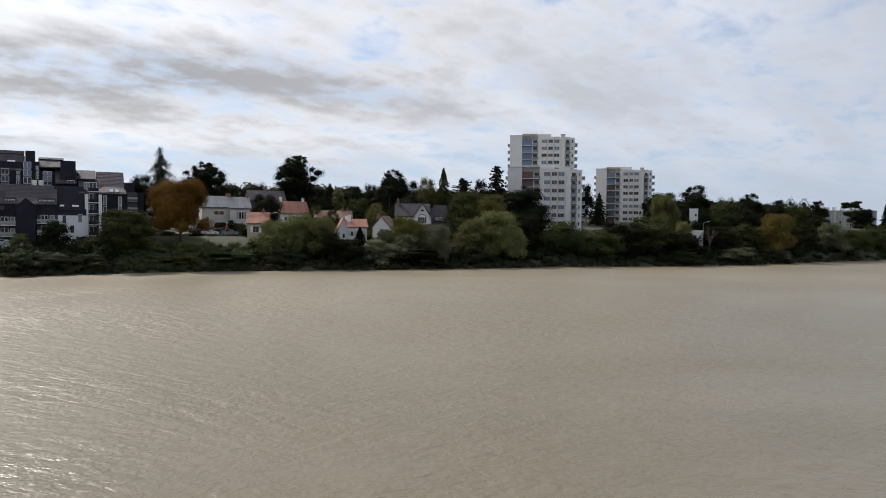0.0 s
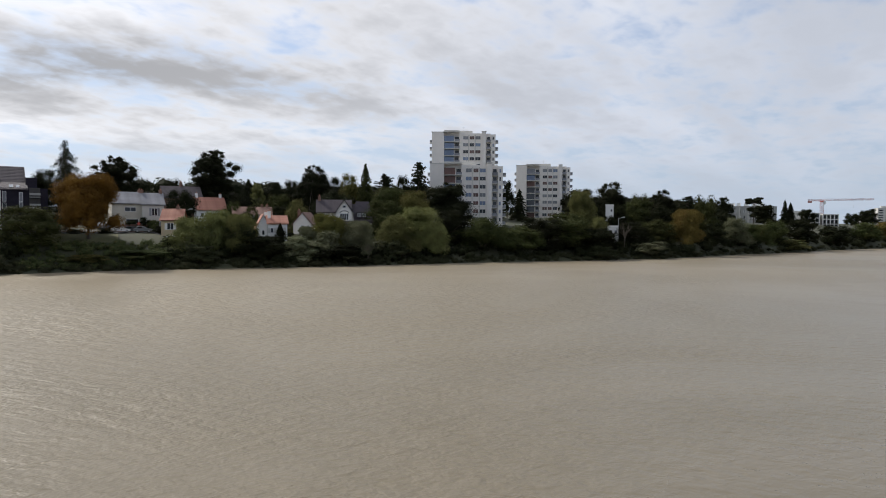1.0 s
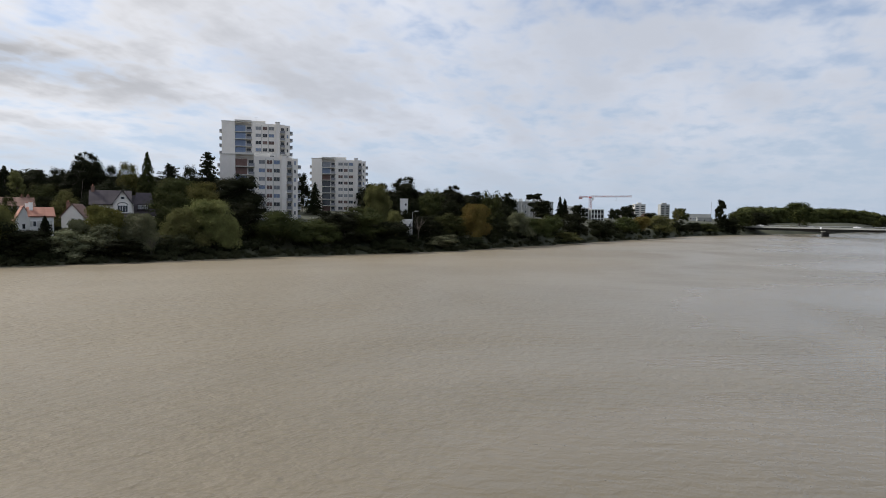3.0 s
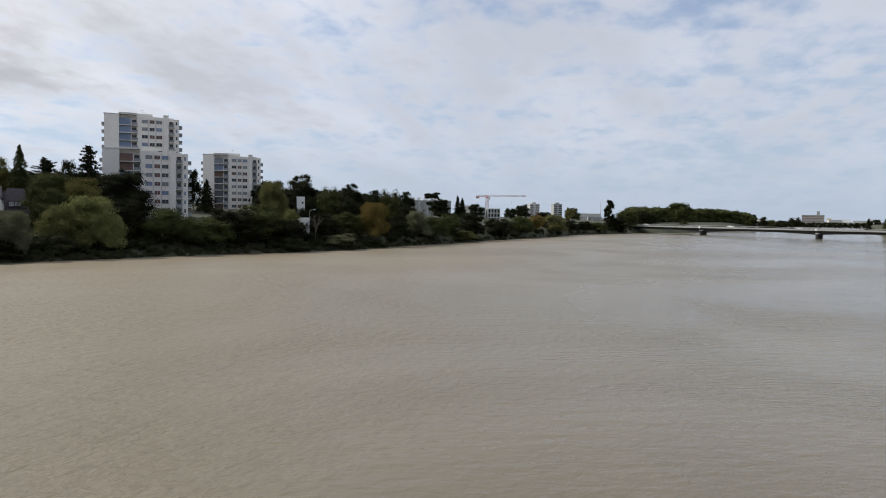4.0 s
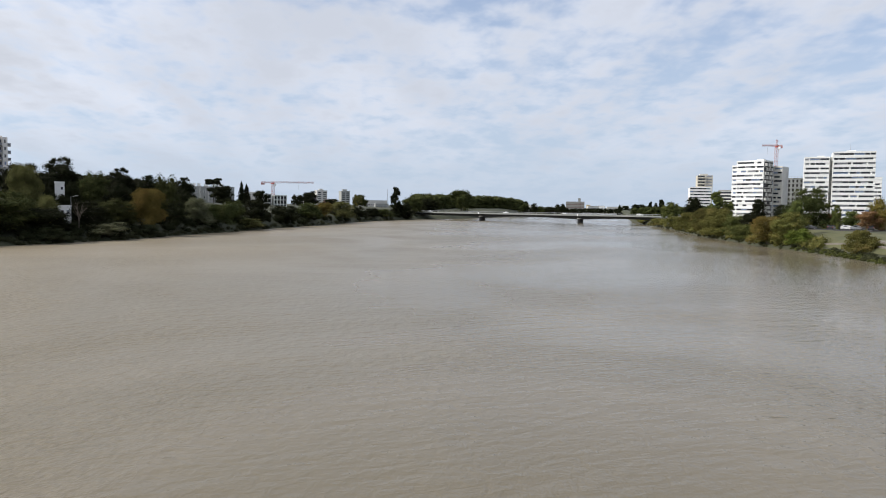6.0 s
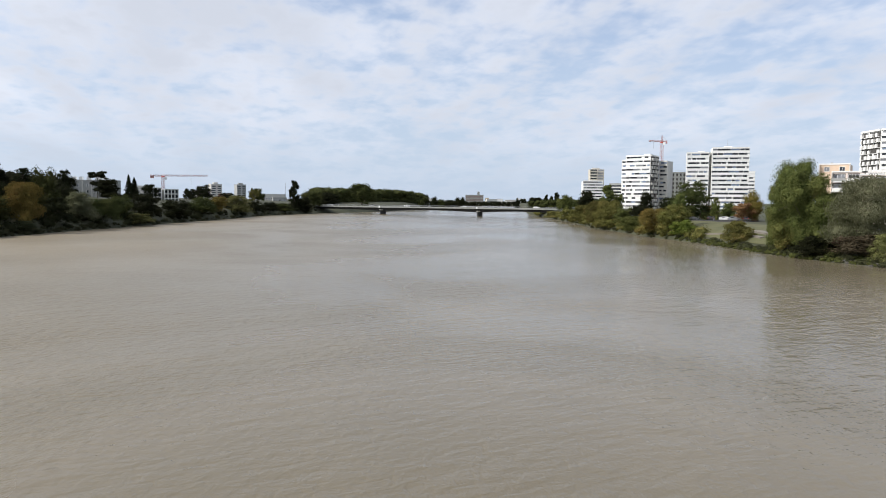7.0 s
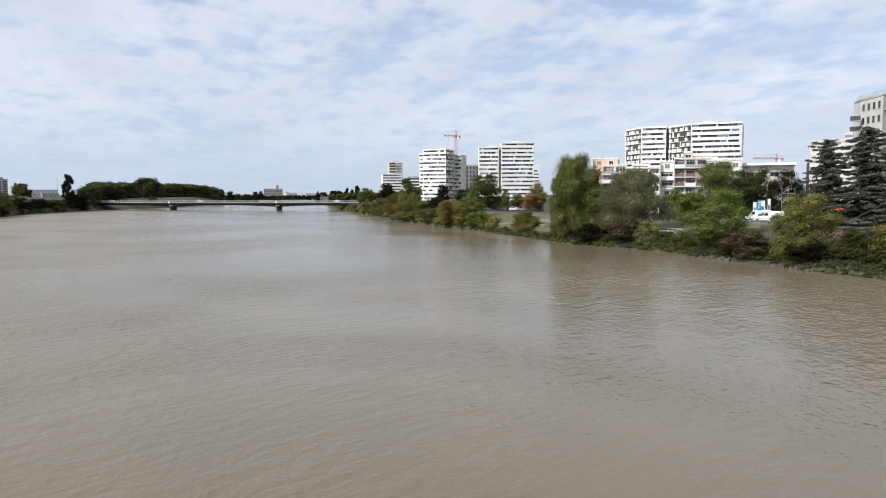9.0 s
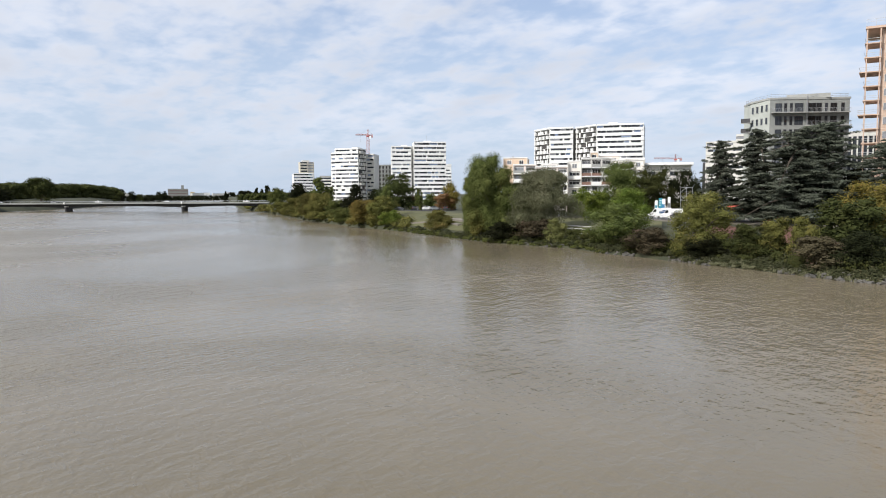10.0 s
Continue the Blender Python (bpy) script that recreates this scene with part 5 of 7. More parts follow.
def framed_apartments():
    """The white apartments with a gridded front of balconies."""
    g = ground(34, 500) - 0.5
    t = thing("gridded_apartments", spot(34.0, 500, g, 8), "new white apartments with gridded balcony fronts", "apartment block", "buildings of the city")
    parts("wall", PALE, t, (-12.6, -5.6, 4, 16, 0, 18.6 - g), (-5.6, 2.2, 2, 14, 0, 17.4 - g), (3.6, 12.4, 0.5, 13, 0, 16.6 - g))
    f = Face(t, 0, 0, 0, g)
    f.window(-9.4, 15.2, 1.0, 2.0, GLASS)
    for x0, x1, zt, o, n in ((-5.6, 2.2, 17.4, -2.0, 4), (3.6, 12.4, 16.6, -0.5, 3)):
        cols = 3 if n == 4 else 4
        for i in range(n + 1):
            z = zt - 3.0 * i
            f.slab("frame_beam", x0, x1, z - 0.35, z, o, o + 1.4, WHITE)
        for c in range(cols + 1):
            x = x0 + (x1 - x0 - 0.35) * c / cols
            f.slab("frame_post", x, x + 0.35, zt - 3.0 * n, zt - 0.36, o, o + 1.36, WHITE)
        for i in range(n):
            for c in range(cols):
                x = x0 + (x1 - x0) * (c + 0.5) / cols
                f.window(x, zt - 3.0 * (i + 1) + 0.1, (x1 - x0) / cols * 0.66, 2.3, GLASS, DARKMETAL, 2).location.y += -o


framed_apartments()
house(37.3, 610, 30, 12, 9, 12.4, 17.0, PALE, SLATE, "grey-roofed house far off among trees", windows=((-2, 10.0, 1.2, 1.4), (2, 10.0, 1.2, 1.4)))
house(38.6, 640, -20, 9, 8, 11.5, 14.6, OCHRE, OLDTILE, "ochre house far off among trees", windows=((-1, 9.2, 1.2, 1.4),))


def far_tower(turn, d, w, top, wall, label, floors=7):
    t, f, g = plain_block("far_tower", turn, d, 18, w, 11, top, wall, label)
    for i in range(floors):
        z = top - 1.2 - 2.6 * (i + 1)
        for s in (-1, 1):
            f.slab("window_band", s * w * 0.26 - w * 0.17, s * w * 0.26 + w * 0.17, z + 0.9, z + 2.1, 0, 0.05, GLASS)
    part("roof_hut", boxes((-2.5, 2.5, 3, 7, top - g, top - g + 2.4)), wall, t)
    side = Face(t, w / 2, 0, 90, g)
    for i in range(floors):
        side.slab("window_band", 1.5, 9.5, top - 0.3 - 2.6 * (i + 1), top + 0.9 - 2.6 * (i + 1), 0, 0.05, BLIND)


far_tower(38.15, 900, 13, 27.4, PALE, "pale apartment tower far beyond the trees")
far_tower(40.0, 900, 11, 27.2, GREY, "grey apartment tower far beyond the trees")
t_, f_, g_ = plain_block("river_warehouse", 42.2, 660, 6, 26, 14, 14.5, PALE, "long pale warehouse far along the bank", ((-11, 2.4, 10, 10.4, 1.6, 1.2),))
plain_block("dark_shed", 42.9, 640, 6, 12, 10, 11.5, GREY, "grey flat-roofed shed far along the bank", ((-4.5, 2.2, 5, 8.8, 1.2, 1.2),))
tagged(part("mast", tube(bmesh.new(), (13.6, 4, 0), (13.6, 4, 17), 0.18, 0.12), STEEL, t_))
t_, f_, g_ = plain_block("broad_block", 58.37, 1500, 0, 38, 18, 22.0, FRONTGREY, "broad brown-grey block far beyond the bridge", base=2.0)
for i in range(5):
    f_.slab("window_band", -18, 18, 6.4 + 3.1 * i, 7.4 + 3.1 * i, 0, 0.08, SHUTTER)
part("lift_tower", boxes((6, 11, 3, 9, 20, 27.5)), FRONTGREY, t_)
for i, (a, w, h, mat) in enumerate(((54.4, 18, 11, WHITE), (55.0, 12, 8, PALE), (57.2, 14, 7, WHITE), (59.8, 24, 8, PALE), (60.4, 16, 9, WHITE), (61.3, 26, 7, PALE), (62.2, 20, 10, WHITE), (59.4, 9, 11, OCHRE))):
    plain_block("far_building", a, 1540 + 25 * i, 5 * i % 17, w, 12, 5.5 + h, mat, ("white" if mat is WHITE else "pale" if mat is PALE else "ochre") + " low building on the far horizon", ((-w / 2 + 2, 3.0, int(w / 3.4), 3.5 + h * 0.55, 1.4, 1.4),), base=3.0)


# ---- cranes ----
def lattice(bm, a, b, r, n, bar=0.09):
    """A square lattice mast from a to b."""
    a, b = Vector(a), Vector(b)
    w = (b - a).normalized()
    u = w.orthogonal().normalized()
    v = w.cross(u)
    corners = [(u + v) * r, (u - v) * r, (-u - v) * r, (-u + v) * r]
    for c in corners:
        tube(bm, a + c, b + c, bar, bar, 4)
    for i in range(n):
        p, q = a.lerp(b, i / n), a.lerp(b, (i + 1) / n)
        for k in range(4):
            tube(bm, p + corners[k], q + corners[(k + 1) % 4], bar * 0.7, bar * 0.7, 3)
            tube(bm, p + corners[k], p + corners[(k + 1) % 4], bar * 0.7, bar * 0.7, 3)
    return bm


# red crane paint with the haze of distance mixed into its colour
HAZED_RED = surface("hazed_red_paint", (0.36, 0.17, 0.16), (0.47, 0.27, 0.25), 0.6, 0.6, 0.05)


def tower_crane(turn, d, base, jib_z, peak, jib, back, yaw, label, s=1.0):
    t = thing("tower_crane", spot(turn, d, base, yaw), label, "crane", "tower cranes")
    k = jib_z - base
    part("mast", lattice(bmesh.new(), (0, 0, 0), (0, 0, k), 0.8 * s, 14, 0.11 * s), HAZED_RED, t)
    part("cab", boxes((0.9, 2.3, -1.6, -0.2, k - 2.2, k - 0.1)), WHITEPAINT, t)
    part("slewing_ring", tube(bmesh.new(), (0, 0, k - 0.6), (0, 0, k + 0.2), 1.3 * s, 1.3 * s, 12), REDPAINT, t)
    part("jib", lattice(bmesh.new(), (0, 0, k + 0.7), (jib, 0, k + 1.0), 0.42 * s, 18, 0.07 * s), WHITEPAINT if abs(jib) > 30 else HAZED_RED, t)
    part("counter_jib", lattice(bmesh.new(), (0, 0, k + 0.5), (back, 0, k + 0.5), 0.4 * s, 5, 0.09 * s), HAZED_RED, t)
    part("counterweight", boxes((min(back, back * 0.7), max(back, back * 0.7), -0.6, 0.6, k - 1.2 * s, k + 0.2)), HAZED_RED, t)
    if peak > 0.5:
        part("peak", lattice(bmesh.new(), (0, 0, k + 0.5), (0, 0, k + peak), 0.35 * s, 4, 0.08 * s), HAZED_RED, t)
        for x in (jib * 0.65, back * 0.9):
            part("tie_bar", tube(bmesh.new(), (0, 0, k + peak), (x, 0, k + 1.2), 0.05 * s, 0.05 * s, 4), STEEL, t)
    part("hook_cable", tube(bmesh.new(), (jib * 0.62, 0, k), (jib * 0.62, 0, k - 5), 0.05, 0.05, 4), DARKMETAL, t)


tower_crane(34.34, 540, 8, 25.8, 0, 30, -8.5, 0, "red and white tower crane above new apartments")
tower_crane(72.85, 560, 6, 55.8, 5.0, -9.5, 3.8, 0, "tall red tower crane between white towers", 1.05)
tower_crane(96.9, 620, 6, 38.0, 4.0, -17, 5, 8, "red tower crane far behind low roofs")


# ---- the bridge ----
def bridge():
    x0, y0, x1, y1 = 394, 440, 444, 172
    length, yaw = math.hypot(x1 - x0, y1 - y0), math.degrees(math.atan2(y1 - y0, x1 - x0))
    t = thing("road_bridge", pose(x0, y0, 0, 0, 0, yaw), "long low pale concrete road bridge on dark piers", "bridge")
    along = lambda y: (y0 - y) / (y0 - y1) * length
    piers = [along(335), along(259)]
    bm = bmesh.new()
    stations = []
    for i in range(61):
        s = length * i / 60
        near = min([abs(s - p) for p in piers] + [abs(s - piers[0] + 80), abs(s - piers[1] - 60)])
        stations.append((s, 1.5 + 1.1 * max(0, 1 - near / 34) ** 2))
    zt = 5.75
    prev = None
    for s, deep in stations:
        ring = [bm.verts.new(c) for c in ((s, -5.5, zt), (s, 5.5, zt), (s, 5.5, zt - 0.5), (s, 2.6, zt - 0.7), (s, 2.4, zt - 0.75 - deep), (s, -2.4, zt - 0.75 - deep), (s, -2.6, zt - 0.7), (s, -5.5, zt - 0.5))]
        if prev:
            for k in range(8):
                j = (k + 1) % 8
                bm.faces.new((prev[k], prev[j], ring[j], ring[k]))
        prev = ring
    # the underside's shade is painted in by the deck's dark colour
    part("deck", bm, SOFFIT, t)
    for y in (-5.4, 5.2):
        part("parapet", boxes((0, length, y - 0.12 if y < 0 else y, y + 0.2 if y < 0 else y + 0.32, zt - 0.75, zt + 0.2)), FRONTGREY, t)
        r = part("railing", boxes((0, length, y + 0.05, y + 0.12, zt + 0.95, zt + 1.05)), STEEL, t)
        for i in range(40):
            part("rail_post", SHARED.setdefault("rail_post", mesh_of("rail_post", boxes((-0.06, 0.06, 0, 0.1, 0, 1.0)), STEEL)), None, r, at=(length * (i + 0.5) / 40, y + 0.04, zt + 0.2))
    for p in piers + [piers[1] + 60, piers[0] - 76]:
        # piers carry the deck's shade-darkened colour too
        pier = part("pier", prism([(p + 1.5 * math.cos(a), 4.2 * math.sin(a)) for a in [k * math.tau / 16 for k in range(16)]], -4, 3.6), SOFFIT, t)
        part("pier_cap", prism([(p + 1.8 * math.cos(a), 4.6 * math.sin(a)) for a in [k * math.tau / 16 for k in range(16)]], 3.0, 3.65), PALE, pier)
        part("marker", boxes((p - 0.4, p + 0.4, -5.9, -5.5, 4.9, 6.4)), WHITEPAINT, t, "white navigation board")


bridge()


# ---- white banded towers of the city bank ----
def bands(f, u0, u1, z0, floors, high, rnd, mat, share=0.62, deep=0.35):
    """White spandrels floor by floor, with strips of windows between them."""
    for i in range(floors):
        z = z0 + i * high
        f.slab("spandrel", u0, u1, z, z + high * 0.58, 0, deep, mat)
        u = u0 + rnd.uniform(0.1, 1.0)
        while u < u1 - 1.6:
            w = rnd.choice((1.8, 2.6, 3.4, 5.2))
            w = min(w, u1 - 0.3 - u)
            if rnd.random() < share + 0.3:
                f.window(u + w / 2, z + high * 0.58, w, high * 0.42, rnd.choice((GLASS, GLASS, GLASS, GLASS, BLIND, BLUEBLIND)), DARKMETAL, max(1, int(w / 1.3)), 0.06)
            u += w + rnd.choice((0.1, 0.1, 0.3, 1.0))
    f.slab("parapet", u0, u1, z0 + floors * high, z0 + floors * high + 1.0, 0, deep, mat)


def checker(f, u0, u1, z0, floors, high, rnd, mat):
    """Deep balconies set alternately, over a wall panel coloured like shaded recesses."""
    cols = max(2, int((u1 - u0) / 2.0))
    w = (u1 - u0) / cols
    for i in range(floors):
        z = z0 + i * high
        f.slab("slab_edge", u0, u1, z - 0.08, z + 0.1, 0, 0.3, mat)
        for c in range(cols):
            if (i + c) % 2 == 0 and rnd.random() < 0.9:
                f.balcony(u0 + w * c + 0.15, u0 + w * (c + 1) - 0.15, z + 0.1, rnd.choice((0.7, 1.2)), mat, mat, True, 1.65)
            elif rnd.random() < 0.3:
                f.slab("side_panel", u0 + w * c, u0 + w * c + rnd.uniform(0.5, 1.3), z + 0.12, z + high - 0.12, 0, 0.3, mat)
            f.window(u0 + w * (c + 0.6), z + 0.3, w * 0.6, 2.0, rnd.choice((GLASS, GLASS, SHUTTER)), DARKMETAL, 2, 0.06)
    f.slab("parapet", u0, u1, z0 + floors * high, z0 + floors * high + 0.9, 0, 0.5, mat)


def white_tower_one():
    g = 5.0
    t = thing("apartment_tower", spot(71.1, 512, g, -22), "white banded apartment tower, gridded side coloured dark as in shade", "apartment tower", "white banded towers")
    rnd = random.Random(11)
    parts("wall", WHITE, t, (-8.6, 9.2, 0, 15, 0, 37.4), (-12.6, -8.6, 2.5, 15, 0, 34.8))
    bands(Face(t, 0, 0, 0, 0), -8.6, 9.2, 0.8, 13, 2.8, rnd, WHITE)
    bands(Face(t, 0, 2.5, 0, 0), -12.6, -8.7, 0.8, 12, 2.8, rnd, WHITE)
    # side turned from the sun: its shade is put into the wall colour
    part("side_wall", boxes((9.2, 9.4, 0.3, 15, 0, 37.2)), PAINTED_SHADE, t)
    checker(Face(t, 9.4, 0, 90, 0), 0.5, 13.5, 0.8, 13, 2.8, rnd, PALE)
    part("rear_wing", boxes((9.5, 15.5, 15, 26, 0, 34.5)), PALE, t)
    bands(Face(t, 0, 15.0, 0, 0), 9.9, 15.5, 0.8, 12, 2.75, rnd, PALE)
    part("roof_hut", boxes((3, 7, 4, 9, 37.4, 39.2)), WHITE, t)


def white_tower_two():
    g = 5.0
    t = thing("apartment_tower", spot(76.9, 500, g, 4), "broad white banded apartment tower in two slabs", "apartment tower", "white banded towers")
    rnd = random.Random(12)
    parts("wall", WHITE, t, (-19.2, -5.2, 1.5, 15, 0, 38.9), (-3.6, 19.2, 0, 15, 0, 41.6))
    # grey rather than white darkens this recess by colour
    part("recess_wall", boxes((-5.2, -3.6, 4, 14, 0, 39.0)), GREY, t)
    bands(Face(t, 0, 1.5, 0, 0), -19.2, -5.3, 1.0, 13, 2.86, rnd, WHITE)
    bands(Face(t, 0, 0, 0, 0), -3.6, 19.2, 1.0, 14, 2.86, rnd, WHITE, 0.75)
    f = Face(t, 0, 4.0, 0, 0)
    for i in range(13):
        f.balcony(-5.2, -3.6, 1.0 + 2.86 * i, 1.6, PALE, DARKMETAL, False)
    parts("roof_hut", WHITE, t, (4, 9, 5, 9, 41.6, 43.0), (-12, -8, 5, 9, 38.9, 40.0))
    part("aerial", tube(bmesh.new(), (6, 6, 43), (6, 6, 47), 0.08, 0.05), STEEL, t)


white_tower_one()
white_tower_two()
t_, f_, g_ = plain_block("apartment_tower", 79.25, 640, 6, 6, 14, 36.5, WHITE, "narrow white tower partly hidden behind another")
bands(f_, -2.9, 2.9, 5.5, 10, 2.95, random.Random(13), WHITE)


def shell_building():
    """The raw concrete frame under the crane."""
    g = 5.0
    t = thing("unfinished_building", spot(73.8, 545, g, -4), "unfinished raw concrete building with empty window openings", "building", "buildings of the city")
    # added dark backing, its colour standing for the unlit rooms behind the openings
    part("core_wall", boxes((-9.6, 11, 1.2, 14, 0, 27.5)), PAINTED_SHADE, t)
    f = Face(t, 0, 1.2, 0, 0)
    for i in range(9):
        z = i * 3.1
        f.slab("floor_beam", -9.8, 11.2, z + 2.0, z + 3.1, 0, 1.1, FRONTGREY)
        for c in range(9):
            u = -9.7 + 2.5 * c
            f.slab("wall_pier", u, u + 1.25, z, z + 2.0, 0, 1.0, FRONTGREY)
    part("roof_rail", boxes((-9.8, 11.2, 0.1, 0.2, 29.0, 29.1), *[(x, x + 0.1, 0.1, 0.2, 27.9, 29.1) for x in range(-9, 11, 2)]), STEEL, t)
    part("floor_plate", boxes((-9.8, 11.2, 0.1, 14, 27.5, 27.9)), GREY, t)


shell_building()


def tan_tower():
    g = 5.0
    t = thing("stepped_tower", spot(68.0, 700, g, 8), "tan balcony tower rising from a white banded block", "apartment tower", "buildings of the city")
    rnd = random.Random(14)
    part("wall", boxes((-5.5, 8.0, 6, 18, 0, 37.0)), OLIVETAN, t)
    f = Face(t, 0, 6.0, 0, 0)
    for i in range(7):
        z = 18.0 + 2.75 * i
        f.balcony(-5.4, 1.5, z, 1.4, PALE, OLIVETAN, True, 1.0)
        f.slab("window_band", -5.0, 1.0, z + 1.0, z + 2.3, 0, 0.05, GLASS)
        f.slab("window_band", 2.4, 7.4, z + 1.0, z + 2.3, 0, 0.05, BLIND)
    part("roof_hut", boxes((-3, 4, 9, 14, 37.0, 38.6)), PALE, t)
    part("lower_wall", boxes((-12.5, 6.5, 0, 14, 0, 25.2)), WHITE, t)
    bands(Face(t, 0, 0, 0, 0), -12.5, 6.5, 0.3, 9, 2.75, rnd, WHITE, 0.9)


tan_tower()
t_, f_, g_ = plain_block("grey_block", 69.5, 640, -20, 12, 12, 26.5, GREY, "grey balcony block behind river willows")
for i in range(7):
    f_.balcony(-5.6, 5.6, 6.5 + 2.75 * i, 1.2, PALE, PALE, True, 0.9)
    f_.slab("window_band", -5.2, 5.2, 7.2 + 2.75 * i, 8.8 + 2.75 * i, 0, 0.05, GLASS)


def zigzag_block():
    """The long white slab whose front turns in and out."""
    g = 5.5
    t = thing("apartment_slab", spot(90.2, 415, g), "long white zigzag apartment slab with chequered balconies", "apartment slab", "buildings of the city")
    rnd = random.Random(15)
    pts = [(-31.0, 24), (-21.2, 9), (-7.6, 8), (-6.0, 10), (5.6, -5), (31.0, -6)]
    floors, high = 15, 2.83
    out = [(x, y) for x, y in pts] + [(33.0, 10), (8, 14), (-4, 26), (-20, 26), (-27.0, 34)]
    part("wall", prism(out, 0, floors * high + 0.4), WHITE, t)
    for i in range(5):
        (xa, ya), (xb, yb) = pts[i], pts[i + 1]
        yaw, ln = math.degrees(math.atan2(yb - ya, xb - xa)), math.hypot(xb - xa, yb - ya)
        f = Face(t, xa, ya, yaw, 0)
        if i in (0, 3):
            # dark flat panel paints recess shade between the balconies
            f.slab("recess_wall", 1.0, ln - 0.3, 0, floors * high - 0.2, 0, 0.06, PAINTED_SHADE)
            checker(f, 1.0, ln - 0.3, 0.2, floors, high, rnd, WHITE)
            bands(f, 0.0, 1.0, 0.2, floors, high, rnd, WHITE)
        elif i == 2:
            # narrow return face coloured dark like a shaded recess
            f.slab("recess_wall", 0.1, ln - 0.1, 0, floors * high - 0.2, 0, 0.05, PAINTED_SHADE)
        else:
            bands(f, 0, ln, 0.2, floors, high, rnd, WHITE, 0.75)
    parts("roof_hut", WHITE, t, (-14, -10, 14, 18, 42.8, 44.2), (12, 17, -2, 3, 42.8, 44.6))


zigzag_block()


def terraced_block():
    """Low stepped flats in front of the slab."""
    g = ground(89.5, 230) - 0.4
    t = thing("terraced_flats", spot(89.47, 230, g), "pinkish pale stepped flats with deep balconies and roof gardens", "apartment block", "buildings of the city")
    X = lambda p: (p - 1020) * 0.1766
    Z = lambda p: 11 + (341 - p) * 0.18 - g
    rnd = random.Random(16)
    rows = ((880, 926, 276, 14, 10, TANWALL), (905, 946, 291, 4, 12, PINKWALL), (946, 1004, 296, 1.5, 12, PINKWALL), (1004, 1028, 286, 3.5, 12, CREAM), (1028, 1081, 282, 0, 14, PALE), (1081, 1138, 285, 4, 12, CREAM),
            (1044, 1058, 270, 5, 5, TANWALL), (1060, 1096, 276, 8, 8, PINKWALL), (1108, 1142, 281, 9, 8, OCHRE), (955, 985, 290, 6, 8, WHITE))
    for p0, p1, top, y, deep, m in rows:
        part("wall", boxes((X(p0), X(p1), y, y + deep, 0, Z(top))), m, t)
        part("roof_edge", boxes((X(p0) - 0.15, X(p1) + 0.15, y - 0.2, y + 0.1, Z(top), Z(top) + 0.35)), WHITE, t)
        f = Face(t, 0, y, 0, 0)
        w = X(p1) - X(p0)
        n = max(1, int(w / 3.1))
        zz = Z(top) - 2.75
        while zz > 0.5:
            for c in range(n):
                u = X(p0) + w * (c + 0.5) / n
                if y > 5 and zz < Z(top) - 3:
                    continue
                if rnd.random() < 0.72 and m is not TANWALL:
                    # dark panel flush on the wall paints the shade behind each balcony
                    f.slab("balcony_recess", u - w / n * 0.42, u + w / n * 0.42, zz + 0.1, zz + 2.4, 0, 0.04, PAINTED_SHADE)
                    f.slab("balcony_slab", u - w / n * 0.46, u + w / n * 0.46, zz - 0.15, zz + 0.1, 0, 1.1, WHITE)
                    f.slab("balcony_front", u - w / n * 0.46, u + w / n * 0.46, zz + 0.1, zz + 1.05, 1.0, 1.08, rnd.choice((WHITE, OLDTILE if rnd.random() < 0.3 else WHITE, GREY)))
                    f.window(u, zz + 0.3, w / n * 0.78, 1.75, rnd.choice((GLASS, BLIND, BLIND)), WHITEPAINT, 3)
                else:
                    f.window(u, zz + 0.7, 1.5, 1.4, rnd.choice((GLASS, BLIND)), WHITEPAINT, 2)
            for u in (X(p0), X(p1)):
                f.slab("party_wall", u - 0.12, u + 0.12, zz - 0.1, zz + 2.7, 0, 1.15, PALE)
            zz -= 2.8
    parts("chimney", GREY, t, (X(896), X(899), 16, 17.4, Z(277), Z(272)), (X(909), X(912), 16, 17.4, Z(277), Z(274)))


terraced_block()
t_, f_, g_ = plain_block("flat_pavilion", 96.4, 242, 0, 14, 12, 19.2, CREAM, "low cream building with a jutting flat roof", ((-5.2, 3.4, 4, 16.2, 2.4, 1.5),))
part("roof_plate", boxes((-8.5, 7.6, -1.8, 13, 19.7 - g_, 20.5 - g_)), WHITE, t_)
t_, f_, g_ = plain_block("flat_pavilion", 93.9, 238, 0, 7, 10, 18.6, PALE, "pale low building with wide glazing", ((-1.8, 3.2, 2, 15.4, 2.4, 2.0),))


def beige_block():
    g = 5.5
    t = thing("apartment_block", spot(100.6, 372, g, -16), "long beige apartment block with ribbon windows", "apartment block", "buildings of the city")
    rnd = random.Random(17)
    parts("wall", PALE, t, (-10.5, 26, 0, 14, 0, 29.5), (4, 26, -1.0, 0, 0, 31.5))
    bands(Face(t, 0, 0, 0, 0), -10.5, 4.0, 1.0, 10, 2.8, rnd, PALE, 0.3, 0.2)
    bands(Face(t, 0, -1.0, 0, 0), 4.0, 26.0, 1.0, 11, 2.8, rnd, PALE, 0.35, 0.2)
    part("dark_stair", boxes((-12.5, -10.5, 2, 8, 0, 20.0)), DARKMETAL, t)


beige_block()


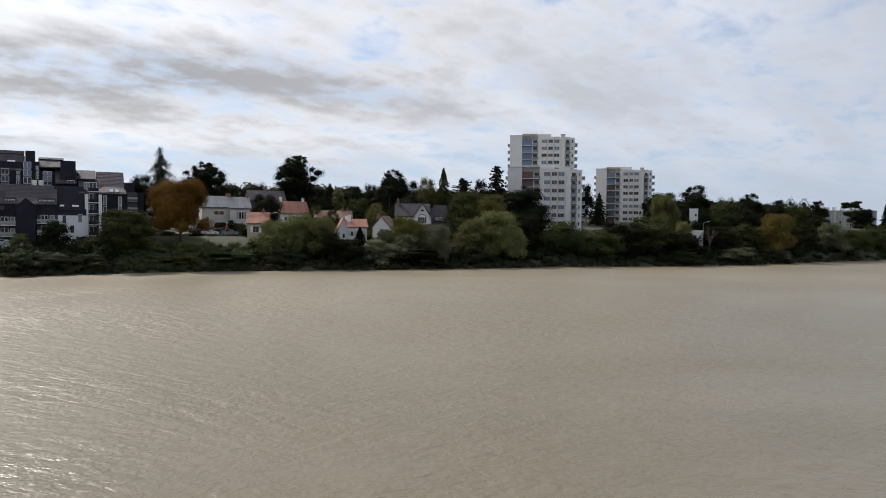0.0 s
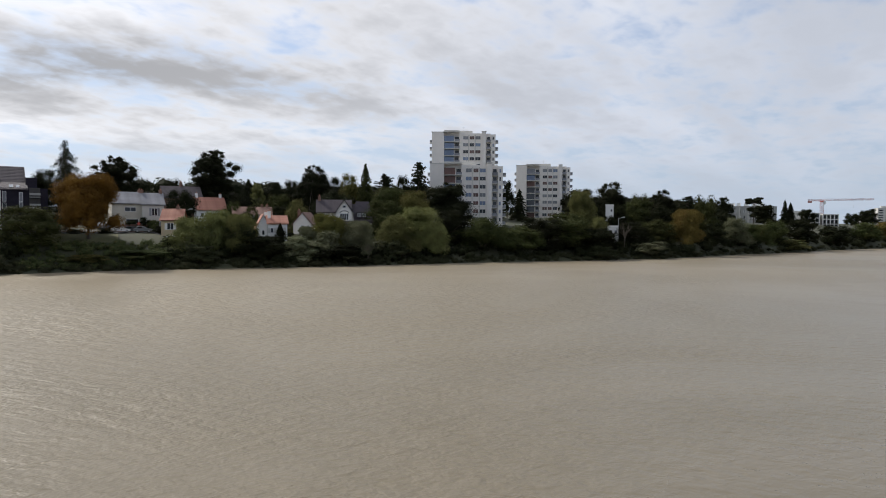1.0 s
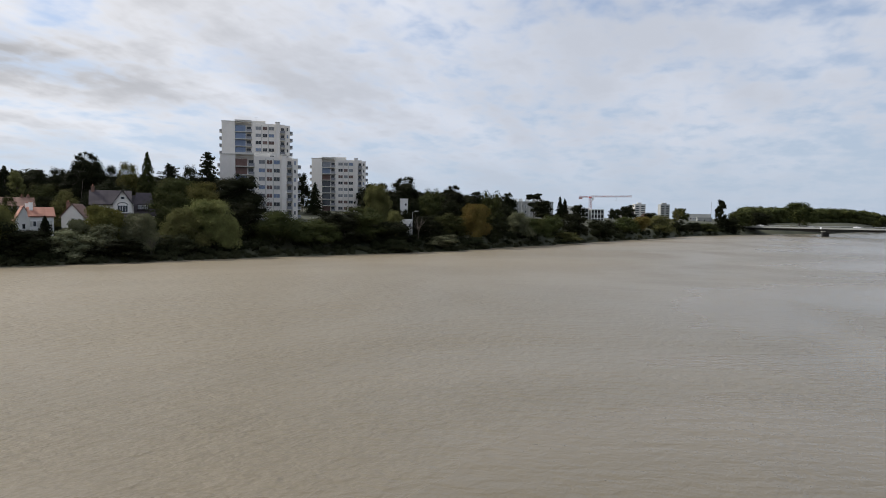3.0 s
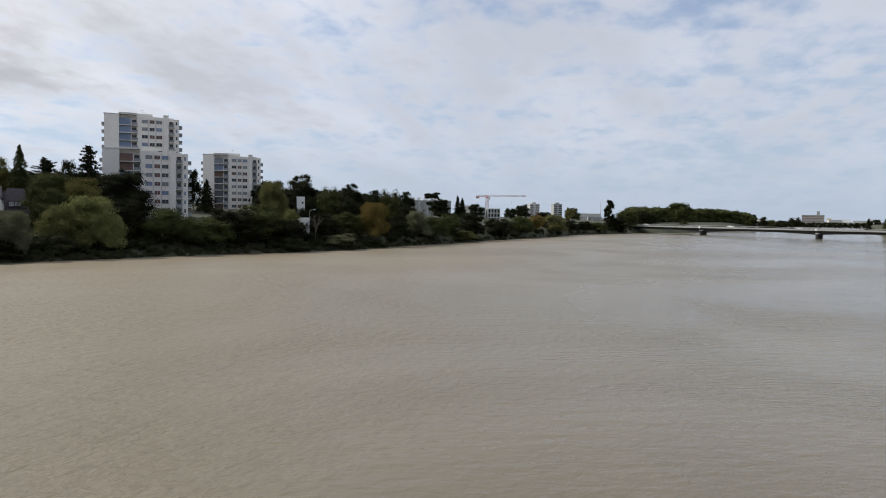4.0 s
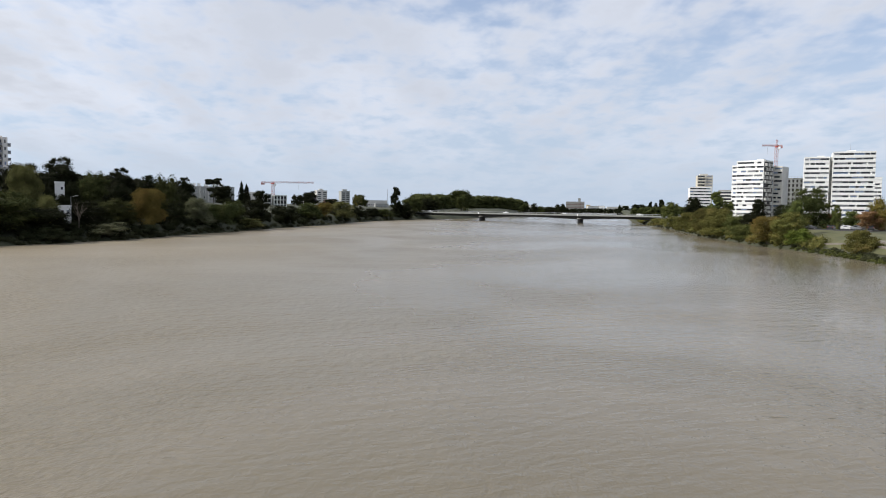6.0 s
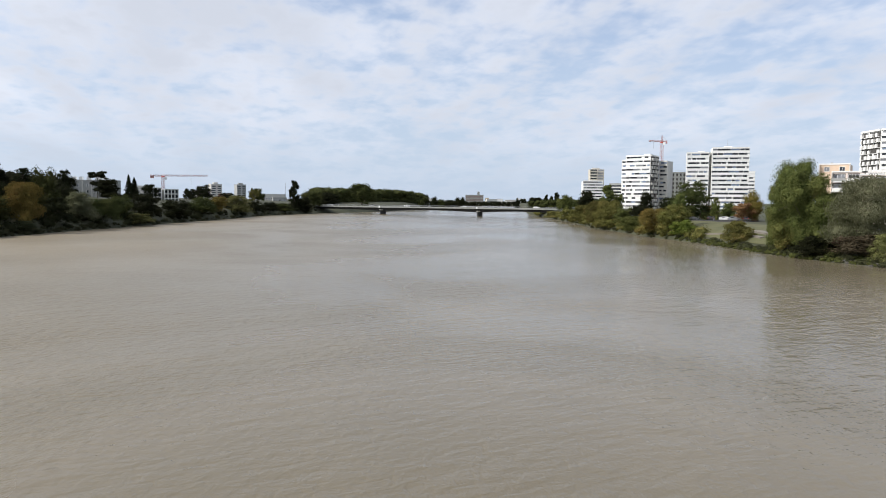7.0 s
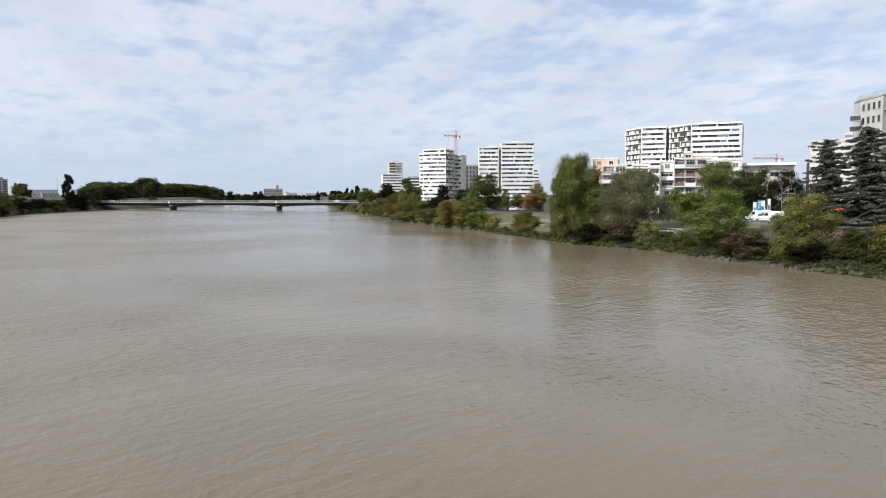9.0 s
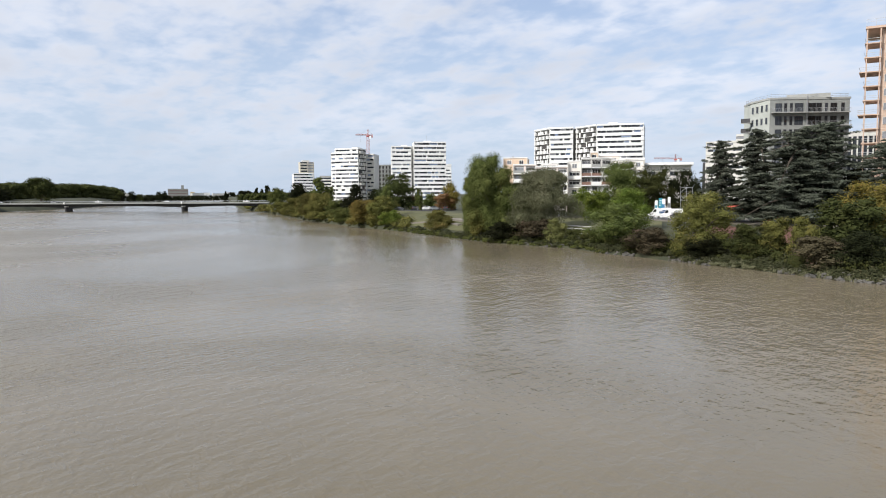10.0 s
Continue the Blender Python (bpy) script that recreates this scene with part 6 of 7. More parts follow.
def grey_tower():
    """The grey concrete flats behind the cedars."""
    g = ground(105.6, 200) - 0.4
    t = thing("apartment_tower", spot(105.27, 200, g), "grey concrete apartment tower with long balconies and dark windows", "apartment tower", "buildings of the city")
    top = 34.2 - g
    part("wall", prism([(-6.7, 0), (11.4, 7.5), (8.5, 20), (-13.5, 14), (-11.6, 8.0)], 0, top), surfaces_pale_green, t)
    part("roof_edge", prism([(-6.7, -0.2), (11.65, 7.4), (8.6, 20.1), (-13.6, 14.1), (-11.8, 8.0)], top, top + 0.5), GREY, t)
    part("front_wall", prism([(-6.6, -0.02), (11.4, 7.45), (11.3, 7.6), (-6.7, 0.13)], 0, top - 0.1), FRONTGREY, t, "darker ribbed concrete front")
    r = bmesh.new()
    ring = [(-6.4, 0.5), (11.0, 7.8), (8.2, 19.5), (-13.0, 13.6), (-11.1, 8.2)]
    for i in range(5):
        (xa, ya), (xb, yb) = ring[i], ring[(i + 1) % 5]
        for h in (0.9, 1.35):
            tube(r, (xa, ya, top + h), (xb, yb, top + h), 0.035, 0.035, 4)
        n = max(2, int(math.hypot(xb - xa, yb - ya) / 1.8))
        for k in range(n):
            tube(r, (xa + (xb - xa) * k / n, ya + (yb - ya) * k / n, top + 0.4), (xa + (xb - xa) * k / n, ya + (yb - ya) * k / n, top + 1.6), 0.03, 0.03, 4)
    part("roof_rail", r, STEEL, t)
    part("roof_hut", boxes((-3, 7, 5, 11, top + 0.4, top + 1.5)), GREY, t)
    side = Face(t, -11.6, 8.0, math.degrees(math.atan2(-8.0, 4.9)), 0)
    front = Face(t, -6.7, -0.06, math.degrees(math.atan2(7.5, 18.1)), 0)
    for i in range(9):
        z = top - 3.3 - 3.28 * i
        for c in range(4):
            side.window(1.3 + 2.25 * c, z + 0.5, 1.15, 1.75, GLASS, GREY, 1, 0.1)
        for c, (u, w) in enumerate(((2.2, 1.6), (3.9, 0.7), (5.3, 0.7), (7.2, 2.1), (10.4, 1.9), (12.1, 1.3), (13.9, 0.7), (15.7, 1.6), (17.9, 0.8))):
            front.window(u, z + 0.15, w, 2.2, DEEPGLASS if c % 3 else GLASS, DARKMETAL, 2 if w > 1 else 1, 0.08)
        u0, u1 = ((0.3, 19.2), (8.8, 19.5), (0.3, 3.6), (9.6, 19.4))[i % 4]
        front.balcony(u0, u1, z, 1.6, GREY, STEEL, False, 1.0)
    front.slab("downpipe", 9.0, 9.3, 0, top + 0.8, 0, 0.3, STEEL)
    for z in (top - 5.2, top - 7.8):
        bm = bmesh.new()
        prism([(-13.8, 6.4), (-11.5, 6.0), (-11.0, 8.0)], z, z + 0.2, bm)
        part("side_balcony", bm, GREY, t)
        part("balcony_front", prism([(-13.8, 6.4), (-11.5, 6.0), (-11.5, 6.1), (-13.7, 6.5)], z + 0.2, z + 1.3), DARKMETAL, t)


grey_tower()
t_, f_, g_ = plain_block("colonnade_block", 109.4, 235, 0, 12, 12, 27.5, PALE, "pale block with slim vertical fins behind trees")
for i in range(9):
    f_.slab("fin", -5.8 + 1.3 * i, -5.5 + 1.3 * i, 8, 27.0, 0, 0.5, PALE)
    f_.slab("window_band", -5.45 + 1.3 * i, -4.6 + 1.3 * i, 9, 26.5, 0, 0.06, GLASS)


def timber_tower():
    """The tower of raw timber with outer galleries on posts."""
    g = ground(111, 185) - 0.4
    t = thing("timber_tower", spot(111.6, 185, g), "tall raw timber and ochre tower with open galleries", "apartment tower", "buildings of the city")
    top = 46.9 - g
    part("wall", boxes((-4.6, 9, 0, 14, 0, top)), WOOD, t)
    f = Face(t, 0, 0, 0, 0)
    side = Face(t, -4.6, 14, -90, 0)
    part("roof_rail", boxes((-7.6, 9, -1.3, -1.25, top + 0.95, top + 1.0), (-7.6, 9, -1.3, -1.25, top + 1.5, top + 1.55), *[(x, x + 0.06, -1.3, -1.24, top, top + 1.6) for x in (-7.6, -5.8, -4.0, -2.0, 0.0, 2.0)]), STEEL, t)
    part("roof_plate", boxes((-7.7, 9.2, -1.4, 14, top - 0.5, top)), WOOD, t)
    for i in range(12):
        z = top - 3.6 - 3.1 * i
        out = -8.7 if i % 3 == 2 else -7.8
        part("gallery_slab", boxes((out, -4.6, -1.4, 6, z - 0.16, z + 0.06)), WOOD, t)
        r = part("gallery_rail", boxes((out, -4.6, -1.38, -1.33, z + 0.95, z + 1.02), (out, out + 0.05, -1.3, 6, z + 0.95, z + 1.02), (out, -4.6, -1.38, -1.34, z + 0.5, z + 0.55)), STEEL, t)
        for x in (-7.5, -4.95):
            part("post", boxes((x, x + 0.26, -1.3, -1.04, z + 0.06, z + 2.94)), WOOD, t)
        f.window(-3.1, z + 0.9, 1.6, 1.6, BLIND, PALE, 1)
        f.window(0.2, z + 0.9, 1.6, 1.6, GLASS, PALE, 2)
        side.window(9.4, z + 0.06, 1.5, 2.3, GLASS, PALE, 2)
        f.slab("plank_joint", -4.6, 9, z - 0.04, z + 0.04, 0, 0.03, TANWALL)


timber_tower()

# ---- streets, paths and lawns ----
def strip(name, points, wide, mat, label, category, lift=0.06, kind="structure", fall=0.0):
    """A band of paving laid over the ground through (turn, distance) points; fall: how much its river side lies lower."""
    pts = []
    for (t0, d0), (t1, d1) in zip(points, points[1:]):
        n = max(2, int(abs(t1 - t0) / 0.4), int(abs(d1 - d0) / 6))
        pts += [(t0 + (t1 - t0) * i / n, d0 + (d1 - d0) * i / n) for i in range(n)]
    pts.append(points[-1])
    at = [Vector((d * math.sin(radians(t)), d * math.cos(radians(t)), 0)) for t, d in pts]
    bm, rows = bmesh.new(), []
    for i, p in enumerate(at):
        w = (at[min(i + 1, len(at) - 1)] - at[max(i - 1, 0)]).normalized()
        side = Vector((-w.y, w.x, 0))
        z = max(ground(*pts[i]), ground(pts[i][0], pts[i][1] + wide / 2), ground(pts[i][0], pts[i][1] - wide / 2)) + 0.2 + lift
        row = [bm.verts.new(p + side * q + Vector((0, 0, h))) for q, h in ((-wide / 2, z - fall), (wide / 2, z), (wide / 2, z - 0.9), (-wide / 2, z - 0.9 - fall))]
        rows.append(row)
    for a, b in zip(rows, rows[1:]):
        for k in range(4):
            bm.faces.new((a[k], a[(k + 1) % 4], b[(k + 1) % 4], b[k]))
    bm.faces.new(rows[0])
    bm.faces.new(rows[-1][::-1])
    bmesh.ops.recalc_face_normals(bm, faces=bm.faces)
    return tagged(new(name, mesh_of(name, bm, mat)), label, category, kind=kind)


def lawn(turns, spread, label):
    """A lawn that follows the ground."""
    bm = bmesh.new()
    grid = []
    for i in range(25):
        t = turns[0] + (turns[1] - turns[0]) * i / 24
        row = []
        for j in range(9):
            d = shore(t) + spread[0] + (spread[1] - spread[0]) * j / 8
            row.append(bm.verts.new((d * math.sin(radians(t)), d * math.cos(radians(t)), ground(t, d) + 0.16)))
        grid.append(row)
    for a, b in zip(grid, grid[1:]):
        for j in range(8):
            bm.faces.new((a[j], b[j], b[j + 1], a[j + 1]))
    bmesh.ops.recalc_face_normals(bm, faces=bm.faces)
    return tagged(new("lawn", mesh_of("lawn", bm, GRASS)), label, "lawn", kind="structure")


strip("quay_path", [(t, shore(t) + 27) for t in (-34, -30, -26, -22, -18, -15.2)], 2.6, GRAVEL, "pale gravel quay path on the wooded bank", "path", fall=0.7)
strip("street", [(-18.2, 190), (-19.2, 197), (-20.6, 206), (-22.5, 213)], 6.5, ASPHALT, "grey asphalt side street climbing between houses", "street")
strip("street", [(t, shore(t) + 20) for t in (-25, -21, -18, -15.2)], 6.0, ASPHALT, "grey asphalt riverside street", "street", fall=1.2)
strip("street", [(t, shore(t) + 49) for t in (82, 85, 88, 91, 94, 97, 100, 103, 106, 109, 112)], 9.0, ASPHALT, "grey asphalt quay street of the city bank", "street")
strip("pavement", [(t, shore(t) + 42.6) for t in (84, 87, 90, 93, 96, 99, 102, 105, 108, 112)], 3.0, DIRTPATH, "grey-brown pavement along the quay street", "pavement", 0.10)
strip("car_park", [(72.5, 262), (75, 259), (77.5, 254), (79.5, 250)], 9.0, ASPHALT, "grey asphalt car park under trees", "car park")
strip("park_path", [(75.2, 214), (77.2, 203), (78.6, 193), (80.2, 182)], 1.2, DIRTPATH, "worn gravel path down the lawn", "path")
strip("park_path", [(79.6, 196), (81.0, 186), (82.0, 176)], 3.5, DIRTPATH, "worn gravel path beside shrubs", "path")
for s in (11.5, 15.5, 20):
    strip("path_edge", [(88.3, shore(88.3) + s), (89.6, shore(89.6) + s), (90.6, shore(90.6) + s)], 0.5, PALE, "pale concrete edge of a terraced path", "kerb", 0.1)
lawn((74.2, 82.2), (7, 52), "mown green park lawn sloping to the river")
lawn((86, 96), (9, 40), "rough grass on the city bank")
lawn((-24.5, -18.4), (11.5, 17.5), "rough grass and weeds along the riverside street")
EARTH = surface("red_earth", (0.080, 0.038, 0.030), (0.135, 0.066, 0.052), 0.5, 0.95, 0.5)


def earth_slope(turn, s, w, high):
    d = shore(turn) + s
    bm = bmesh.new()
    grid = []
    for i in range(9):
        row = []
        for j in range(7):
            x, y = -w / 2 + w * i / 8, high * 1.9 * j / 6
            row.append(bm.verts.new((x, y, high * j / 6 * (1 - 0.12 * abs(i - 4)) + 0.12 * noise.noise((x, y, turn)) + 0.05)))
        grid.append(row)
    for a, b in zip(grid, grid[1:]):
        for j in range(6):
            bm.faces.new((a[j], b[j], b[j + 1], a[j + 1]))
    ob = new("earth_slope", mesh_of("earth_slope", bm, EARTH))
    ob.matrix_world = spot(turn, d, ground(turn, d) - 0.1)
    tagged(ob, "bare reddish earth slope between bushes", "earth bank", kind="structure")


earth_slope(100.6, 17, 7, 2.2)
earth_slope(104.8, 16, 6, 2.6)


# ---- vehicles ----
RUBBER = surface("tyre_rubber", (0.012, 0.012, 0.012), (0.022, 0.022, 0.022), 3, 0.85, 0.1)
CARGLASS = make_glass("car_glass", (0.014, 0.016, 0.018), 0.05)
LAMP = surface("lamp_glass", (0.55, 0.55, 0.55), (0.65, 0.65, 0.65), 3, 0.2, 0.0)
TAIL = surface("tail_lamp", (0.30, 0.02, 0.02), (0.38, 0.03, 0.03), 3, 0.25, 0.0)
PAINTS = {"white": WHITEPAINT, "black": DARKMETAL, "silver": STEEL, "red": REDPAINT,
          "grey": surface("grey_car_paint", (0.14, 0.145, 0.15), (0.17, 0.175, 0.18), 2, 0.35, 0.0), "blue": surface("blue_car_paint", (0.05, 0.10, 0.20), (0.06, 0.12, 0.24), 2, 0.35, 0.0),
          "teal": surface("teal_car_paint", (0.05, 0.28, 0.30), (0.06, 0.32, 0.34), 2, 0.35, 0.0)}


def profile(points, w0, w1, crest):
    """A body from a side outline (x, z): w0 wide below the crest, w1 wide above it."""
    bm = bmesh.new()
    rows = [[bm.verts.new((x, s * (w0 if z < crest else w1) / 2, z)) for x, z in points] for s in (-1, 1)]
    bm.faces.new(rows[0])
    bm.faces.new(rows[1][::-1])
    n = len(points)
    for i in range(n):
        j = (i + 1) % n
        bm.faces.new((rows[0][j], rows[0][i], rows[1][i], rows[1][j]))
    bmesh.ops.recalc_face_normals(bm, faces=bm.faces)
    bmesh.ops.bevel(bm, geom=[e for e in bm.edges], offset=0.04, segments=1, affect="EDGES")
    return bm


def add_wheels(t, xs, half, r):
    for x in xs:
        for s in (-1, 1):
            w = part("wheel", tube(bmesh.new(), (x, s * (half - 0.2), r), (x, s * half, r), r, r, 14), RUBBER, t)
            part("rim", tube(bmesh.new(), (x, s * half, r), (x, s * (half + 0.02), r), r * 0.6, r * 0.55, 10), STEEL, w)


def car(turn, d, yaw, colour, label):
    t = thing("car", spot(turn, d, ground(turn, d) + 0.24, yaw), label, "car", "parked vehicles")
    part("body", profile([(-2.05, 0.28), (2.0, 0.28), (2.1, 0.62), (1.95, 0.80), (1.0, 0.92), (0.35, 1.40), (-1.1, 1.45), (-1.75, 1.0), (-2.1, 0.95)], 1.74, 1.36, 0.97), PAINTS[colour], t)
    for s in (-1, 1):
        part("side_window", profile([(-1.45, 1.0), (0.72, 1.0), (0.28, 1.34), (-1.05, 1.38)], 0.03, 0.03, 2), CARGLASS, t, at=(0, s * 0.755, 0))
    part("windscreen", boxes((-0.33, 0.33, -0.62, 0.62, -0.02, 0.02)), CARGLASS, t, at=(0.73, 0, 1.17)).rotation_euler = (0, radians(36), 0)
    part("rear_window", boxes((-0.26, 0.26, -0.6, 0.6, -0.02, 0.02)), CARGLASS, t, at=(-1.45, 0, 1.24)).rotation_euler = (0, radians(-34), 0)
    for s in (-1, 1):
        part("headlight", boxes((1.98, 2.09, s * 0.62 - 0.16, s * 0.62 + 0.16, 0.62, 0.76)), LAMP, t)
        part("tail_light", boxes((-2.12, -2.05, s * 0.68 - 0.12, s * 0.68 + 0.12, 0.72, 0.92)), TAIL, t)
    add_wheels(t, (-1.3, 1.28), 0.86, 0.31)
    return t


def van(turn, d, yaw, label, mark):
    t = thing("van", spot(turn, d, ground(turn, d) + 0.24, yaw), label, "van", "parked vehicles")
    part("body", profile([(-2.6, 0.35), (2.55, 0.35), (2.65, 0.85), (2.45, 1.10), (1.75, 1.30), (1.15, 2.15), (0.9, 2.3), (-2.55, 2.3)], 1.95, 1.85, 1.6), WHITEPAINT, t)
    for s in (-1, 1):
        part("side_window", profile([(0.75, 1.35), (1.6, 1.35), (1.15, 2.0), (0.75, 2.0)], 0.03, 0.03, 5), CARGLASS, t, at=(0, s * 0.975, 0))
        part("side_marking", boxes((-1.9, 0.1, -0.008, 0.008, 1.0, 1.5), (-1.5, -0.6, -0.008, 0.008, 1.55, 1.8)), mark, t, at=(0, s * 0.985, 0))
        part("headlight", boxes((2.5, 2.63, s * 0.72 - 0.15, s * 0.72 + 0.15, 0.86, 1.08)), LAMP, t)
    part("windscreen", boxes((-0.5, 0.5, -0.78, 0.78, -0.02, 0.02)), CARGLASS, t, at=(1.49, 0, 1.74)).rotation_euler = (0, radians(54.5), 0)
    part("bumper", boxes((2.52, 2.72, -0.9, 0.9, 0.35, 0.6)), DARKMETAL, t)
    add_wheels(t, (-1.7, 1.75), 0.97, 0.34)
    return t


van(95.8, 175, 183, "white delivery van with blue marking parked on the street", PAINTS["blue"])
van(96.72, 168, 178, "white delivery van with grey swirl markings on the street", PAINTS["silver"])
car(97.3, 166, 5, "black", "black car parked beside white vans")
car(100.9, 157, 0, "grey", "grey car parked under the cedars")
car(102.9, 155, 180, "silver", "silver car parked under the cedars")
car(104.2, 154, 0, "red", "red car parked under the cedars")
van(105.6, 153, 0, "white van with teal marking under the cedars", PAINTS["teal"])
car(106.5, 152, 90, "white", "white car parked behind the hedge")
for a, c in ((74.5, "white"), (75.2, "grey"), (76.5, "black"), (77.0, "grey"), (77.6, "white"), (78.2, "silver"), (79.0, "black")):
    car(a, 257 - (a - 74.5) * 1.5, 90 if c == "black" else 10, c, f"{c} car in the car park below trees")
car(94.0, 168, 0, "silver", "silver car driving lane of the quay street")
car(-18.25, 183, 8, "white", "white hatchback parked before terraced houses")
car(-17.45, 183.5, 8, "black", "black car parked before terraced houses")
car(-18.9, 192, 20, "grey", "grey car parked on the side street")
car(-19.3, 196, 20, "white", "white car parked on the side street")
car(-19.7, 200, 20, "black", "black car parked on the side street")
car(-31.8, 178.5, 10, "silver", "silver car parked before dark apartments")
car(-16.75, 183.5, 8, "grey", "dark grey car parked beside a hedge")


# ---- street furniture ----
def street_lamp(turn, d, top, arms, label):
    g = ground(turn, d)
    t = thing("street_lamp", spot(turn, d, g), label, "street lamp", "street lamps")
    k = top - g
    part("pole", tube(bmesh.new(), (0, 0, -0.2), (0, 0, k), 0.09, 0.055, 8), STEEL, t)
    for s in arms:
        part("arm", tube(bmesh.new(), (0, 0, k - 0.1), (s * 1.2, 0, k + 0.35), 0.045, 0.04, 6), STEEL, t)
        part("lamp_head", boxes((min(s * 1.0, s * 1.9), max(s * 1.0, s * 1.9), -0.16, 0.16, k + 0.28, k + 0.44)), WHITEPAINT, t)


street_lamp(-13.75, 196, 13.1, (-1, 1), "white double-armed street lamp before houses")
street_lamp(-25.0, 176, 12.3, (1,), "white curved street lamp before dark apartments")
street_lamp(20.15, 222, 12.0, (1,), "white street lamp above bank willows")
street_lamp(91.2, 185, 12.5, (1,), "grey street lamp among park trees")
street_lamp(83.0, 205, 12.0, (1,), "grey street lamp by the park path")


def road_sign(turn, d, high, w, h, mat, label, round_=False):
    g = ground(turn, d)
    t = thing("road_sign", spot(turn, d, g), label, "road sign")
    part("post", tube(bmesh.new(), (0, 0.06, 0), (0, 0.06, high + h * 0.5), 0.04, 0.04, 6), STEEL, t)
    if round_:
        part("disc", tube(bmesh.new(), (0, 0, high), (0, -0.04, high), w, w, 18), mat, t)
    else:
        part("board", boxes((-w / 2, w / 2, -0.05, 0, high - h / 2, high + h / 2)), mat, t)
        parts("text_bar", WHITEPAINT, t, *[(-w * 0.36, w * (0.36 - 0.12 * i), -0.07, -0.05, high + h * (0.26 - 0.24 * i) - 0.08, high + h * (0.26 - 0.24 * i) + 0.06) for i in range(3)])
    return t


BLUESIGN = surface("blue_sign", (0.03, 0.16, 0.34), (0.04, 0.20, 0.40), 2, 0.5, 0.0)
TEALSIGN = surface("teal_sign", (0.03, 0.24, 0.32), (0.04, 0.28, 0.38), 2, 0.5, 0.0)
road_sign(95.85, 162, 4.0, 0.7, 2.2, TEALSIGN, "tall teal direction sign with white bars")
road_sign(-17.0, 186, 2.1, 0.35, 0.4, REDPAINT, "round red road sign on a post", True)
road_sign(97.95, 160, 2.3, 0.3, 0.4, BLUESIGN, "round blue road sign on a post", True)


def totem(turn, d, w, h, label, mark):
    g = ground(turn, d)
    t = thing("advertising_totem", spot(turn, d, g), label, "sign")
    part("panel", boxes((-w / 2, w / 2, -0.1, 0.1, 0, h)), WHITEPAINT, t)
    part("picture_field", boxes((-w * 0.36, w * 0.36, -0.13, -0.1, h * 0.45, h * 0.72)), mark, t)
    part("text_bar", boxes((-w * 0.3, w * 0.3, -0.13, -0.1, h * 0.30, h * 0.36)), mark, t)


totem(96.05, 179, 1.1, 4.6, "white advertising totem with a blue field", BLUESIGN)
totem(95.55, 180, 0.7, 4.2, "slim blue and white advertising totem", TEALSIGN)
totem(96.5, 180, 0.6, 5.0, "slim white advertising totem with grey field", PAINTS["grey"])


def scaffold(turn, d, w, z0, z1):
    g = ground(turn, d)
    t = thing("scaffold_tower", spot(turn, d, g), "grey tubular scaffold tower among trees", "scaffold")
    for x in (-w / 2, 0, w / 2):
        for y in (0, 1.2):
            part("standard", tube(bmesh.new(), (x, y, 0), (x, y, z1 - g), 0.032, 0.032, 6), STEEL, t)
    n = int((z1 - z0) / 1.0)
    for i in range(n + 1):
        z = z0 - g + i
        for y in (0, 1.2):
            part("ledger", tube(bmesh.new(), (-w / 2, y, z), (w / 2, y, z), 0.028, 0.028, 6), STEEL, t)
        if i % 2 == 0:
            part("platform", boxes((-w / 2, w / 2, 0.05, 1.15, z - 0.04, z + 0.02)), STEEL, t)
            part("brace", tube(bmesh.new(), (-w / 2, 0, z), (0, 0, z + 1), 0.03, 0.03, 5), STEEL, t)


scaffold(97.75, 176, 2.6, 7.0, 12.2)


def bench(turn, d, yaw):
    t = thing("bench", spot(turn, d, ground(turn, d) + 0.15, yaw), "dark park bench beside the path", "bench", "benches in the park")
    parts("slat", DARKMETAL, t, (-0.9, 0.9, -0.25, -0.1, 0.42, 0.46), (-0.9, 0.9, -0.05, 0.1, 0.42, 0.46), (-0.9, 0.9, 0.14, 0.18, 0.55, 0.70), (-0.9, 0.9, 0.16, 0.20, 0.75, 0.9))
    for x in (-0.75, 0.75):
        for y in (-0.2, 0.12):
            part("leg", boxes((x - 0.03, x + 0.03, y - 0.03, y + 0.03, 0, 0.42)), DARKMETAL, t)


bench(88.9, shore(88.9) + 33, 0)
bench(89.6, shore(89.6) + 34, 0)
bench(80.9, 205, 10)


def fence(turn0, turn1, s, label, high=1.1):
    """A post and rail fence along the bank."""
    n = 12
    t = thing("railing_fence", spot((turn0 + turn1) / 2, shore((turn0 + turn1) / 2) + s, 0), label, "fence")
    inv = t.matrix_world.inverted()
    pts = []
    for i in range(n + 1):
        a = turn0 + (turn1 - turn0) * i / n
        d = shore(a) + s
        p = inv @ Vector((d * math.sin(radians(a)), d * math.cos(radians(a)), ground(a, d)))
        pts.append(p)
        part("post", tube(bmesh.new(), p - Vector((0, 0, 0.2)), p + Vector((0, 0, high)), 0.05, 0.05, 6), STEEL, t)
    for z in (high, high * 0.55):
        for a, b in zip(pts, pts[1:]):
            part("rail", tube(bmesh.new(), a + Vector((0, 0, z)), b + Vector((0, 0, z)), 0.035, 0.035, 5), STEEL, t)


fence(93.6, 98.4, 43.8, "low grey railing along the quay pavement")
fence(-9.6, -8.8, 12, "short white rail on the wooded bank", 0.9)


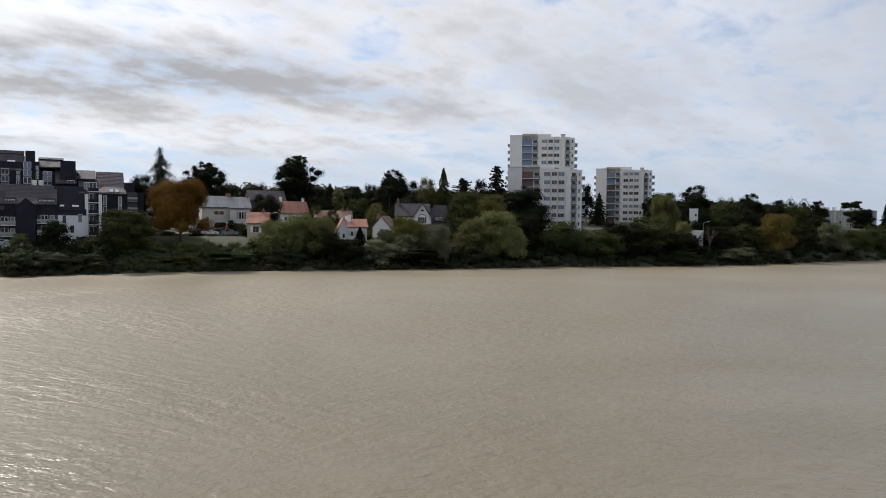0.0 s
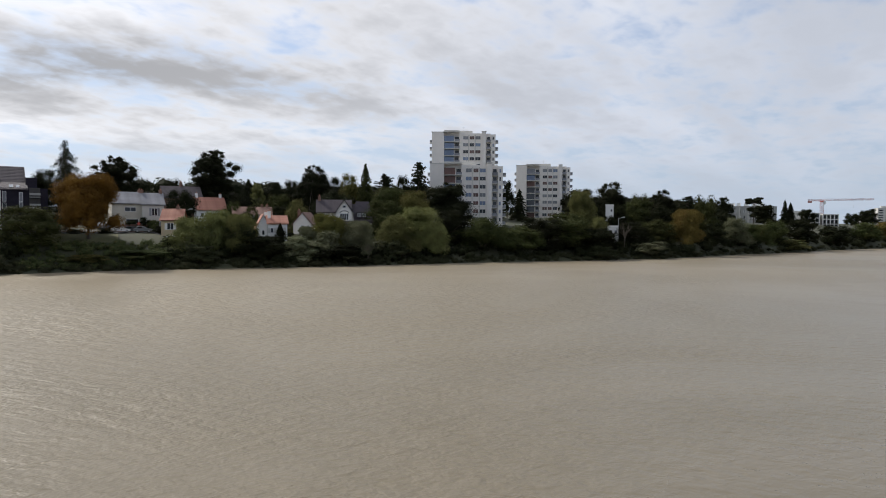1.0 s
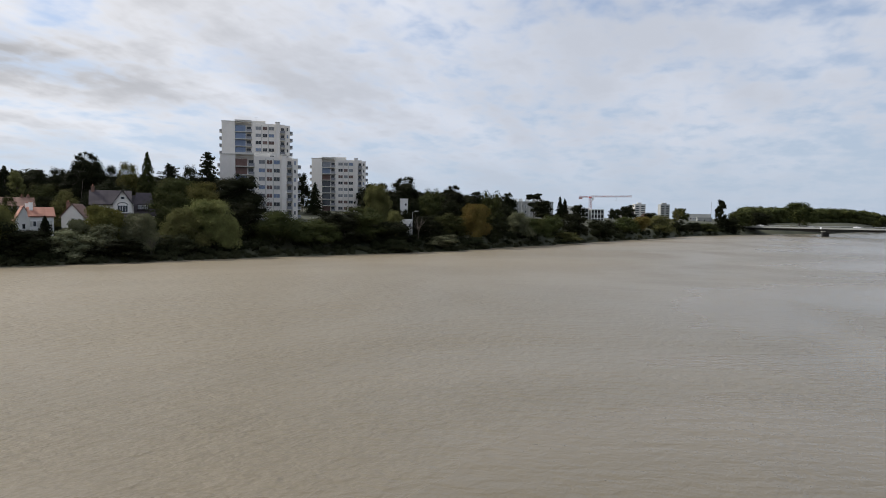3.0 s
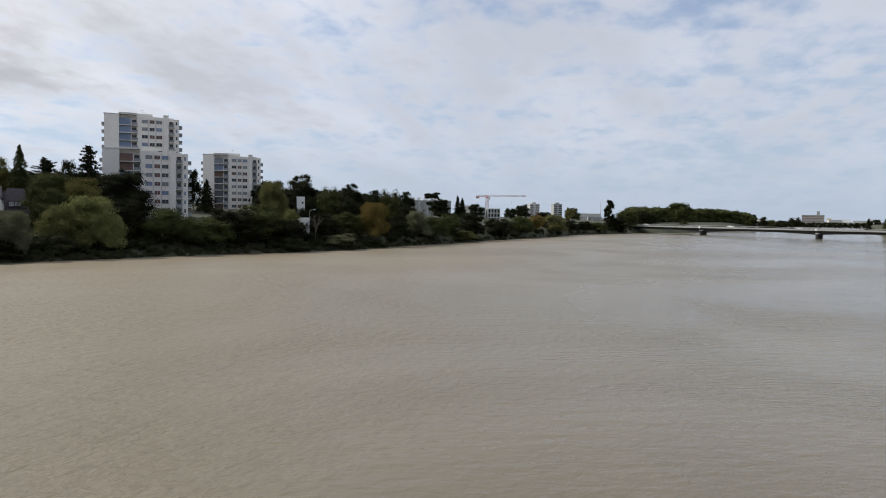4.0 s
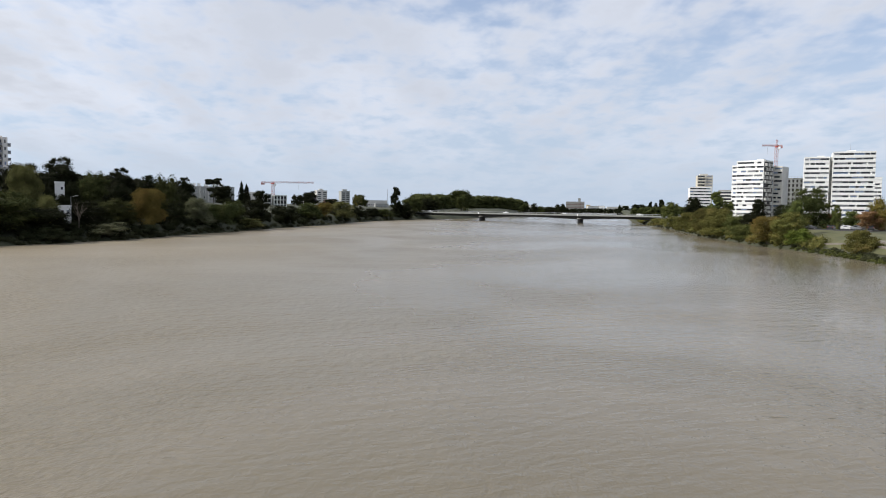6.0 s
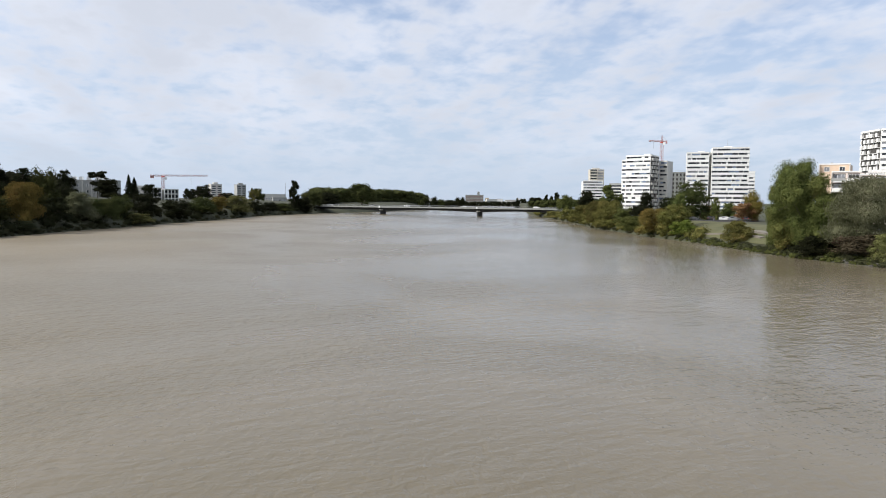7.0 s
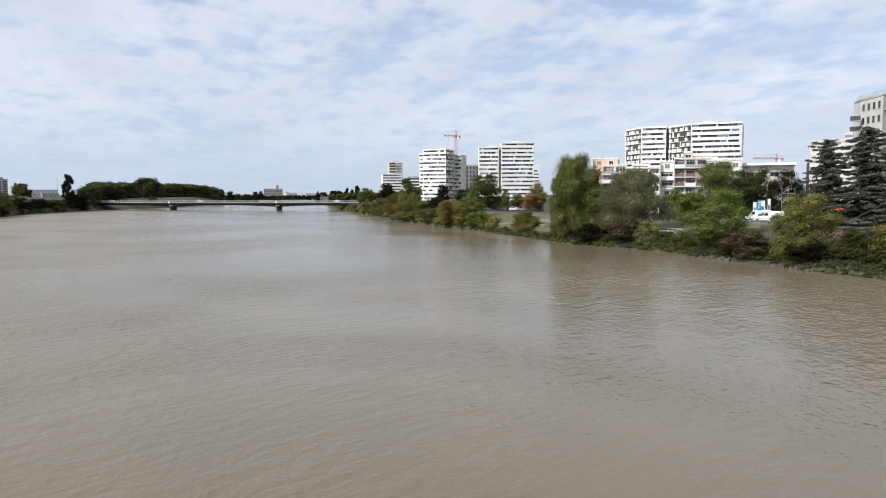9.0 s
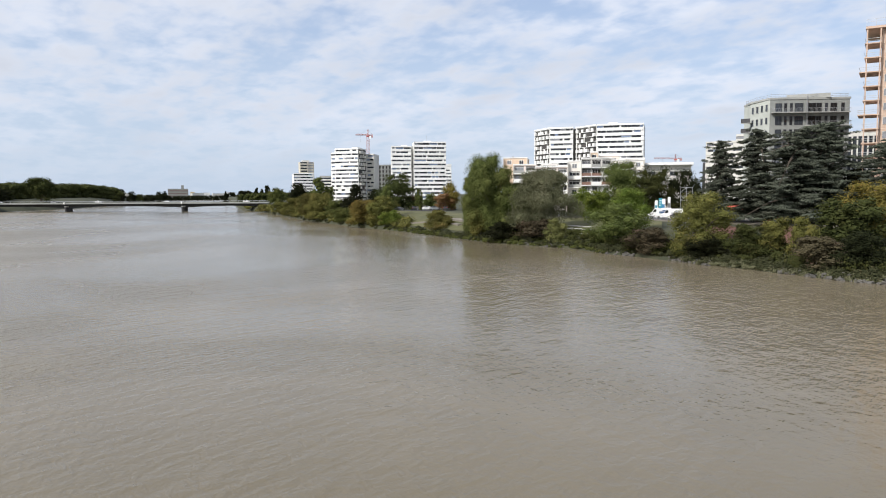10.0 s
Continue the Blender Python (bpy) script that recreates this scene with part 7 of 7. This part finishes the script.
def kiosk():
    t, f, g = plain_block("kiosk", 101.9, 168, 0, 6.5, 4, 8.4, PALE, "small pale kiosk with a red awning under cedars", ((-1.8, 3.0, 2, 5.4, 1.6, 1.9),))
    part("awning", slope_roof(bmesh.new(), -3.6, -0.4, -1.6, 7.2 - g, 0, 8.0 - g, 0.08), REDPAINT, t, "faded red canvas awning")


kiosk()
plant("shrub", "rustred", 101.0, 158, 2.2, 1.6, "beside parked cars")
# stones along the city bank's edge
ROCK = surface("river_stone", (0.055, 0.052, 0.046), (0.11, 0.105, 0.095), 1.5, 0.9, 0.4)


def stones():
    rnd = random.Random(41)
    shapes = []
    for v in range(4):
        bm = bmesh.new()
        bmesh.ops.create_icosphere(bm, subdivisions=2, radius=1)
        for q in bm.verts:
            q.co *= 0.75 + 0.5 * noise.noise(q.co * 1.3 + Vector((v * 7, 0, 0))) + rnd.uniform(-0.05, 0.05)
        shapes.append(mesh_of("stone", bm, ROCK))
    for turns, n in (((96.5, 100), 50), ((104, 112.5), 120), ((85.5, 88.5), 25), ((91.5, 94), 25)):
        for _ in range(n):
            a = rnd.uniform(*turns)
            d = shore(a) + rnd.uniform(-0.6, 1.6)
            ob = new("stone", rnd.choice(shapes))
            r = rnd.uniform(0.18, 0.55)
            ob.matrix_world = Matrix.LocRotScale((d * math.sin(radians(a)), d * math.cos(radians(a)), max(0.0, ground(a, d)) + r * 0.15), Euler((rnd.random(), rnd.random(), rnd.random() * 6)), (r * 1.2, r, r * 0.7))
            tagged(ob, "grey-brown boulder at the water's edge", "stone", "stones along the bank")


stones()
# low hedges, garden trees and shrubs round the houses
for a, d, h, w, c in ((-18.6, 187, 4.2, 2.6, "dark"), (-16.6, 187.5, 3.6, 3.2, "dark"), (-16.0, 187, 3.0, 3.4, "ivy"), (-17.4, 188, 3.0, 3.6, "dark"), (-15.6, 184, 1.8, 3.0, "dark"), (-19.3, 183, 1.3, 4.5, "dark"),
                      (-21.2, 181, 1.2, 4.0, "grey"), (-22.6, 180, 1.4, 4.0, "ivy"), (-27.0, 180, 1.6, 4.0, "dark"), (-25.6, 181, 1.8, 3.0, "ivy"), (-30.0, 180, 1.5, 4.0, "ivy"),
                      (-5.9, 186, 2.6, 3.0, "dark"), (-7.6, 178, 3.0, 4.0, "dark"), (-4.2, 188, 3.2, 4.0, "silver"), (-9.8, 200, 3.6, 4.0, "olive_dark"), (-10.2, 207, 4.2, 4.5, "olive_dark"), (0.8, 203, 4.0, 5.0, "olive_dark")):
    plant("shrub", c, a, d, h, w, "beside the houses")


def bare_tree(turn, d, h):
    """A dead pale tree, limbs only."""
    rnd = random.Random(5)
    t = thing("bare_tree", spot(turn, d, ground(turn, d) - 0.1), "bare dead grey tree standing on the bank", "tree")
    part("trunk", tube(bmesh.new(), (0, 0, 0), (0.2, 0, h * 0.55), 0.2, 0.12, 8), BARK, t)
    for i in range(9):
        a, z = rnd.uniform(0, 6.28), h * rnd.uniform(0.25, 0.55)
        e = (math.cos(a) * h * 0.22, math.sin(a) * h * 0.22, z + h * rnd.uniform(0.2, 0.42))
        b = part("limb", tube(bmesh.new(), (0.1, 0, z), e, 0.09, 0.03, 6), BARK, t)
        for k in range(4):
            q = Vector((0.1, 0, z)).lerp(Vector(e), rnd.uniform(0.3, 0.95))
            part("twig", tube(bmesh.new(), q, q + Vector((rnd.gauss(0, 0.6), rnd.gauss(0, 0.6), rnd.uniform(0.4, 1.2))), 0.035, 0.012, 4), BARK, b)


# traffic on the bridge
for along, lane, colour, way_ in ((62, -2.4, "white", 0), (96, 2.2, "grey", 180), (128, -2.4, "white", 0), (171, 2.2, "silver", 180), (226, -2.4, "white", 0)):
    c_ = car(55.0, 500, 0, colour, f"{colour} car on the road bridge")
    c_.matrix_world = pose(394, 440, 5.76, 0, 0, math.degrees(math.atan2(-268, 50))) @ pose(along, lane, 0, 0, 0, way_)
bare_tree(20.6, 217, 10.5)
bare_tree(0.2, 174, 4.5)
